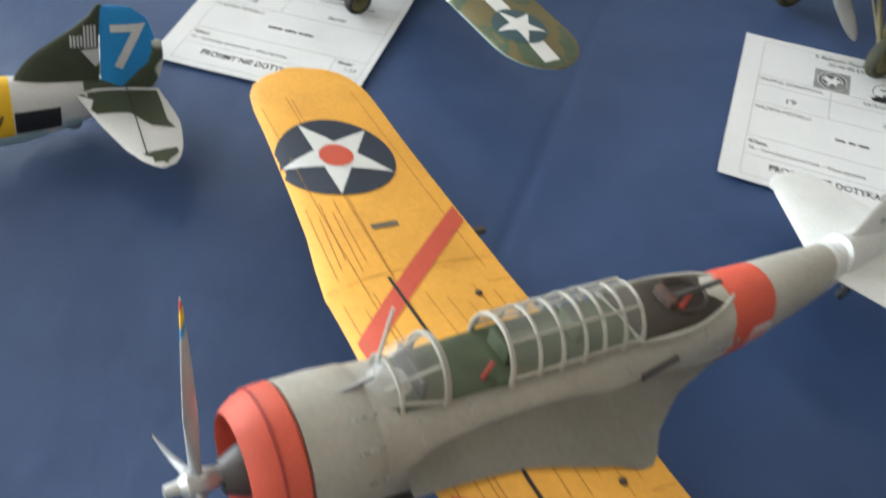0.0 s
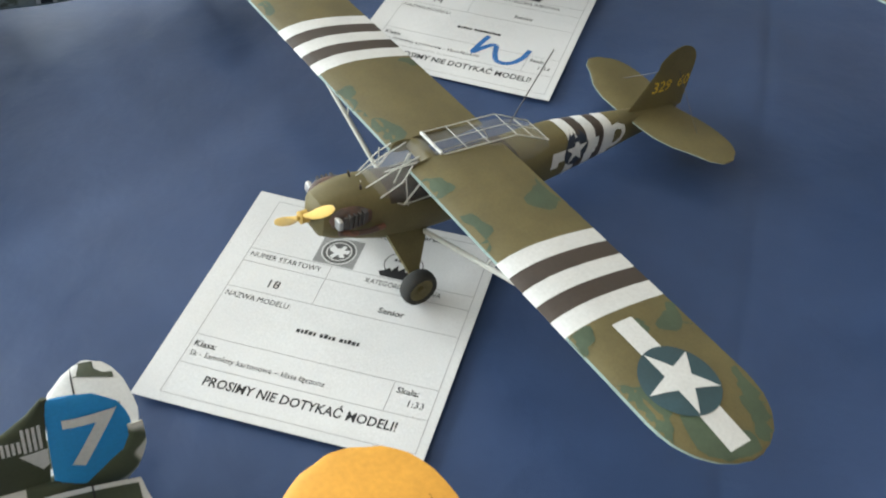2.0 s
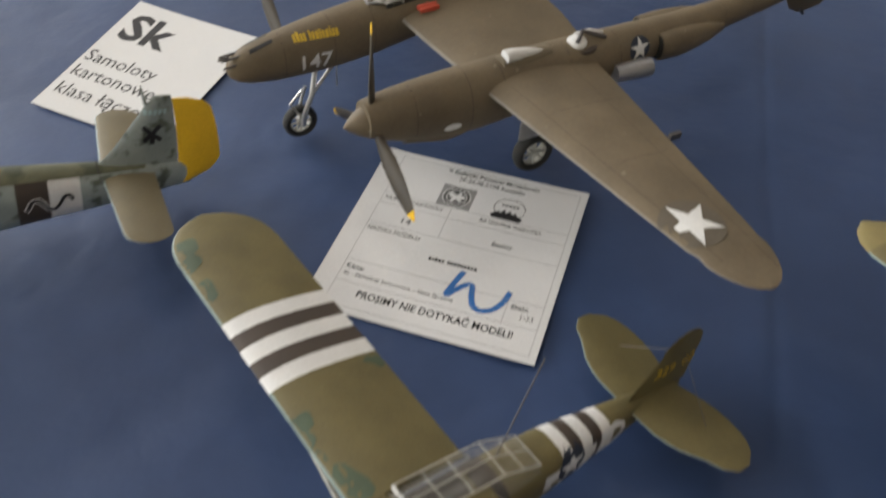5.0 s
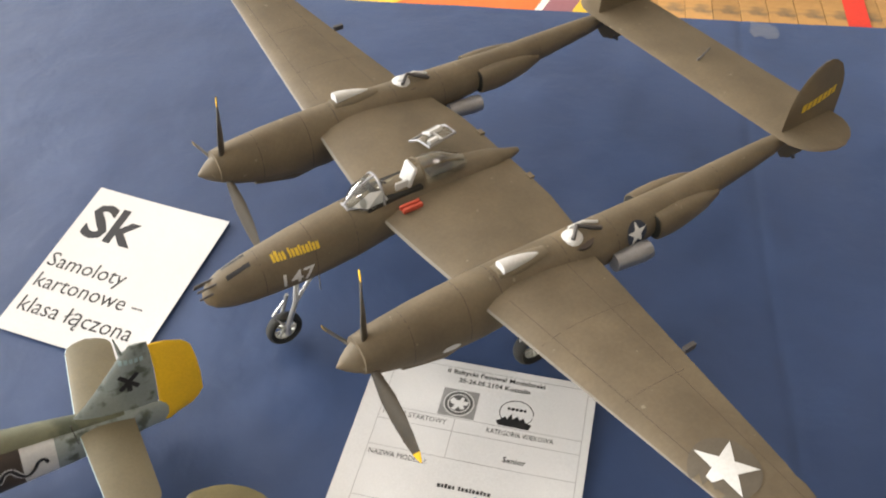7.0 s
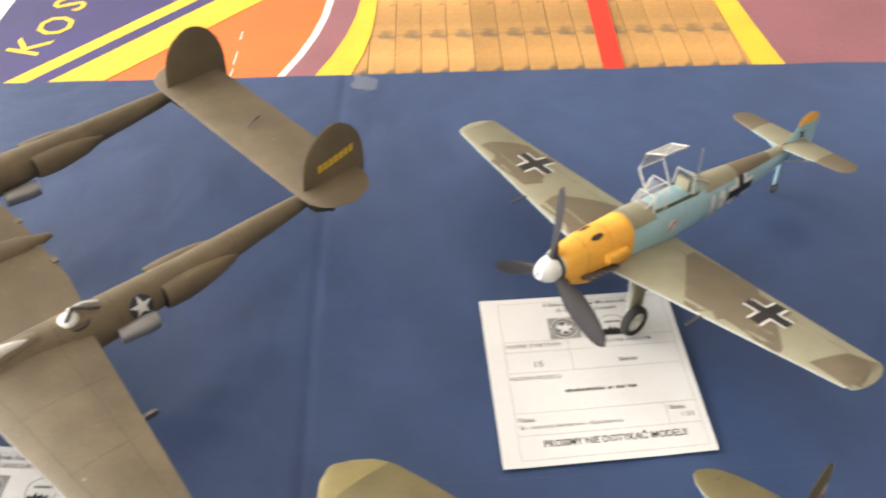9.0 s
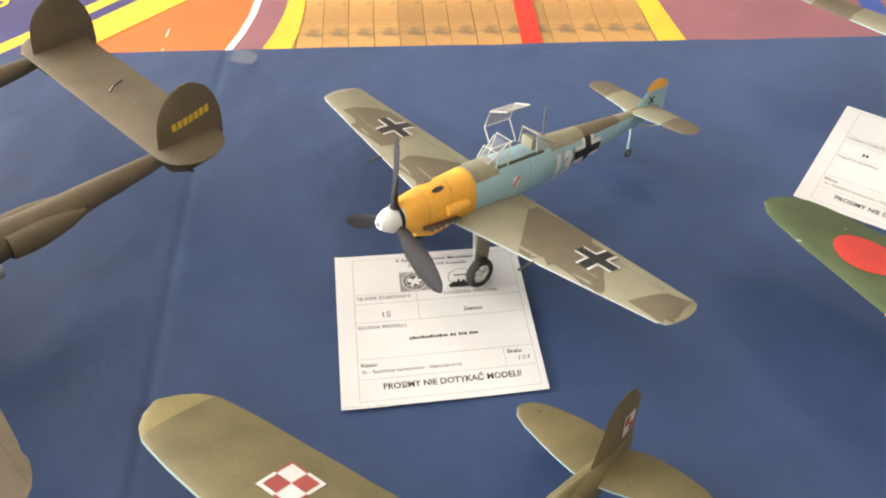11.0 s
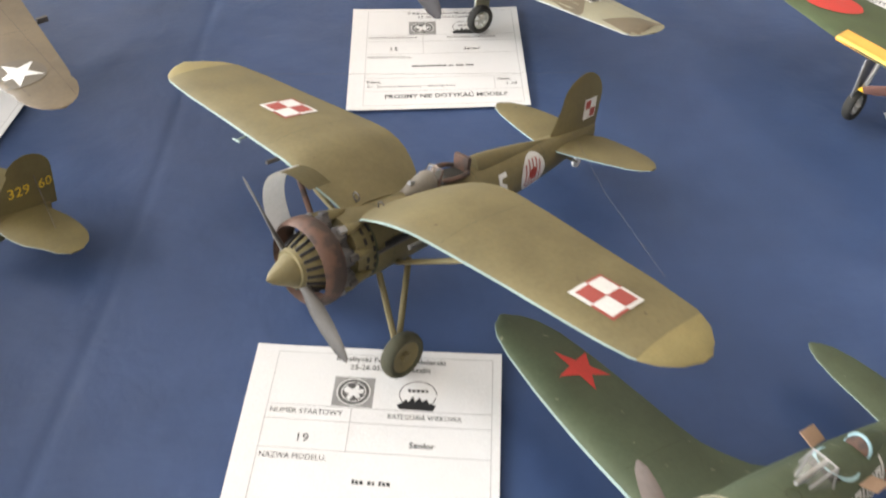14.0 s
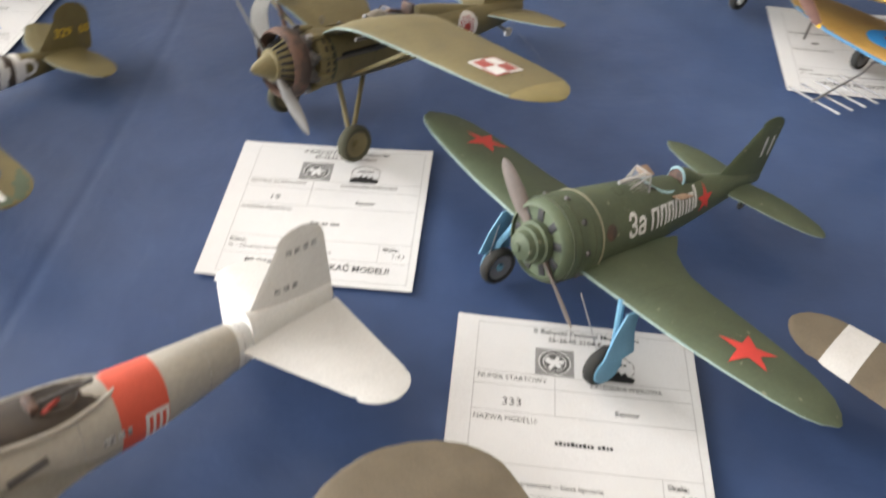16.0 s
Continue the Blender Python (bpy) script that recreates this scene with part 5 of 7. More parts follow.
# yellow-nosed fighter
me = aircraft("yellow_nosed_model_aircraft", 0.4368, 0.8466, 0.0451, 204.28, 7.94, 2.30, "grey and light blue paper fighter model with a yellow nose", 1.003)
rows = [(-176, 10, 0.8, 3), (-150, 9, 3, 6), (-115, 7, 6, 9), (-75, 5, 9.5, 13), (-40, 3, 11.5, 16), (-5, 2, 12.5, 17), (25, 1.5, 12.5, 17), (26, 1.5, 12.5, 16.5), (55, 1, 11.5, 14.5), (70, 1.5, 9.8, 11), (73.5, 2, 8.6, 9)]
fus = part("fuselage", loft(rows, 24, 2.3, [(22, 74, 1)]), [BLUE_LIGHT, YELLOW], me)
part("upper_decking", loft([(-172, 10.4, 1.0, 3.2), (-150, 9.5, 3.1, 6.2), (-115, 7.6, 6.1, 9.2), (-75, 5.6, 9.6, 13.2), (-46, 4, 11.3, 16.0)], 14, 2.3, arc=(38, 142), bands=[(-120, -80, 1)]), [GREY_GREEN, BROWN_GREEN], me)
part("upper_decking", loft([(2, 2.6, 12.6, 17.2), (22, 2.0, 12.6, 17.2)], 14, 2.3, arc=(38, 142)), [GREY_GREEN], me)
part("spinner_base", turned([(0, 8.4), (3, 8.2)], (1, 0, 0), (73, 0, 2), 22), BLACK, me)
propeller(me, (76, 0, 2), 3, -2, 52, 14, [BLADE_DARK, BLADE_DARK], root=4, spinner=[(0, 7.9), (4, 7.4), (8, 5.6), (11, 3.2), (11.2, 1.6), (8, 1.4)], spin_mat=WHITE_CARD)
wr = wing_rows((10, 38, -22), (156, 18.5, -13), -9, 0, 8, 3.2, round_=7)
wings = surface_pair(me, "wing", wr, [GREY_GREEN, EDGE_PALE])
seams(fus, (-25, -68, -104, -138, 58, 40), GUN, 0, 0.25)
blk, wht = bar_cross(13.4, 3.2, 1.7)
for ob, sd in zip(wings, (1, -1)):
    camo = [[(-24, 28), (-8, 29), (40, 66), (40, 118), (20, 114), (4, 99), (-24, 99)], [(24, 126), (-5, 136), (-11, 148), (-20, 160), (30, 160)]] if sd > 0 else [[(42, 14), (40, 56), (16, 58), (-4, 42), (-24, 20)], [(30, 131), (10, 128), (-6, 119), (-22, 102), (-22, 92), (0, 84), (14, 72), (34, 84)]]
    mark("camouflage_patch", flat([[(x, sd * y) for x, y in poly] for poly in camo]), ob, (0, 0, 0), **TOP, material=BROWN_GREEN, lift=0.15, step=6)
    mark("beam_cross", flat([turned_poly(q, 45 * 0) for q in blk]), ob, (1, sd * 92, 0), **TOP, material=BLACK, lift=0.45)
    mark("beam_cross_edge", flat(wht), ob, (1, sd * 92, 0), **TOP, material=WHITE, lift=0.3)
    panel_lines(ob, [(-10, 16, -9, 60), (-9, 60, -6, 150), (-20, 64, -6, 64)], GUN, sd, 0.3)
    part("wing_cannon", rod([(30, sd * 70, -5), (42, sd * 70, -5.5)], 0.8, 8), GUN, me)
    part("landing_gear_leg", rod([(26, sd * 19, -12), (28, sd * 25, -36), (28, sd * 26, axle(me, 28, sd * 29, 10))], 1.9, 10), METAL, me)
    part("gear_door", box((18, sd * 25 - 0.5, -38), (30, sd * 25 + 0.5, -14), bevel=0.3), GREY_GREEN, me)
    wheel(me, (28, sd * 29, axle(me, 28, sd * 29, 10)), 10, 6.5, RUBBER, FRAME_MAT, spokes=6)
    part("exhaust_stubs", rod([(62, sd * 11.6, -3.5), (36, sd * 13, -4.5)], 1.3, 8), EXHAUST, me)
    for k in range(6):
        part("exhaust_stub", rod([(60 - 4.4 * k, sd * 11.8, -4), (57 - 4.4 * k, sd * 14.8, -5)], 1.1, 6), GUN, me)
    mark("cowling_slot", flat([disc(4.5, 20, ry=1.6)]), fus, (48, sd * 5, 0), **TOP, material=BLACK, lift=0.25, step=3)
    part("tailplane_strut", rod([(-150, sd * 2, 2), (-148, sd * 24, 14)], 1.0, 6), EDGE_PALE, me)
part("supercharger_intake", loft([(30, 4, 3, 3), (40, 4, 3.6, 3.6), (46, 4, 3, 3)], 12, y=13), YELLOW, me)
part("oil_cooler", loft([(34, -14, 5, 3), (50, -14, 7, 4), (62, -11, 6, 3)], 14), YELLOW, me)
surface_pair(me, "tailplane", wing_rows((1, -136, -163), (47, -142, -161), 15, 16, 3, 1.8, round_=8), [GREY_GREEN, BLUE_LIGHT, BROWN_GREEN], [(25, 60, 2)])
fin = part("tail_fin", foil(fin_rows(6, -136, -177, 35, -158, -176, 3, 9), upright=True, bands=[(27, 36, 2)]), [BLUE_LIGHT, BLUE_LIGHT, YELLOW], me)
mark("rudder_flash", flat([turned_poly(rect(-4, -0.8, 4, 0.8), 45), turned_poly(rect(-4, -0.8, 4, 0.8), -45)]), fin, (-158, 0, 20), **PORT, material=NAVY, lift=0.3)
mark("code_number", letters("13", 25, bold=0.05, squeeze=0.8), fus, (-57, 0, 1), **PORT, material=WHITE, lift=0.95, step=3)
blk, wht = bar_cross(14, 3.2, 3.0)
mark("beam_cross", flat(blk), fus, (-83, 0, 5), **PORT, material=BLACK, lift=1.05, step=3)
mark("beam_cross_edge", flat(wht), fus, (-83, 0, 5), **PORT, material=WHITE, lift=0.95, step=3)
mark("shield_emblem", flat([[(-3, 3.4), (3, 3.4), (3, -1), (0, -4), (-3, -1)]]), fus, (-12, 0, 5), **PORT, material=WHITE, lift=0.3, step=3)
mark("shield_stripe", flat([turned_poly(rect(-3.6, -0.9, 3.6, 0.9), 48)]), fus, (-12, 0, 5), **PORT, material=RED2, lift=0.45, step=3)
part("cockpit_tub", box((-40, -8, 8), (2, 8, 17.2), bevel=1), COCKPIT, me)
part("pilot_seat", box((-34, -5, 12), (-30, 5, 26), bevel=1), GREY_GREEN, me)
for x, h in ((4, 9), (-6, 15)):
    part("windscreen_frame", rod([(x, -8.5, 17), (x - 2, -6, 17 + h), (x - 2, 6, 17 + h), (x, 8.5, 17)], 0.5, 6), FRAME_MAT, me)
part("windscreen", loft([(8, 17, 5, 3), (-6, 17, 8.5, 14.5)], 8, 3.2, arc=(0, 180), close=(False, False), per=1), HAZE_LIGHT, me)
for y in (-6.5, 6.5):
    part("windscreen_frame", rod([(8, y * 0.6, 18), (-6, y * 0.95, 31)], 0.5, 6), FRAME_MAT, me)
part("rear_glazing", loft([(-50, 17, 7, 3), (-32, 17, 8, 13)], 8, 3.2, arc=(0, 180), close=(False, False), per=1), HAZY, me)
for y in (-7, 7):
    part("canopy_frame", rod([(-32, y, 29), (-50, y * 0.8, 20)], 0.45, 6), FRAME_MAT, me)
part("canopy_frame", rod([(-32, -8, 18), (-32, -6.5, 30), (-32, 6.5, 30), (-32, 8, 18)], 0.45, 6), FRAME_MAT, me)
hood = [(-8, -9, 19), (-8, -17, 31), (-8, -14, 43), (-30, -14, 43), (-30, -17, 31), (-30, -9, 19), (-8, -9, 19)]
part("open_canopy_hood", rod(hood, 0.5, 6), FRAME_MAT, me, "open canopy hood hinged to starboard")
part("open_canopy_hood", rod([(-8, -17, 31), (-30, -17, 31)], 0.45, 6), FRAME_MAT, me)
part("open_canopy_hood", rod([(-8, -14, 43), (-10, -2, 47), (-30, -2, 47), (-30, -14, 43)], 0.5, 6), FRAME_MAT, me)
bm = bmesh.new()
vs = [bm.verts.new(Vector(p) * MM) for p in ((-8, -17, 31), (-8, -14, 43), (-30, -14, 43), (-30, -17, 31), (-8, -2, 47), (-30, -2, 47))]
bm.faces.new(vs[:4])
bm.faces.new((vs[1], vs[4], vs[5], vs[2]))
part("hood_pane", bm, HAZY, me, smooth=False)
part("aerial_mast", rod([(-46, 0, 18), (-43, 0, 43)], 0.8, 6, r2=0.5), METAL_DULL, me)
wheel(me, (-146, 0, axle(me, -146, 0, 3.6)), 3.6, 2.6)
part("tailwheel_strut", rod([(-144, 0, 2), (-146, 0, axle(me, -146, 0, 3.6))], 1.2, 8), BLUE_LIGHT, me)

# gull-winged parasol fighter
pz = aircraft("gull_wing_model_aircraft", 0.3298, 0.5796, 0.0420, 213.37, 12.33, 6.13, "khaki gull-winged paper fighter model with checkerboard marks", 0.997)
fus = part("fuselage", loft([(-150, 8, 1.2, 5), (-128, 7, 4.5, 8), (-95, 5, 8, 11.5), (-55, 3.5, 11, 14), (-15, 2, 13.5, 15.5), (20, 1.5, 15, 16.5), (38, 2, 16.2, 17.2), (44, 2.5, 15.6, 16.6)], 24, 2.1), KHAKI, pz)
seams(fus, (22, 2, -40, -95, -118), GREEN_DARK)
part("headrest_fairing", loft([(-110, 13, 1.5, 2.5), (-80, 15, 3.5, 4.5), (-50, 16, 5, 7), (-44, 16, 4.5, 7)], 14), KHAKI, pz)
mark("code_number", letters("5", 19, bold=0.02), fus, (-58, 0, 5), **PORT, material=WHITE, lift=0.4, step=3)
mark("badge_disc", flat([disc(10.5)]), fus, (-84.5, 0, 5), **PORT, material=WHITE, lift=0.35, step=3)
mark("badge_stripes", flat([rect(-7 + 3 * k, -6 - (k in (1, 2, 3)) * 2, -5.9 + 3 * k, 6 + (k in (1, 2, 3)) * 2) for k in range(5)] + [disc(3.4, 16)]), fus, (-84.5, 0, 5), **PORT, material=RED_DULL, lift=0.5, step=3)
half = [(3, 36, -4, 16, 4.5), (9, 37.5, -14, 19.5, 5), (22, 41, -19, 25.5, 5.5), (34, 42, -20.6, 28.8, 6), (43, 41.2, -21, 29.5, 6), (46, 41, -21, 29.5, 6), (52, 40.5, -20.6, 29.5, 6), (90, 37, -18, 29.2, 5.5), (125, 34.5, -15.5, 29.2, 5), (146, 31.5, -12.5, 29.2, 4), (155, 26.5, -7.5, 29.2, 3.4), (161, 19.5, 0, 29.2, 2.4), (164.5, 11.5, 7, 29.2, 1)]
port = [(y, le + 5 * max(0, (y - 60) / 105), te + 3 * max(0, (y - 60) / 105), z - 3.5 * max(0, (y - 60) / 105), t) for y, le, te, z, t in half]
starboard = [(y + 6.5 * max(0, (y - 46) / 118), *r) for y, *r in half]
wings = [part("left_wing", foil(port, [(148, 166, 2)], 1), [KHAKI, EDGE_BLUE, KHAKI_EDGE], pz), part("right_wing", foil(starboard, [(154, 172, 2)], -1), [KHAKI, EDGE_BLUE, KHAKI_EDGE], pz)]
part("cabane_strut", rod([(38, -36, 27), (46, -13, 12)], 1.4, 8), EXHAUST, pz)
for ob, sd in zip(wings, (1, -1)):
    cx, cy = (15, 121) if sd > 0 else (6, -82)
    mark("check_field", flat([rect(-10.5, -10.5, 0, 0), rect(0, 0, 10.5, 10.5), rect(-8.8, 0, 0, 10.5), rect(0, -10.5, 8.8, 0)]), ob, (cx, cy, 0), **TOP, material=CHECK_RED, lift=0.25)
    mark("check_white", flat([rect(-9.2, -9.2, 0, 0), rect(0, 0, 9.2, 9.2), rect(-10.5, 0, 0, 10.5), rect(0, -10.5, 10.5, 0)]), ob, (cx, cy, 0), **TOP, material=WHITE, lift=0.35)
    mark("check_square", flat([rect(-8.6, 0, 0, 8.6), rect(0, -8.6, 8.6, 0)]), ob, (cx, cy, 0), **TOP, material=CHECK_RED, lift=0.5)
    panel_lines(ob, [(-20, 56, -17, 138), (38, 56, -34, 56)], GREEN_DARK, sd, 0.14)
    part("wing_strut", rod([(18, sd * 13, -8), (26, sd * 74, 27)], 1.3, 8), KHAKI, pz)
    part("wing_strut", rod([(-12, sd * 12, -8), (-12, sd * 74, 27)], 1.2, 8), KHAKI, pz)
    part("wing_bracket", rod([(37, sd * 47, 27.5), (46, sd * 47, 27.5)], 1.0, 6), GUN, pz)
    if sd < 0:
        part("pitot_bracket", rod([(35, -76, 27.5), (42, -76, 26.5), (42, -73.5, 26.5), (42, -78.5, 26.5)], 0.6, 6), EDGE_BLUE, pz)
    part("landing_gear_leg", rod([(26, sd * 10, -12), (33, sd * 31, axle(pz, 33, sd * 35, 11.6) + 2)], 1.6, 8), KHAKI, pz)
    part("landing_gear_leg", rod([(6, sd * 9, -12), (32, sd * 31, axle(pz, 33, sd * 35, 11.6) + 1)], 1.5, 8), KHAKI, pz)
    part("gear_brace", rod([(32, sd * 31, axle(pz, 33, sd * 35, 11.6) + 1), (18, 0, -16)], 0.8, 6), KHAKI, pz)
    wheel(pz, (33, sd * 35, axle(pz, 33, sd * 35, 11.6)), 11.6, 7.5, RUBBER_GREEN, KHAKI, hub=KHAKI)
surface_pair(pz, "tailplane", [(2, -106, -140, 9.5, 3), (12, -107, -144, 10, 3), (30, -112, -143, 10.8, 2.6), (44, -117, -140, 11.2, 2.2), (51, -121, -136, 11.5, 1.6), (54.5, -126, -131, 11.6, 0.8)], [KHAKI, BLUE_LIGHT])
fin = part("tail_fin", foil(fin_rows(8, -104, -150, 47, -123, -154, 3, 17), upright=True), [KHAKI, KHAKI], pz)
mark("check_field", flat([rect(-6, -6, 6, 6)]), fin, (-141, 0, 25), **PORT, material=WHITE, lift=0.25)
mark("check_square", flat([rect(-5, 0, 0, 5), rect(0, -5, 5, 0)]), fin, (-141, 0, 25), **PORT, material=CHECK_RED, lift=0.4)
ring = [(0, 18.6), (2, 20.2), (6, 20.6), (10, 19.8), (11.5, 18.2), (9, 17.2), (2, 17.0), (0, 18.6)]
part("cowling_ring", turned(ring, (1, 0, 0), (53, 0, 2.5), 32), EXHAUST, pz, "dark brown exhaust collector ring")
part("engine_core", turned([(44, 0.3), (44, 11), (58, 10), (60, 0.3)], (1, 0, 0), (0, 0, 2.5), 24), GUN, pz)
for k in range(9):
    a = radians(40 * k + 20)
    p = Vector((49.5, 0, 2.5))
    out = Vector((0, math.cos(a), math.sin(a)))
    part("engine_cylinder", turned([(9, 3.2), (10, 4.2), (11, 3.3), (12, 4.2), (13, 3.3), (14, 4.2), (15, 3.3), (16, 4.2), (17, 3.3), (17.6, 3.4), (18.2, 2.6)], out, p, 12), GUN, pz)
    part("cylinder_fairing", loft([(37, 0, 0.8, 0.8), (42, 0, 2.4, 2.0), (47, 0, 2.8, 2.2)], 10), KHAKI, pz).matrix_basis = Matrix.Translation((0, out.y * 0.0172, 0.0025 + out.z * 0.0172))
    part("rocker_box", box((46.5, -1.6, 17.6), (50.5, 1.6, 20.0), bevel=0.6), METAL_DULL if k % 2 else GUN, pz).matrix_basis = Matrix.Translation((0, 0, 0.0025)) @ Matrix.Rotation(a - math.pi / 2, 4, "X")
    part("push_rod", rod([(56, out.y * 10, 2.5 + out.z * 10), (53, out.y * 18, 2.5 + out.z * 18)], 0.6, 5), METAL_DULL, pz)
for k in range(18):
    a = radians(20 * k)
    o = Vector((0, math.cos(a), math.sin(a)))
    part("front_louvre", rod([(59, o.y * 13.4, 2.5 + o.z * 13.4), (67.5, o.y * 9.6, 2.5 + o.z * 9.6)], 0.9, 5), BLACK, pz)
part("nose_cone", turned([(56, 0.3), (56, 14.2), (60, 12.9), (69, 8.8)], (1, 0, 0), (0, 0, 2.5), 26), KHAKI, pz)
propeller(pz, (67, 0, 2), 2, -50, 46, 8, [PROP_GREY, PROP_GREY], root=4, spinner=[(-3, 8.6), (2, 7.6), (7, 5.4), (12, 2.8), (14.5, 0.3)], spin_mat=KHAKI)
for k in range(2):
    for n in range(6):
        mark("cooling_slot", flat([rect(-0.8, -1.3, 0.8, 1.3)]), fus, (39 - 4.2 * k, 0, 15.5 - 4.1 * n), **PORT, material=BLACK, lift=0.25, step=3)
part("panel_joint", turned([(33.2, 15.9), (33.2, 16.9), (33.8, 16.9), (33.8, 15.9)], (1, 0, 0), (0, 0, 1.9), 32), GREEN_DARK, pz)
part("gun_trough", rod([(28, 15.4, 6), (-6, 14.4, 7)], 1.9, 8), BLACK, pz)
part("gun_barrel", rod([(34, 17.4, 5.6), (2, 15.6, 6.6)], 0.8, 8), GUN, pz)
part("cockpit_rim", rod([(-20 + 10 * math.cos(radians(a)) - 8, 7.5 * math.sin(radians(a)), 18.0 + 1.5 * math.sin(radians(a)) ** 2) for a in range(0, 361, 20)], 1.3, 8), EXHAUST, pz)
# a dark pad on the solid body, for the shaded opening
part("cockpit_well", loft([(-39, 17, 4, 1), (-28, 17.8, 6.5, 1.2), (-18, 17.8, 5.5, 1)], 16), DARK, pz)
part("pilot_seat", box((-38, -5, 12), (-35, 5, 26), bevel=1), EXHAUST, pz)
part("windscreen_frame", rod([(-14, -6, 18), (-18, -4.5, 25), (-18, 4.5, 25), (-14, 6, 18)], 0.4, 6), EXHAUST, pz)
part("windscreen", loft([(-8, 17, 3, 3), (-18, 17, 6, 9)], 8, 3, arc=(0, 180), close=(False, False), per=1), HAZE_LIGHT, pz)
part("gun_sight", rod([(-10, 0, 19), (0, 0, 22)], 1.1, 8), METAL_DULL, pz)
for x, y in ((28, -5), (25, 8)):
    part("sight_ring", rod([(x, y + 2 * math.cos(radians(a)), 22 + 2 * math.sin(radians(a))) for a in range(0, 361, 40)], 0.35, 5), GUN, pz)
    part("sight_post", rod([(x, y, 15), (x, y, 20)], 0.4, 5), GUN, pz)
part("aerial_wire", rod([(-128, 0, 14), (-70, 62, 21), (-15, 128, 29.6)], 0.08, 4), GUN, pz)
part("aerial_wire", rod([(-140, 0, 46), (-80, -64, 37.5), (-12, -132, 30.4)], 0.06, 4), GUN, pz)
part("windscreen_fairing", loft([(4, 16.5, 2.5, 2), (-4, 17, 4.6, 5), (-11, 17, 5.6, 7.4), (-14, 17, 5.4, 7)], 14, 2.4, arc=(0, 180)), GREY_UNDER, pz)
wheel(pz, (-138, 0, axle(pz, -138, 0, 3.4)), 3.4, 2.4, tyre=WHITE_CARD, hub=WHITE_CARD, rim=WHITE_CARD)
part("tail_skid", rod([(-126, 0, -1), (-138, 0, axle(pz, -138, 0, 3.4))], 1.0, 6), KHAKI, pz)
bm = bmesh.new()
path = smooth_rows([(0.0, -19, 1), (1.0, -26, 8), (2.0, -32.5, 17), (3.0, -33.5, 26), (4.0, -28, 33), (5.0, -18, 35), (6.0, -8, 32)], 4)
rows = [[bm.verts.new(((62 - 1.6 * r[0] + dx) * MM, r[1] * MM, r[2] * MM)) for dx in (0, -12)] for r in path]
for k, (a, b) in enumerate(zip(rows, rows[1:])):
    bm.faces.new((a[0], a[1], b[1], b[0])).material_index = 1 if k > 16 else 0
bmesh.ops.solidify(bm, geom=bm.faces[:], thickness=0.5 * MM)
part("open_cowling_panel", bm, [WHITE_CARD, KHAKI], pz, "curled open panel, white inside and khaki outside")

# stubby dark green fighter with red stars
i16 = aircraft("stubby_green_model_aircraft", 0.4329, 0.4015, 0.0425, 204.48, 13.03, 2.78, "dark green stubby paper fighter model with red stars", 0.988)
fus = part("fuselage", loft([(-118, 4, 0.8, 3), (-100, 3.5, 3.5, 6), (-70, 2.5, 8.5, 11), (-40, 1.5, 13, 16), (-10, 0.5, 17, 19), (20, 0, 19.5, 20.5), (40, 0, 20, 20.5), (47, 0, 19.4, 19.8)], 26, 2.05), GREEN, i16)
seams(fus, (8, -12, -46, -76), GREEN_DARK)
part("cowling", turned([(26, 20.4), (29, 21.0), (34, 21.0), (36, 20.4), (38, 21.0), (44, 20.7), (48, 19.8), (50.4, 18.2), (50.8, 17.2), (48.5, 17)], (1, 0, 0), (0, 0, 0), 34), GREEN, i16)
for x in (32, 40.6, 45.4):
    part("cowling_seam", turned([(x, 20.5), (x, 21.05), (x + 0.5, 21.05), (x + 0.5, 20.5)], (1, 0, 0), (0, 0, 0), 34), GREEN_DARK, i16)
part("cowling_band", turned([(27, 20.6), (27, 21.3), (27.8, 21.3), (27.8, 20.6)], (1, 0, 0), (0, 0, 0), 34), GREY_GREEN, i16)
part("front_plate", turned([(48, 0.3), (48, 17.2), (49.2, 17.2), (49.6, 0.3)], (1, 0, 0), (0, 0, 0), 30), GREEN, i16)
for k in range(9):
    a = radians(40 * k + 10)
    part("cooling_shutter", box((49.0, -1.9, 8), (49.9, 1.9, 16.2), bevel=0.4), BLACK, i16).matrix_basis = Matrix.Rotation(a, 4, "X")
for k in range(7):
    a = radians(-30 + 40 * k)
    part("exhaust_port", turned([(0, 1.7), (2.4, 1.5), (2.4, 1.0), (0.4, 0.9)], (-0.3, math.cos(a), math.sin(a)), (38, 19.4 * math.cos(a), 19.4 * math.sin(a)), 10), GUN, i16)
propeller(i16, (50, 0, 0), 2, -52, 43, 8.5, [PROP_BROWN, PROP_BROWN], root=4, hand=-1, spinner=[(-1, 10.6), (3, 10.6), (3.4, 9.2), (7, 8.8), (7.4, 7.6), (10.4, 6.6), (11.6, 4), (12, 2.4), (13, 1.8), (13.2, 0.3)], spin_mat=GREEN)
wr = [(14, 36, -38, -9, 9), (26, 35.5, -24, -9, 8.5), (44, 34.5, -14, -8.5, 8), (70, 33, -11.5, -8, 7), (98, 30, -9, -7, 6), (120, 26, -6, -6.5, 4.5), (132, 22, -2, -6.6, 3.4), (139, 17, 3, -7, 2.2), (143, 11, 8, -7.4, 0.8)]
wings = surface_pair(i16, "wing", wr, [GREEN, EDGE_BLUE])
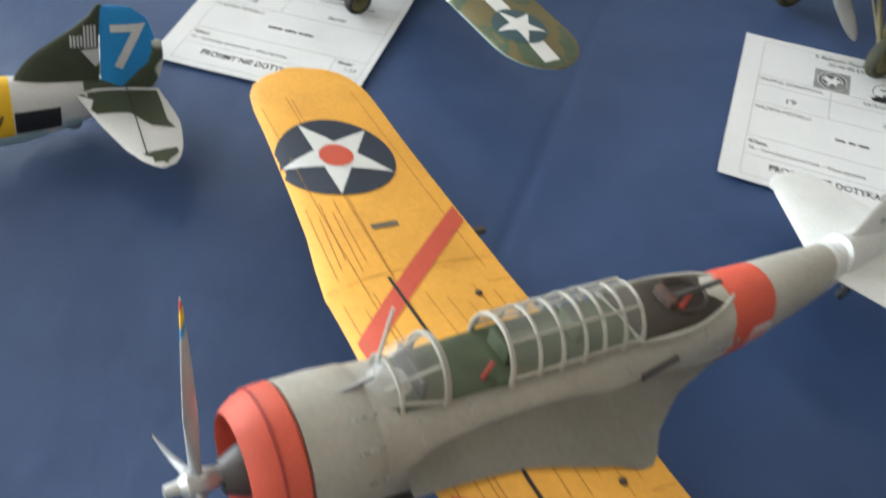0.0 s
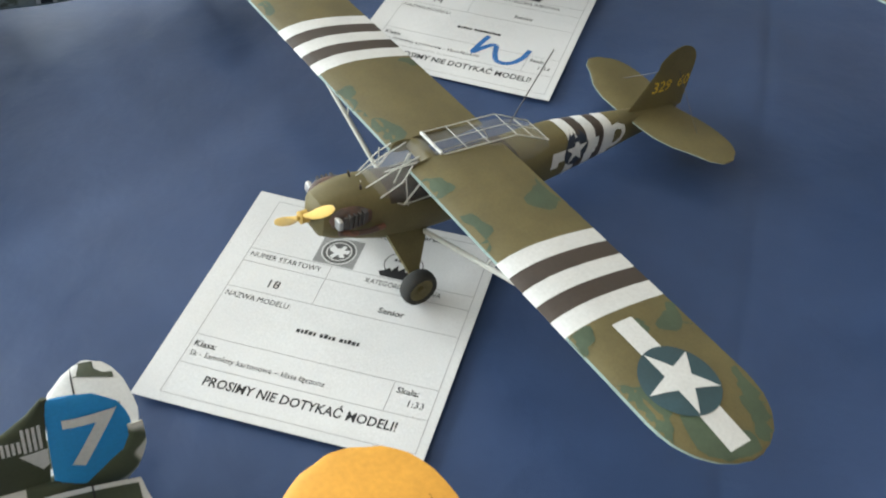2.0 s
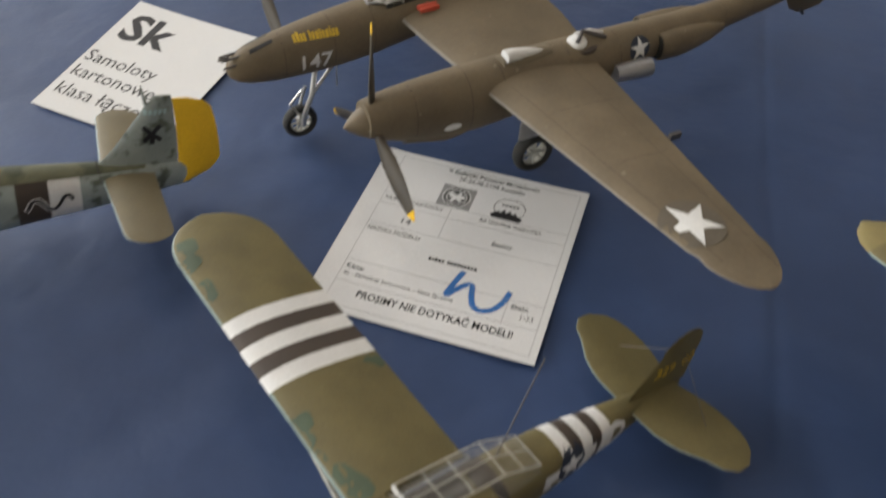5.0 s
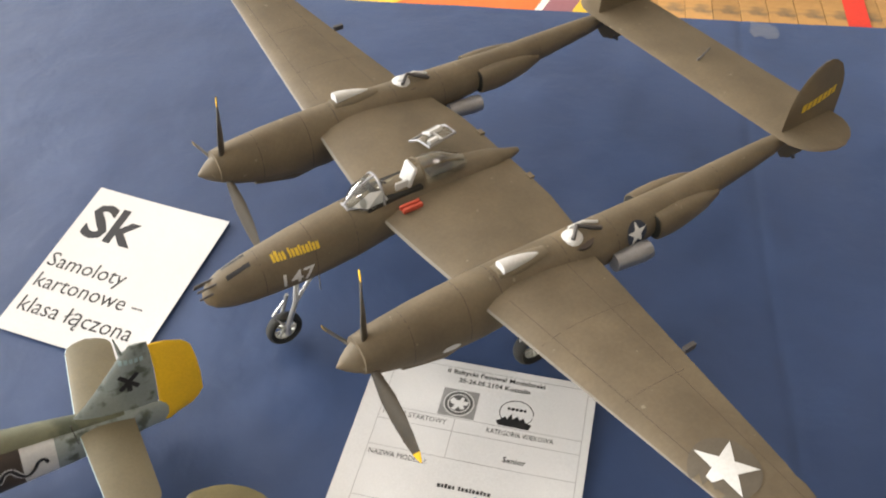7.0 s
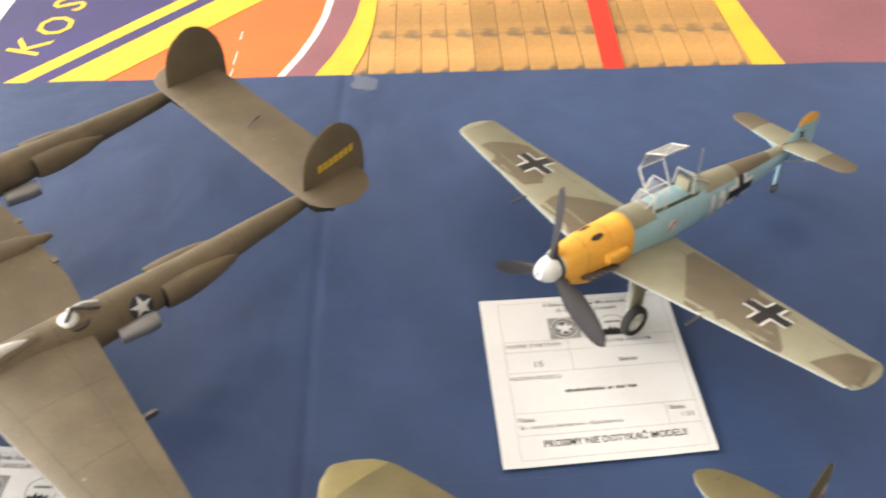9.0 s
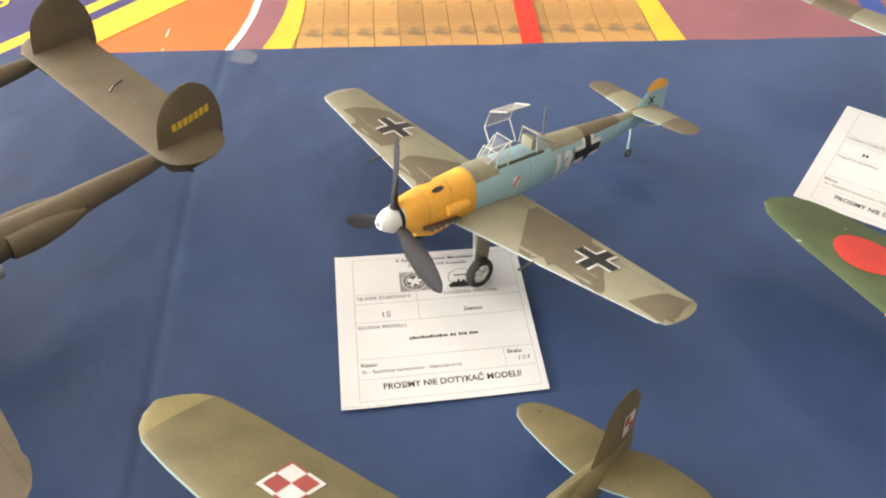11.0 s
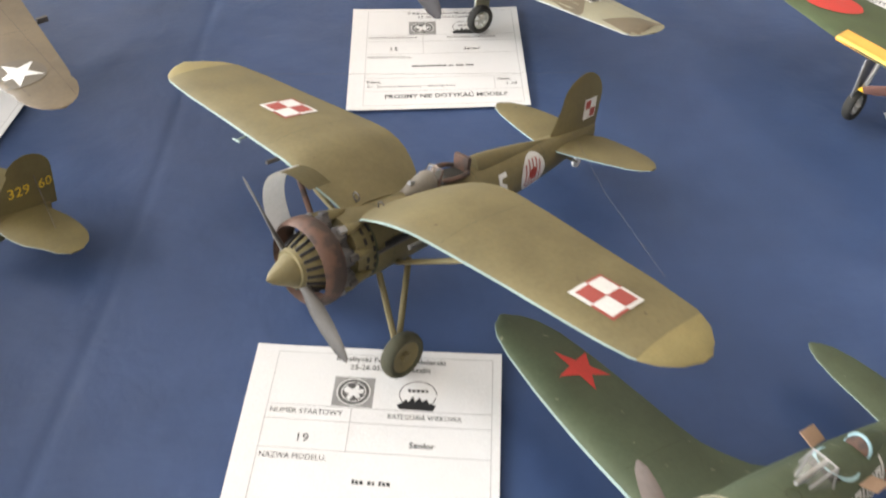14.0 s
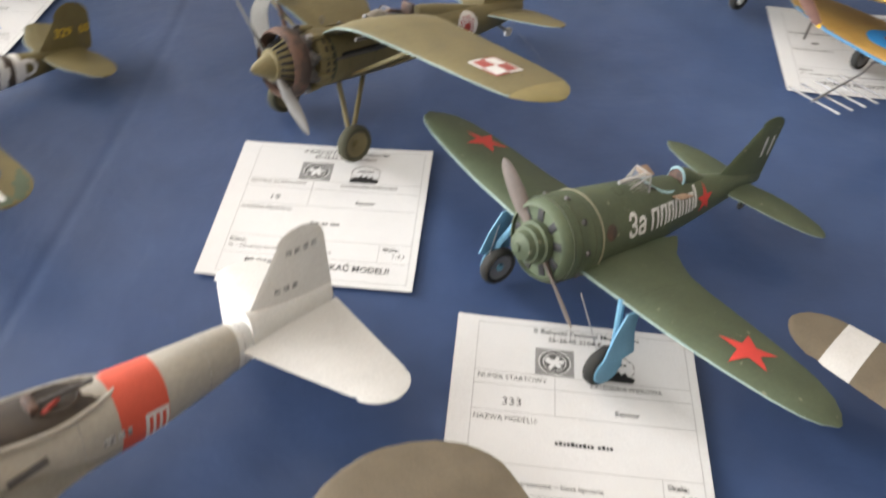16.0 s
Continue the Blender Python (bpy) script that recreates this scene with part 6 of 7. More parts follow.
for ob, sd in zip(wings, (1, -1)):
    mark("red_star", flat([star(13.6, 0)]), ob, (12 if sd > 0 else 4, sd * 97, 0), **TOP, material=RED2, lift=0.3)
    panel_lines(ob, [(-10, 50, -4, 128), (28, 48, -24, 48)], GREEN_DARK, sd, 0.3)
    y = 47 if sd > 0 else -33
    low = axle(i16, 37, y, 10.5) - 10.5
    bm = bmesh.new()
    outline = [(31, -9), (38, -9), (43, -20), (46, -33), (37, -36), (26, -33), (30, -20)]
    faces = [[bm.verts.new((x * MM, (y + sd * (4.4 + t + 0.06 * (-9 - z))) * MM, z * MM)) for x, z in outline] for t in (0, 0.9)]
    bm.faces.new(faces[0])
    bm.faces.new(faces[1][::-1])
    for k in range(len(outline)):
        bm.faces.new((faces[0][k], faces[0][k - 1], faces[1][k - 1], faces[1][k]))
    bmesh.ops.recalc_face_normals(bm, faces=bm.faces)
    part("gear_door", bm, BLUE_LEG, i16, smooth=False)
    part("landing_gear_leg", rod([(33, y - sd * 4, -8), (37, y + sd * 2.5, -26), (37, y + sd * 3.5, low + 10.5)], 1.8, 8), BLUE_LEG, i16)
    wheel(i16, (37, y, low + 10.5), 10.5, 6.5, RUBBER, METAL_DULL, hub=BLUE_LEG)
    part("wheel_cover", turned([(0, 8.6), (0.9, 8.2), (1.4, 5), (1.5, 0.3)], (0, sd, 0), (37, y + sd * 3.6, low + 11.5), 20), BLUE_LEG, i16)
    part("retraction_wire", rod([(46, sd * 30, -10), (45, y, -30)], 0.3, 5), METAL_DULL, i16)
surface_pair(i16, "tailplane", [(2, -82, -108, 2, 3.4), (17, -86, -113, 1.5, 3), (35, -91, -114, 0.8, 2.6), (47, -96, -112.5, 0.2, 2), (53, -100, -109, 0, 1.4), (55.5, -103, -105.5, 0, 0.8)], [GREEN, EDGE_BLUE])
fin = part("tail_fin", foil(fin_rows(6, -73, -119, 42, -107, -123, 3.4, 6), upright=True), [GREEN, BLUE_LIGHT], i16)
mark("tail_number", letters("11", 16, squeeze=0.85, bold=0.03), fin, (-112.5, 0, 24), **PORT, material=WHITE, lift=0.3)
mark("slogan", letters("За", 16, bold=0.02, squeeze=0.75), fus, (2, 0, 3), u=(-1, 0, 0), v=(0, -0.3, 1), away=(0, -1, -0.3), material=WHITE, lift=0.35, step=3)
for x, w in ((-17, 6), (-9.5, 5.2), (-3, 4.8), (3, 5), (9.2, 4.8), (15.2, 4.8)):
    mark("slogan_bar", flat([rect(x, -5.4 + 0.03 * x, x + 1.6, 5.2), rect(x + 1.6, 3.4, x + w, 5.0), rect(x + w - 1.5, -5.4 + 0.03 * x, x + w, 3.4)]), fus, (-26, 0, 4.5), u=(-1, 0, 0.04), v=(0, -0.3, 1), away=(0, -1, -0.3), material=WHITE, lift=0.35, step=3)
mark("slogan_bar", flat([rect(-0.9, -5.6, 0.9, 6)]), fus, (-48, 0, 7), u=(-1, 0, 0.0), v=(0, -0.3, 1), away=(0, -1, -0.3), material=WHITE, lift=0.35, step=3)
mark("red_star", flat([star(7.5)]), fus, (-57, 0, 7), **PORT, material=RED2, lift=0.35, step=3)
mark("exhaust_patch", flat([disc(3.6, 20)]), fus, (21, 0, 9), **PORT, material=EXHAUST, lift=0.3, step=3)
mark("hatch_ring", flat([[*disc(3.2, 20)[k : k + 2], *disc(2.6, 20)[k : k + 2][::-1]] for k in range(19)]), fus, (6, 2, 0), **TOP, material=GREEN_DARK, lift=0.25, step=3)
part("cockpit_rim", rod([(-27 + 10 * math.cos(radians(a)), 7.5 * math.sin(radians(a)), 16.6 + 2.2 * math.cos(radians(a)) * 0.7 - 1.4 * math.sin(radians(a)) ** 2) for a in range(0, 361, 20)], 1.2, 8), BLUE_LIGHT, i16)
# near-black pad painted as the shade in the cockpit
part("cockpit_well", loft([(-30, 15.8, 4, 1), (-22, 17, 6.5, 1.2), (-14, 18.4, 5.5, 1)], 16), DARK, i16)
part("headrest", loft([(-62, 13, 2.5, 2), (-50, 15.5, 4.6, 5.5), (-41, 17, 4.8, 5.8)], 16), GREEN, i16)
part("headrest_pad", turned([(0, 5.0), (1.2, 4.6), (1.8, 0.3)], (1, 0, 0.12), (-41, 0, 17.5), 18), EXHAUST, i16)
part("headrest_rim", rod([(-40.6, 4.8 * math.cos(radians(a)), 17.5 + 5.6 * math.sin(radians(a))) for a in range(0, 361, 20)], 0.7, 6), BLUE_LIGHT, i16)
part("windscreen", loft([(-2, 19, 4, 2), (-12, 18.5, 7, 9.5)], 8, 3, arc=(0, 180), close=(False, False), per=1), HAZE_LIGHT, i16)
part("windscreen_frame", rod([(-12, -7, 18), (-12, -5, 27), (-12, 5, 27), (-12, 7, 18)], 0.42, 6), METAL_DULL, i16)
part("windscreen_frame", rod([(-2, -3, 20), (-12, -5, 27)], 0.42, 6), METAL_DULL, i16)
part("windscreen_frame", rod([(-2, 3, 20), (-12, 5, 27)], 0.42, 6), METAL_DULL, i16)
part("gun_sight", rod([(-14, 0, 24), (4, 0, 23)], 1.0, 8), METAL, i16)
for sd in (1, -1):
    bm = box((-36, -0.4, 0), (-27, 0.4, 7), bevel=0.2)
    bm.transform(Matrix.Translation((0, sd * 0.010, 0.0145)) @ Matrix.Rotation(-sd * radians(70), 4, "X"))
    part("cockpit_flap", bm, FLAP_TAN, i16, "open side flap of light brown card")
part("tail_skid", rod([(-104, 0, -2), (-112, 0, axle(i16, -112, 0, 2.6))], 1.1, 6), GREEN, i16)
wheel(i16, (-112, 0, axle(i16, -112, 0, 2.6)), 2.6, 2)

# yellow-winged torpedo aircraft
tb = aircraft("yellow_winged_model_aircraft", 0.1298, 0.2847, 0.0534, 212.23, 11.60, 5.75, "grey paper model aircraft with yellow wings and red bands", 0.970)
fus = part("fuselage", loft([(-188, 10, 1.2, 6), (-165, 8, 5, 9), (-130, 4, 10.5, 13.5), (-95, 0.5, 14.5, 17), (-50, -2.5, 17, 19.5), (0, -3.5, 18.5, 20.5), (40, -3, 19.5, 21), (64, -2, 21, 22.5)], 26, 2.3, [(-108, -86, 1), (-200, -143, 2)]), [SKY_GREY, RED, WHITE_CARD], tb)
seams(fus, (48, 30, 0, -34, -70, -128, -146), INK_GREY)
part("cowling", turned([(84, 22.4), (85, 23.6), (90, 23.4), (95, 21.8), (99, 19.2), (100, 18.0), (97, 17.6), (85, 18.5)], (1, 0, 0), (0, 0, -1.5), 34), RED, tb)
part("cowling_rear", turned([(60, 21.0), (62, 22.6), (72, 23.3), (83.6, 23.4), (84, 21)], (1, 0, 0), (0, 0, -1.5), 34), SKY_GREY, tb)
part("cowling_joint", turned([(91.4, 22.8), (91.4, 23.4), (92.2, 23.3), (92.2, 22.6)], (1, 0, 0), (0, 0, -1.5), 34), RED_DULL, tb)
for k in range(7):
    a = radians(-60 + 25 * k)
    part("cowl_flap_joint", rod([(61, 22.9 * math.cos(a), -1.5 + 22.9 * math.sin(a)), (70, 23.2 * math.cos(a), -1.5 + 23.2 * math.sin(a))], 0.35, 5), INK_GREY, tb)
part("engine_core", turned([(70, 17.5), (84, 15), (88, 9), (98, 8), (104, 5)], (1, 0, 0), (0, 0, -1.5), 24), GUN, tb)
for k in range(9):
    a = radians(40 * k)
    part("engine_cylinder", turned([(7, 3.2), (9, 3.8), (11, 3.2), (13, 3.8), (15, 3.2), (16.5, 3.6)], (0, math.cos(a), math.sin(a)), (84, 0, -1.5), 10), METAL_DULL, tb)
propeller(tb, (111, 0, 0), 3, -9, 64, 9.5, [PALE_METAL, RED2, YELLOW_BAND, BLUE_7], root=4, bands=[(61.5, 64, 1), (57, 61.5, 2), (54, 57, 3)], boss=[(-8, 2.5), (-4, 3.5), (0, 4.6), (3, 4.4), (5, 2.4), (9, 2.0), (9.6, 0.3)], spin_mat=METAL)
wr = [(16, 46, -33, -8, 11), (34, 44, -32, -9, 10), (62, 43, -32, -9.4, 9), (66, 43, -32, -9.2, 9), (98, 37, -31, -7.6, 7.5), (148, 31.5, -29.5, -4.4, 6), (182, 28.5, -29.5, -2.4, 4.8), (195, 26, -27.5, -2, 4), (204, 21, -23, -1.8, 3), (210, 13, -16, -1.6, 2), (213.5, 3, -6, -1.5, 1)]
wings = surface_pair(tb, "wing", wr, [YELLOW, YELLOW])
for ob, sd in zip(wings, (1, -1)):
    mark("roundel_disc", flat([disc(26.5, 48)]), ob, (7, sd * 139, 0), **TOP, material=NAVY, lift=0.25, step=6)
    mark("roundel_star", flat([star(25.9, 0)]), ob, (7, sd * 139, 0), **TOP, material=WHITE, lift=0.4, step=6)
    mark("roundel_centre", flat([disc(7.6)]), ob, (7, sd * 139, 0), **TOP, material=RED, lift=0.55, step=6)
    mark("red_stripe", flat([[(50, sd * 22), (50, sd * 32.5), (-40, sd * 107), (-40, sd * 97)]]), ob, (0, 0, 0), **TOP, material=RED, lift=0.22, step=6)
    mark("wing_slot", flat([rect(-6, -1.6, 6, 1.6)]), ob, (6, sd * 92, 0), **TOP, material=BROWN_GREEN, lift=0.25, step=6)
    segs = [(18, 20, 12, 186), (16, 64, 10, 184), (-24, 60, -21, 186), (42, 66, -32, 66), (30, 24, 25, 182)]
    segs += [(36 - 3.4 * k, 70 + 4 * (k % 3), 32 - 3.0 * k, 112 - 7 * (k % 2)) for k in range(5)]
    segs += [(8 - 7 * k, 24 + 3 * (k % 2), 8.5 - 7 * k, 52 - 5 * (k % 3)) for k in range(6)] + [(40 - 6 * k, 24, 39 - 6 * k, 58 - 6 * (k % 2)) for k in range(3)]
    segs += [(-31, 40, -26, 40), (-31, 52, -20, 52), (-12, 60, -6, 64)]
    panel_lines(ob, segs, PANEL, sd, 0.3)
    mark("fold_joint", flat([rect(-0.7, -21, 0.7, 21)]), ob, (18, sd * 43, 0), **TOP, material=BLACK, lift=0.25, step=6)
    part("wing_hinge", turned([(0, 1.6), (1.2, 1.4), (1.8, 0.3)], (0, 0, 1), (-12, sd * 46, -6.2), 12), BROWN_DARK, tb)
    part("hinge_bracket", box((-38.5, sd * 84 - 1.5, -12), (-33, sd * 84 + 1.5, -9.5), bevel=0.3), BROWN_DARK, tb)
    part("landing_gear_leg", rod([(30, sd * 40, -12), (30, sd * 42, axle(tb, 30, sd * 44, 10))], 2.0, 8), SKY_GREY, tb)
    wheel(tb, (30, sd * 44, axle(tb, 30, sd * 44, 10)), 10, 6)
    part("exhaust_pipe", rod([(66, sd * 18, -12), (50, sd * 21, -14)], 2.2, 10), GUN, tb)
strows = wing_rows((1, -142, -198), (73, -168, -190), 7, 5, 4, 2.2, round_=14)
part("tailplane", foil(strows, (), 1), [WHITE_CARD, WHITE_CARD], tb)
part("tailplane", foil([(y * 0.78, *r) for y, *r in strows], (), -1), [WHITE_CARD, WHITE_CARD], tb)
fin = part("tail_fin", foil(fin_rows(8, -147, -197, 55, -170, -189, 4, 9), upright=True), [WHITE_CARD, WHITE_CARD], tb)
mark("tail_bars", bars([3] * 4, 3, 1.4), fin, (-178, 0, 44), **PORT, material=INK_GREY, lift=0.3)
mark("tail_bars", bars([3, 3, 3], 3, 1.4), fin, (-170, 0, 26), **PORT, material=INK_GREY, lift=0.3)
part("fin_fairing", loft([(-195, 10, 2, 7), (-172, 10, 5.5, 9), (-150, 9, 8.4, 12)], 18, 2.3), WHITE_CARD, tb)
mark("number_box", flat([rect(-5.5, -7, 5.5, 7)]), fus, (-102, 0, -3), **PORT, material=WHITE, lift=0.3, step=3)
mark("number_bars", bars([1.8, 1.8, 1.8], 10, 1.3), fus, (-102, 0, -3), **PORT, material=RED, lift=0.45, step=3)
mark("insignia_bars", bars([5, 3, 2], 4, 1.2), fus, (-84, 0, 0), **PORT, material=INK_GREY, lift=0.3, step=3)
# the tail droops less than the nose line would give
for ob in [o for c in tb.children for o in (c, *c.children)]:
    for q in ob.data.vertices:
        k = max(0.0, (-q.co.x - 0.112) / 0.075)
        q.co.x -= 0.0055 * k
        q.co.z += 0.0040 * k
UPPER = {o.name for o in tb.children}
# long glazed canopy, open over the pilot and behind
part("cockpit_well", loft([(-48, 20.4, 11.5, 1.4), (-20, 21.4, 12, 1.6), (10, 21.6, 12.5, 1.4), (54, 22.4, 11, 1.4)], 18), COCKPIT, tb)
rear = [(-91, 19.4, 2, 1.2), (-84, 19.8, 8.4, 2.0), (-70, 20.4, 11.6, 2.6), (-56, 20.8, 12.6, 2.6), (-38, 21.2, 12.8, 2.4)]
# dark brown pad on the fuselage stands in for the shaded opening
part("rear_cockpit", loft(rear, 18), LINING, tb)
rim = [(-92, 0, 21.0), (-88, 5.6, 21.0), (-80, 9.6, 21.0), (-66, 13.0, 20.2), (-54, 13.8, 20.4), (-38, 13.6, 21.6)]
rim = smooth_rows(rim, 3)
part("cockpit_collar", rod(rim + [(x, -y, z) for x, y, z in rim[::-1]], 1.0, 6), SKY_GREY, tb)
cz = [(60, 22, 5, 3), (53, 21.5, 11, 10), (46, 21, 12.5, 14.5), (38, 21, 12.5, 15.5)]
part("windscreen", loft(cz, 16, 2.2, arc=(0, 180), close=(False, False)), HAZE_LIGHT, tb)
part("canopy_glazing", loft([(15, 21, 12.8, 15.6), (-14, 21, 13, 15.8), (-38, 20.2, 12.8, 15.3)], 16, 2.4, arc=(0, 180), close=(False, False)), HAZE_LIGHT, tb)
canopy_hoops(tb, "canopy_frame", (53, 38, 15, 5, -4, -13, -21, -30, -38), (21.5, 21, 21, 21, 21, 21, 20.6, 20.4, 20), (11, 12.6, 12.9, 13, 13, 13.1, 13, 12.9, 12.8), (10, 15.6, 15.7, 15.8, 15.8, 15.8, 15.6, 15.4, 15.3), 0.75, SKY_GREY)
canopy_hoops(tb, "canopy_frame", (39, 15.6), (21, 21), (12.8, 13.1), (15.8, 15.9), 0.9, SKY_GREY)
for y, z in ((12.8, 23.5), (-12.8, 23.5), (7, 34.2), (-7, 34.2)):
    part("canopy_rail", rod([(15, y, z + 0.4), (-38, y, z - 0.3)], 0.6, 6), SKY_GREY, tb)
    part("canopy_rail", rod([(56, y * 0.6, 24 + (z - 25) * 0.3), (38, y, z)], 0.65, 6), SKY_GREY, tb)
for x in (18, -10):
    part("crew_seat", box((x - 7, -6, 14), (x - 4, 6, 29), bevel=1.2), COCKPIT, tb)
part("instrument_panel", box((44, -9, 20), (46, 9, 30), bevel=0.6), GUN, tb)
part("red_lever", rod([(24, 8, 22), (20, 7, 28)], 0.8, 6), RED_DULL, tb)
part("gun_ring", rod([(-66 + 10 * math.cos(radians(a)), 8.5 * math.sin(radians(a)), 23.6) for a in range(0, 361, 24)], 0.6, 6), BROWN_DARK, tb)
part("rear_gun", rod([(-58, 1, 25), (-82, 2, 27)], 1.1, 8), GUN, tb)
part("rear_seat", box((-60, -5, 17), (-56, 5, 27), bevel=1.0), EXHAUST, tb)
part("red_strap", rod([(-60, 6, 24), (-68, 2, 24.5)], 1.0, 6), RED_DULL, tb)
part("gun_sight", rod([(72, 0, 25), (58, 0, 29)], 0.8, 8), METAL_DULL, tb)
for o in list(tb.children):
    if o.name not in UPPER:
        o.matrix_basis = Matrix.Translation((0, 0, -0.0052))
# wing root fillets
for sd in (1, -1):
    bm = bmesh.new()
    rows = []
    for x, yo, zo, yi in smooth_rows([(54, 27, -3.5, 18.6), (17, 32, -1.4, 18.4), (-13, 41, -4.4, 17.8), (-27, 44, -7.8, 17.4), (-39, 33, -8.0, 17), (-57, 22, -8.4, 16), (-88, 13.5, -8, 13)], 3):
        rows.append([bm.verts.new((x * MM, sd * (yi + (yo - yi) * f * (1 if sd > 0 else 0.3)) * MM, (zo + 9 * (1 - f) ** 2.2) * MM)) for f in (0, 0.15, 0.3, 0.5, 0.75, 1.0)])
    for a, b in zip(rows, rows[1:]):
        for k in range(5):
            bm.faces.new((a[k], a[k + 1], b[k + 1], b[k]) if sd > 0 else (a[k], b[k], b[k + 1], a[k + 1]))
    bmesh.ops.solidify(bm, geom=bm.faces[:], thickness=0.6 * MM)
    part("wing_fillet", bm, SKY_GREY, tb)
part("aerial_mast", rod([(56, -4, 17), (50, -8, 42)], 0.6, 6), FRAME_MAT, tb)
part("side_step", rod([(-40, 17, 2), (-56, 16, 5)], 1.6, 8), GUN, tb)
wheel(tb, (-176, 0, axle(tb, -176, 0, 3.6)), 3.6, 2.6)
part("tailwheel_strut", rod([(-168, 0, 2), (-176, 0, axle(tb, -176, 0, 3.6))], 1.1, 6), METAL_DULL, tb)


def wingtip_gear(plane, mat):
    for sd in (1, -1):
        part("landing_gear_leg", rod([(24, sd * 34, -8), (28, sd * 38, axle(plane, 28, sd * 39, 10))], 1.5, 8), mat, plane)
    return plane


# mottled fighter with a yellow rudder
fw = aircraft("mottled_model_aircraft", -0.2395, 0.7145, 0.0387, 204.24, 10.10, 2.42, "mottled grey-green paper fighter model with a yellow rudder", 0.997)
rows = [(-172, 8, 1.5, 6.5), (-150, 7, 5, 9.5), (-125, 5.5, 8.5, 12), (-95, 4, 11.5, 14.5), (-60, 2, 14, 17.5), (-25, 1, 16, 18.5), (20, 1, 18, 20), (60, 0, 19.5, 20.5), (84, 0, 18.5, 18.5)]
fus = part("fuselage", loft(rows, 24, 2.2, [(-104, -89.5, 1), (-118.5, -104, 2)]), [MOTTLE, BROWN_DARK, WHITE], fw)
part("upper_decking", loft([(r[0], r[1] + 0.4, r[2] + 0.1, r[3] + 0.1) for r in rows[1:6]], 14, 2.2, arc=(52, 128)), [MOTTLE_TOP], fw)
blk, wht = bar_cross(12.5, 3.1, 2.4)
mark("beam_cross", flat(blk), fus, (-61, 0, 1.5), **PORT, material=BLACK, lift=0.45, step=3)
mark("beam_cross_edge", flat(wht), fus, (-61, 0, 1.5), **PORT, material=WHITE, lift=0.35, step=3)
sn = smooth_rows([(-10.5, -2), (-8, 2.2), (-4.5, 2.6), (-1.5, -1.6), (1.5, -3.4), (4.5, -0.6), (6.6, 3), (9.4, 3.4), (10.6, 0.8)], 4)
sn2 = smooth_rows([(-10.8, -2.4), (-8, 2.2), (-4.5, 2.6), (-1.5, -1.6), (1.5, -3.4), (4.5, -0.6), (6.6, 3), (9.4, 3.4), (10.8, 0.4)], 4)
mark("wave_badge", flat(stroke(sn2, 2.9)), fus, (-104, 0, 5), **PORT, material=WHITE, lift=0.35, step=3)
mark("wave_badge", flat(stroke(sn, 1.7)), fus, (-104, 0, 5), **PORT, material=BLACK, lift=0.5, step=3)
fin = part("tail_fin", foil([(10, -122, -166, 0, 4), (24, -134, -166, 0, 3.6), (38, -144, -165.5, 0, 3.2), (50, -152, -164.5, 0, 2.6), (54, -156, -164, 0, 1)], upright=True), [MOTTLE, MOTTLE], fw)
part("rudder", foil([(3, -167, -173, 0, 3), (8, -166.5, -182, 0, 3), (16, -166.5, -187.5, 0, 3), (36, -166, -185.5, 0, 2.6), (46, -165, -183, 0, 2), (50, -164.5, -179, 0, 1.4), (52, -164, -172, 0, 0.8)], upright=True), [YELLOW_BAND, YELLOW_BAND], fw)
mark("fin_mark", flat([turned_poly(rect(-6, -1.2, 6, 1.2), 45), turned_poly(rect(-6, -1.2, 6, 1.2), -45), turned_poly(rect(-1.2, -6, 1.2, -1.2), 0)]), fin, (-154, 0, 34), **PORT, material=BLACK, lift=0.35)
part("aerial_post", rod([(-152, 0, 50), (-150, 0, 60)], 1.2, 6, r2=0.3), MOTTLE, fw)
part("canopy_fairing", loft([(-30, 20, 9, 11), (-50, 18.5, 7.5, 8), (-70, 17.5, 6, 4.6), (-84, 17.5, 3.4, 2.2), (-90, 17.6, 0.6, 0.5)], 16), OLIVE_PLAIN, fw)
mark("fin_number", bars([1.6] * 5, 2.6, 0.7), fin, (-156, 0, 46), **PORT, material=BLUE_PALE, lift=0.35)
part("aerial_post", rod([(-128, 14, 16), (-126, 15, 30)], 0.25, 5), GUN, fw)
surface_pair(fw, "tailplane", wing_rows((4, -129, -154), (57.5, -133, -155), 12, 12, 3.4, 2.2, round_=8), [TAIL_BROWN, BLUE_PALE])
surface_pair(fw, "wing", wing_rows((14, 44, -32), (159, 30, -8), -12, -2, 9, 3.6, round_=14), [MOTTLE_TOP, BLUE_PALE])
wingtip_gear(fw, GREY_UNDER)
for sd in (1, -1):
    wheel(fw, (28, sd * 39, axle(fw, 28, sd * 39, 10)), 10, 6)
wheel(fw, (-140, 0, axle(fw, -140, 0, 4.5)), 4.5, 3)
propeller(fw, (88, 0, 0), 3, 30, 46, 11, [GUN, GUN], spinner=[(-2, 9), (6, 7.6), (12, 3), (13, 0.3)], spin_mat=BLACK)

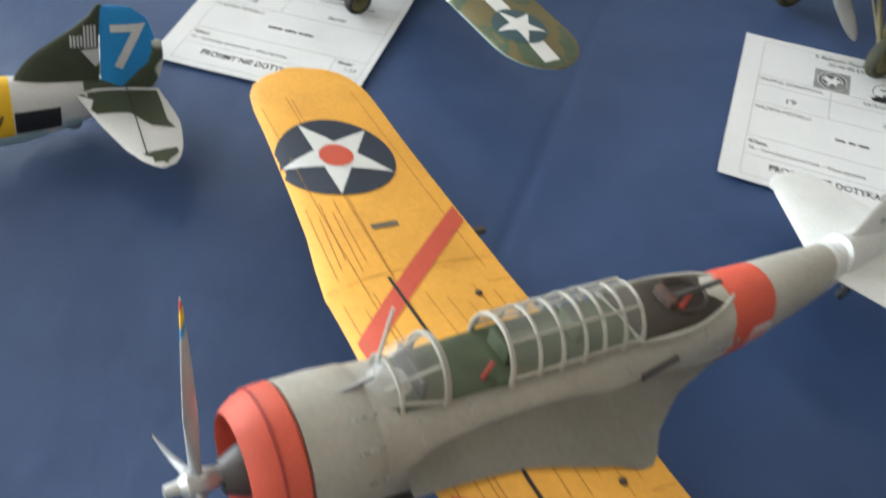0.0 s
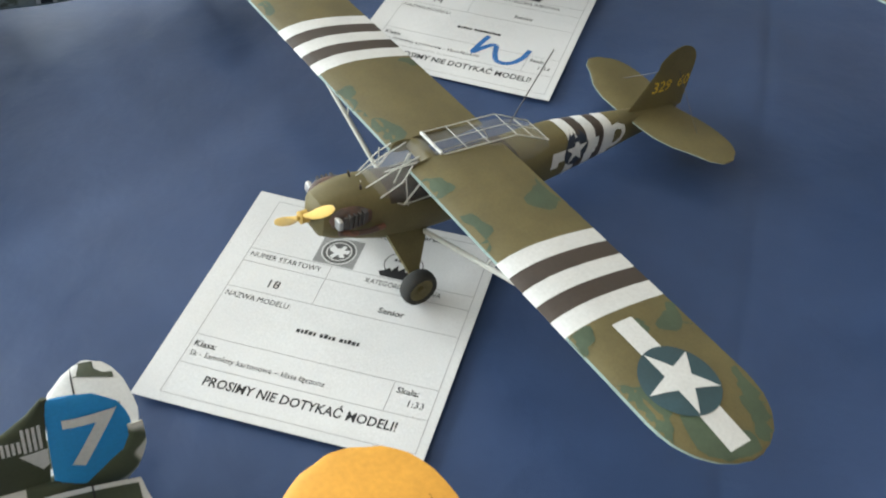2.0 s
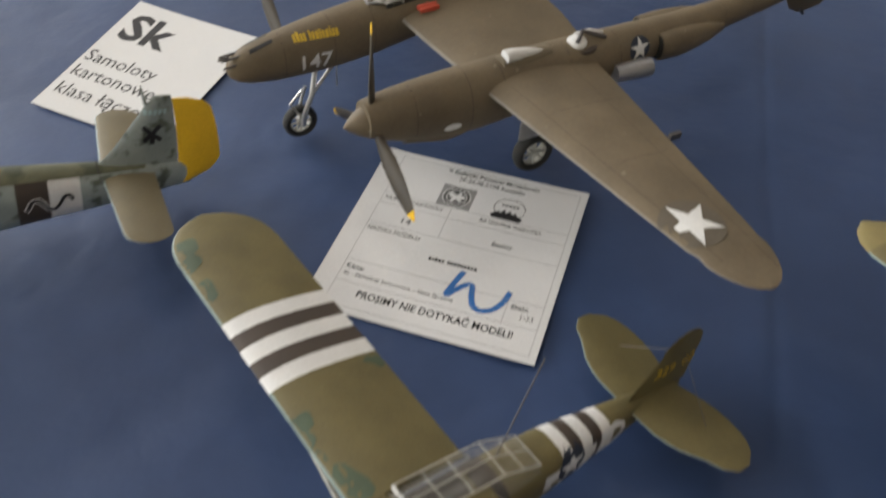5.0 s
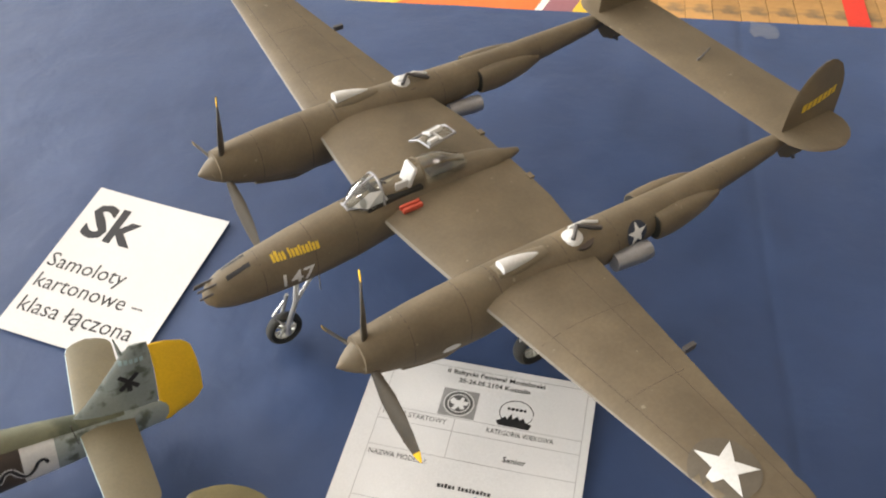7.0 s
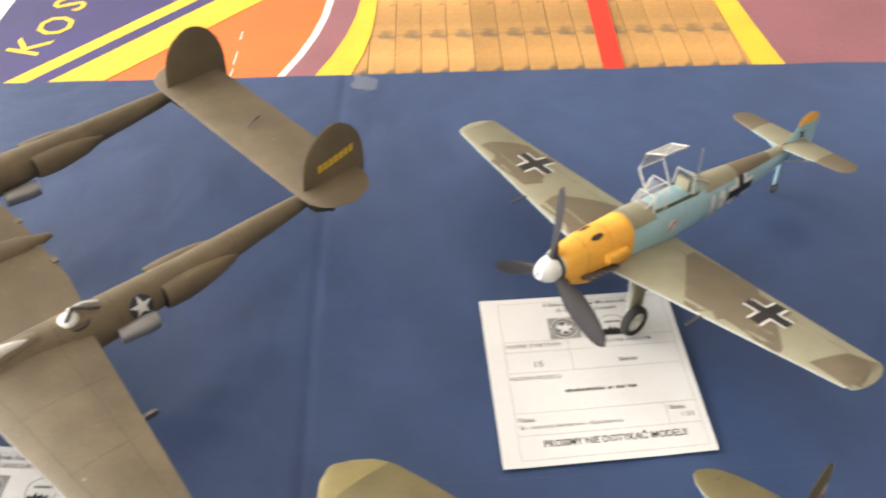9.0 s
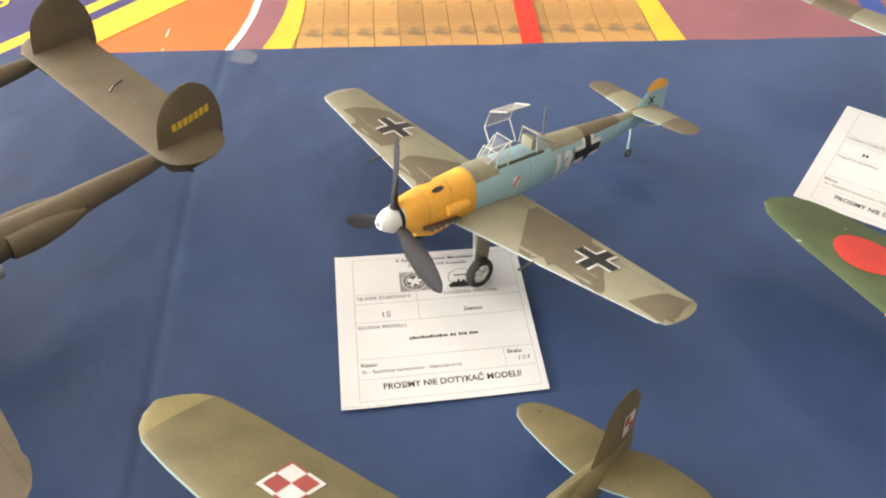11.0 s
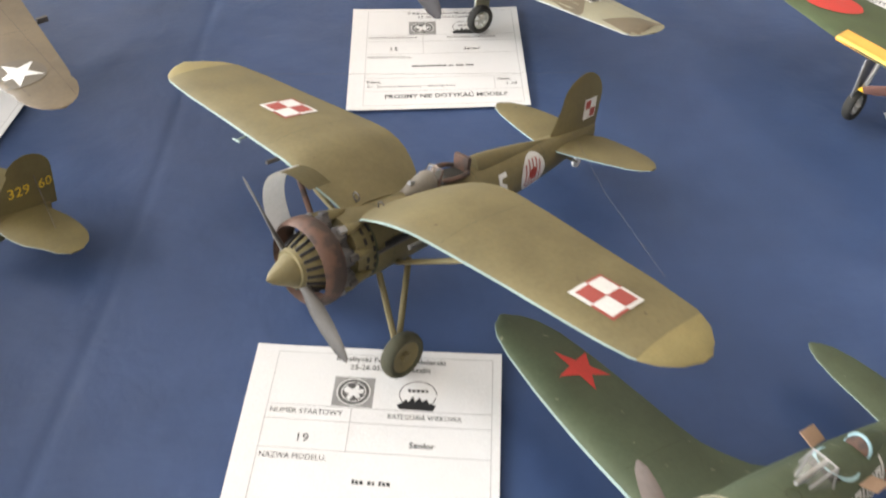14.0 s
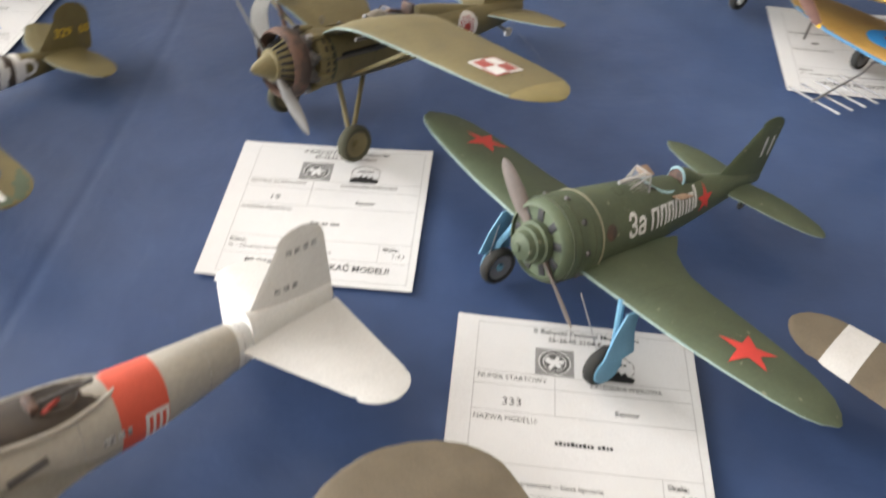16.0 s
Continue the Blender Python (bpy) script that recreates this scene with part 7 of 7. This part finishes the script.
# camouflaged trainer tail with a blue rudder
kt = aircraft("blue_ruddered_model_aircraft", -0.2084, 0.3722, 0.0471, 208.02, 12.66, 0.83, "green and white paper model aircraft with a blue rudder", 1.002)
rows = [(-166, 5.0, 1.8, 6), (-145, 1.8, 6.6, 12), (-120, -1.0, 10.6, 16.6), (-90, -1.6, 13, 18.4), (-50, 0, 14.5, 18.5), (0, 0, 16.5, 19), (50, 0, 17, 18), (84, 0, 15, 15)]
fus = part("fuselage", loft(rows, 24, 2.2, [(-115.5, -93, 1)]), [WHITE_CARD, YELLOW_BAND], kt)
part("upper_decking", loft([(r[0], r[1] + 0.4, r[2] + 0.15, r[3] + 0.15) for r in ((-166, 5.0, 1.8, 6), (-156, 3.6, 4.2, 9), (-147, 2.1, 6.2, 11.6))], 14, 2.2, arc=(25, 155)), [GREEN_DARK], kt)
part("belly", loft([(r[0], r[1] - 0.4, r[2] + 0.1, r[3] + 0.1) for r in rows[1:4]], 14, 2.2, arc=(200, 340)), [BLUE_PALE], kt)
mark("black_panel", flat([rect(-10, -6, 10, 6)]), fus, (-126, 0, -1), **PORT, material=BLACK, lift=0.35, step=3)
mark("code_letter", letters("W", 11), fus, (-106, 0, 0), **PORT, material=BROWN_DARK, lift=0.35, step=3)
fin = part("tail_fin", foil([(8, -114, -154, 0, 3.6), (22, -121, -155, 0, 3.2), (30, -128, -155, 0, 3), (42, -144, -155.5, 0, 2.6), (54, -155, -157, 0, 1.2)], upright=True), [GREEN_DARK, GREEN_DARK], kt)
mark("fin_flash", flat([rect(-6 + 1.5 * k, -5 - (k > 3), -5.1 + 1.5 * k, 1 if k < 4 else 6) for k in range(8)]), fin, (-148.5, 0, 38), **PORT, material=WHITE, lift=0.35)
mark("fin_flash", flat([[(-2, 4), (6, 4), (6, -9)]]), fin, (-149, 0, 27), **PORT, material=WHITE, lift=0.3)
rud = part("rudder", foil([(10, -155.5, -178, 0, 3), (16, -155.5, -180, 0, 3), (36, -155.5, -179.5, 0, 2.8), (46, -155.5, -176, 0, 2.4), (52, -156, -169, 0, 1.6), (53, -157, -164, 0, 0.8)], upright=True), [BLUE_7, BLUE_7], kt)
part("rudder_foot", foil([(2, -155.5, -176, 0, 3), (10, -155.5, -181, 0, 3), (22, -176, -184, 0, 2), (34, -178, -183, 0, 1)], upright=True), [WASH, WASH], kt)
mark("rudder_number", letters("7", 33, bold=0.015), rud, (-167, 0, 31), **PORT, material=WHITE, lift=0.4)
bands = [(14, 40, 0), (52, 66, 2)]
tail_half = [(4, -143, -181, 9, 3.6), (14, -146, -183, 9, 3.4), (31, -151, -185.5, 9.5, 3), (49, -158, -183, 10, 2.4), (57, -163, -180, 10.3, 2), (61, -167, -177, 10.5, 1.4), (63, -170, -173, 10.6, 0.8)]
for sd, k in ((1, 1.0), (-1, 0.78)):
    ob = part("tailplane", foil([(y * k, *r) for y, *r in tail_half], (), sd), [WHITE_CARD, WHITE_CARD], kt)
    mark("camouflage_patch", flat([[(x, sd * k * y) for x, y in q] for q in ([(-140, 3), (-188, 3), (-188, 37), (-172, 34), (-164, 24), (-150, 22)], [(-166, 66), (-164, 54), (-180, 50), (-188, 50), (-180, 66)])]), ob, (0, 0, 0), **TOP, material=GREEN_DARK, lift=0.2, step=6)
    mark("hinge_line", flat([rect(-166.3, min(sd * 4, sd * 60 * k), -165.7, max(sd * 4, sd * 60 * k))]), ob, (0, 0, 0), **TOP, material=BLACK, lift=0.3, step=6)
surface_pair(kt, "wing", wing_rows((14, 44, -32), (170, 30, -8), -12, -2, 9, 3.6, round_=14), [WASH, BLUE_PALE])
wingtip_gear(kt, GREY_UNDER)
for sd in (1, -1):
    wheel(kt, (28, sd * 39, axle(kt, 28, sd * 39, 10)), 10, 6)
wheel(kt, (-142, 0, axle(kt, -142, 0, 4)), 4, 3)
propeller(kt, (88, 0, 0), 3, 30, 46, 9, [GUN, GUN], spinner=[(-2, 9), (6, 7.6), (12, 3), (13, 0.3)], spin_mat=BLACK)

# green radial-engined fighter with red discs
ze = aircraft("red_disc_model_aircraft", 0.6833, 0.6327, 0.0497, 209.17, 11.13, 2.74, "leaf-green paper fighter model with red discs and yellow leading edges", 0.996)
rows = [(-160, 6, 1.5, 4), (-120, 5, 6, 9), (-80, 3, 9.5, 12.5), (-40, 2, 12, 15), (0, 2, 13, 15.5), (40, 3, 13, 14.5), (62, 4, 12.8, 13.4)]
fus = part("fuselage", loft(rows, 24, 2.1), GREEN_ZERO, ze)
part("cowling", turned([(60, 12.6), (64, 13.2), (76, 13.2), (82, 12.2), (84.5, 10.6), (83, 9.6), (74, 9.6)], (1, 0, 0), (0, 0, 3.4), 30), METAL_DULL, ze)
part("cowling_band", turned([(60.5, 12.9), (60.5, 13.8), (64.5, 13.8), (64.5, 12.9)], (1, 0, 0), (0, 0, 3.4), 30), WHITE_CARD, ze)
part("cowling_lip", turned([(78, 9.4), (84, 10.2), (83.4, 8.2), (78, 8)], (1, 0, 0), (0, 0, 3.4), 30), PROP_RED, ze)
part("engine_core", turned([(72, 9.4), (80, 7), (88, 3.6)], (1, 0, 0), (0, 0, 3.4), 20), PROP_RED, ze)
for k in range(7):
    a = 2 * math.pi * k / 7
    part("engine_cylinder", turned([(3, 1.8), (4.5, 2.2), (6, 1.8), (7.5, 2.2), (8.6, 1.8)], (0, math.cos(a), math.sin(a)), (79, 0, 3.4), 10), EXHAUST, ze)
propeller(ze, (86, 0, 3.4), 3, 10, 44, 8, [PROP_RED, YELLOW_BAND], bands=[(41.5, 44, 1)], spinner=[(-2, 4.2), (3, 3.8), (7, 2), (8, 0.3)], spin_mat=PROP_RED)
wr = [(10, 58, -36, -8, 8.5), (45, 55, -35, -5.5, 8), (78, 50, -34, -2.5, 7), (107, 40, -33, 0, 6), (140, 28, -32, 2.5, 5), (158, 20, -28, 4, 4), (168, 13, -20, 4.6, 3), (175, 3, -9, 5, 1.2)]
wings = surface_pair(ze, "wing", wr, [GREEN_ZERO, GREEN_ZERO])
for ob, sd in zip(wings, (1, -1)):
    mark("red_disc", flat([disc(20, 40)]), ob, (6, sd * 107, 0), **TOP, material=RED2, lift=0.3, step=6)
    mark("yellow_edge", flat([[(57, sd * 14), (48, sd * 78), (38, sd * 78), (45, sd * 14)]]), ob, (0, 0, 0), **TOP, material=ORANGE_YELLOW, lift=0.3, step=6)
    part("yellow_edge_strip", rod([(55.6, sd * 14, -7.2), (48.4, sd * 78, -2.2)], 1.9, 10), ORANGE_YELLOW, ze)
    gx = 30 if sd < 0 else -20
    part("landing_gear_leg", rod([(gx - 2, sd * 56, -10), (gx, sd * 59, -34), (gx, sd * 57, axle(ze, gx, sd * 60, 10))], 1.6, 8), METAL, ze)
    part("gear_door", box((gx - 8, sd * 61 - 0.5, -36), (gx + 8, sd * 61 + 0.5, -12), bevel=0.4), METAL_DULL if sd < 0 else WHITE_CARD, ze)
    wheel(ze, (gx, sd * 60, axle(ze, gx, sd * 60, 10)), 10, 6.5, RUBBER, METAL, spokes=6)
part("cockpit_glazing", loft([(-58, 17, 6, 3), (-40, 18, 9, 9), (-10, 18, 9.5, 10.5), (8, 18, 7, 3)], 16, 2.3), GLASS, ze)
# the cockpit's inner shade, laid on as a dark body
part("cockpit_well", loft([(-50, 18, 6, 1), (0, 19.4, 7, 1)], 14), DARK, ze)
part("rising_panel", box((-16, 12, 6), (0, 15, 16), bevel=1), METAL, ze)
surface_pair(ze, "tailplane", wing_rows((2, -122, -150), (55, -132, -150), 10, 11, 3.2, 2, round_=14), [GREEN_ZERO, GREEN_ZERO])
part("tail_fin", foil(fin_rows(6, -118, -160, 46, -142, -160, 3.2, 12), upright=True), [RED2, RED2], ze)
wheel(ze, (-146, 0, axle(ze, -146, 0, 3.6)), 3.6, 3)
part("tailwheel_strut", rod([(-140, 0, 0), (-146, 0, axle(ze, -146, 0, 3.6))], 1, 6), METAL_DULL, ze)

# tan and green fighter with blue and red roundels
sp = aircraft("tan_winged_model_aircraft", 0.7173, 0.5072, 0.0333, 202.76, 9.72, 2.48, "tan and green paper model aircraft with blue and red roundels", 1.000)
wr = [(12, 36, -42, -12, 9), (60, 35.5, -39, -11.5, 7.5), (90, 33.5, -36, -10.5, 5.5), (118, 27, -32.5, -10, 4.4), (138, 19, -28, -9.5, 3.2), (151, 9, -20, -9.2, 2), (158, -3, -10, -9, 0.8)]
wings = surface_pair(sp, "wing", wr, [TAN, BLUE_EDGE])
for ob, sd in zip(wings, (1, -1)):
    mark("camouflage_patch", flat([[(60, sd * 14), (50, sd * 50), (10, sd * 56), (-12, sd * 70), (-42, sd * 64), (-42, sd * 14)]]), ob, (0, 0, 0), **TOP, material=OLIVE_PLAIN, lift=0.15, step=8)
    mark("roundel_disc", flat([disc(20, 44)]), ob, (2, sd * 66, 0), **TOP, material=BLUE_7, lift=0.25, step=6)
    mark("roundel_centre", flat([disc(8, 30)]), ob, (2, sd * 66, 0), **TOP, material=RED2, lift=0.4, step=6)
    panel_lines(ob, [(-14, 50, -16, 142), (20, 50, 12, 130), (26, 96, -30, 96)], PANEL, sd, 0.3)
    part("blue_edge_strip", rod([(35.5, sd * 30, -12), (35, sd * 62, -11.6), (31.5, sd * 100, -10.4), (17, sd * 138, -9.6)], 1.1, 8), BLUE_EDGE, sp)
    part("gun_barrel", rod([(24, sd * 118, -11), (32, sd * 114, -22)], 0.8, 6), GUN, sp)
    part("landing_gear_leg", rod([(16, sd * 72, -14), (14, sd * 79, axle(sp, 14, sd * 79, 8.4))], 1.4, 8), GUN, sp)
    wheel(sp, (14, sd * 79, axle(sp, 14, sd * 79, 8.4)), 8.4, 6)
fus = part("fuselage", loft([(-150, 6, 1.5, 4), (-110, 4, 7, 10), (-60, 2, 11, 15), (0, 0, 13, 17), (60, 0, 12, 14), (88, 0, 8, 8)], 22, 2.2), OLIVE_PLAIN, sp)
aer = part("aerial_boom", rod([(14, -66, -15), (40, -60, -22), (104, -50, -27)], 0.8, 6), METAL_DULL, sp, "grey aerial array on a boom")
for k in range(5):
    x = 101 - 13.5 * k
    part("aerial_rod", rod([(x - 1, -71, -27.5), (x + 1, -31, -26.5)], 0.65, 6), METAL_DULL, aer)
wheel(sp, (-130, 0, axle(sp, -130, 0, 4)), 4, 3)

# two brown-winged aircraft in the near row and one at the far corner
def plain_aircraft(name, tip, yaw, pitch, mats, label, span=150, bands=(), chord=(50, 30), height=0.03, marks=None, roundness=20):
    """A fighter whose starboard wing tip is what is seen of it. tip: its place in the world."""
    R = Matrix.Rotation(radians(yaw), 3, "Z") @ Matrix.Rotation(-radians(pitch), 3, "Y")
    at = Vector(tip) - R @ Vector((0, -span * MM, 0.002))
    ob = aircraft(name, at.x, at.y, at.z, yaw, pitch, 0, label)
    c0, c1 = chord
    rows = wing_rows((12, c0 * 0.55, -c0 * 0.45), (span, c1 * 0.5, -c1 * 0.5), -6, 2, 8, 3.2, round_=roundness)
    wings = surface_pair(ob, "wing", rows, mats, bands)
    part("fuselage", loft([(-130, 6, 1.5, 5), (-90, 4, 8, 11), (-40, 2, 12, 16), (20, 1, 14, 17), (60, 0, 14, 15), (78, 0, 11, 11)], 20, 2.2), mats[0], ob)
    part("tail_fin", foil(fin_rows(6, -100, -132, 40, -116, -132, 3, 10), upright=True), [mats[0], mats[0]], ob)
    surface_pair(ob, "tailplane", wing_rows((2, -98, -126), (46, -106, -126), 8, 8, 3, 2, round_=12), [mats[0], mats[1]])
    for sd in (1, -1):
        low = axle(ob, 28, sd * 38, 10) - 10
        part("landing_gear_leg", rod([(26, sd * 34, -6), (28, sd * 36, low + 10)], 1.4, 8), GREY_UNDER, ob)
        wheel(ob, (28, sd * 38, low + 10), 10, 6)
    return ob, wings


plain_aircraft("white_striped_model_aircraft", (0.5000, 0.3380, 0.030), 218, 9, [BROWN_WING, BROWN_WING, WHITE], "brown-grey paper model aircraft with a white wing stripe", bands=[(114, 129, 2)], chord=(56, 34), roundness=24)
plain_aircraft("brown_model_aircraft", (0.303, 0.284, 0.050), 202, 9, [BROWN_WING, BROWN_WING], "plain brown-grey paper model aircraft", span=160, chord=(88, 84), roundness=30)
plain_aircraft("grey_winged_model_aircraft", (0.7505, 0.9963, 0.066), 215, 9, [GREY_GREEN, BLUE_PALE, BROWN_GREEN], "grey-green paper fighter model at the table edge", bands=[(100, 132, 2)], chord=(56, 34), roundness=10)
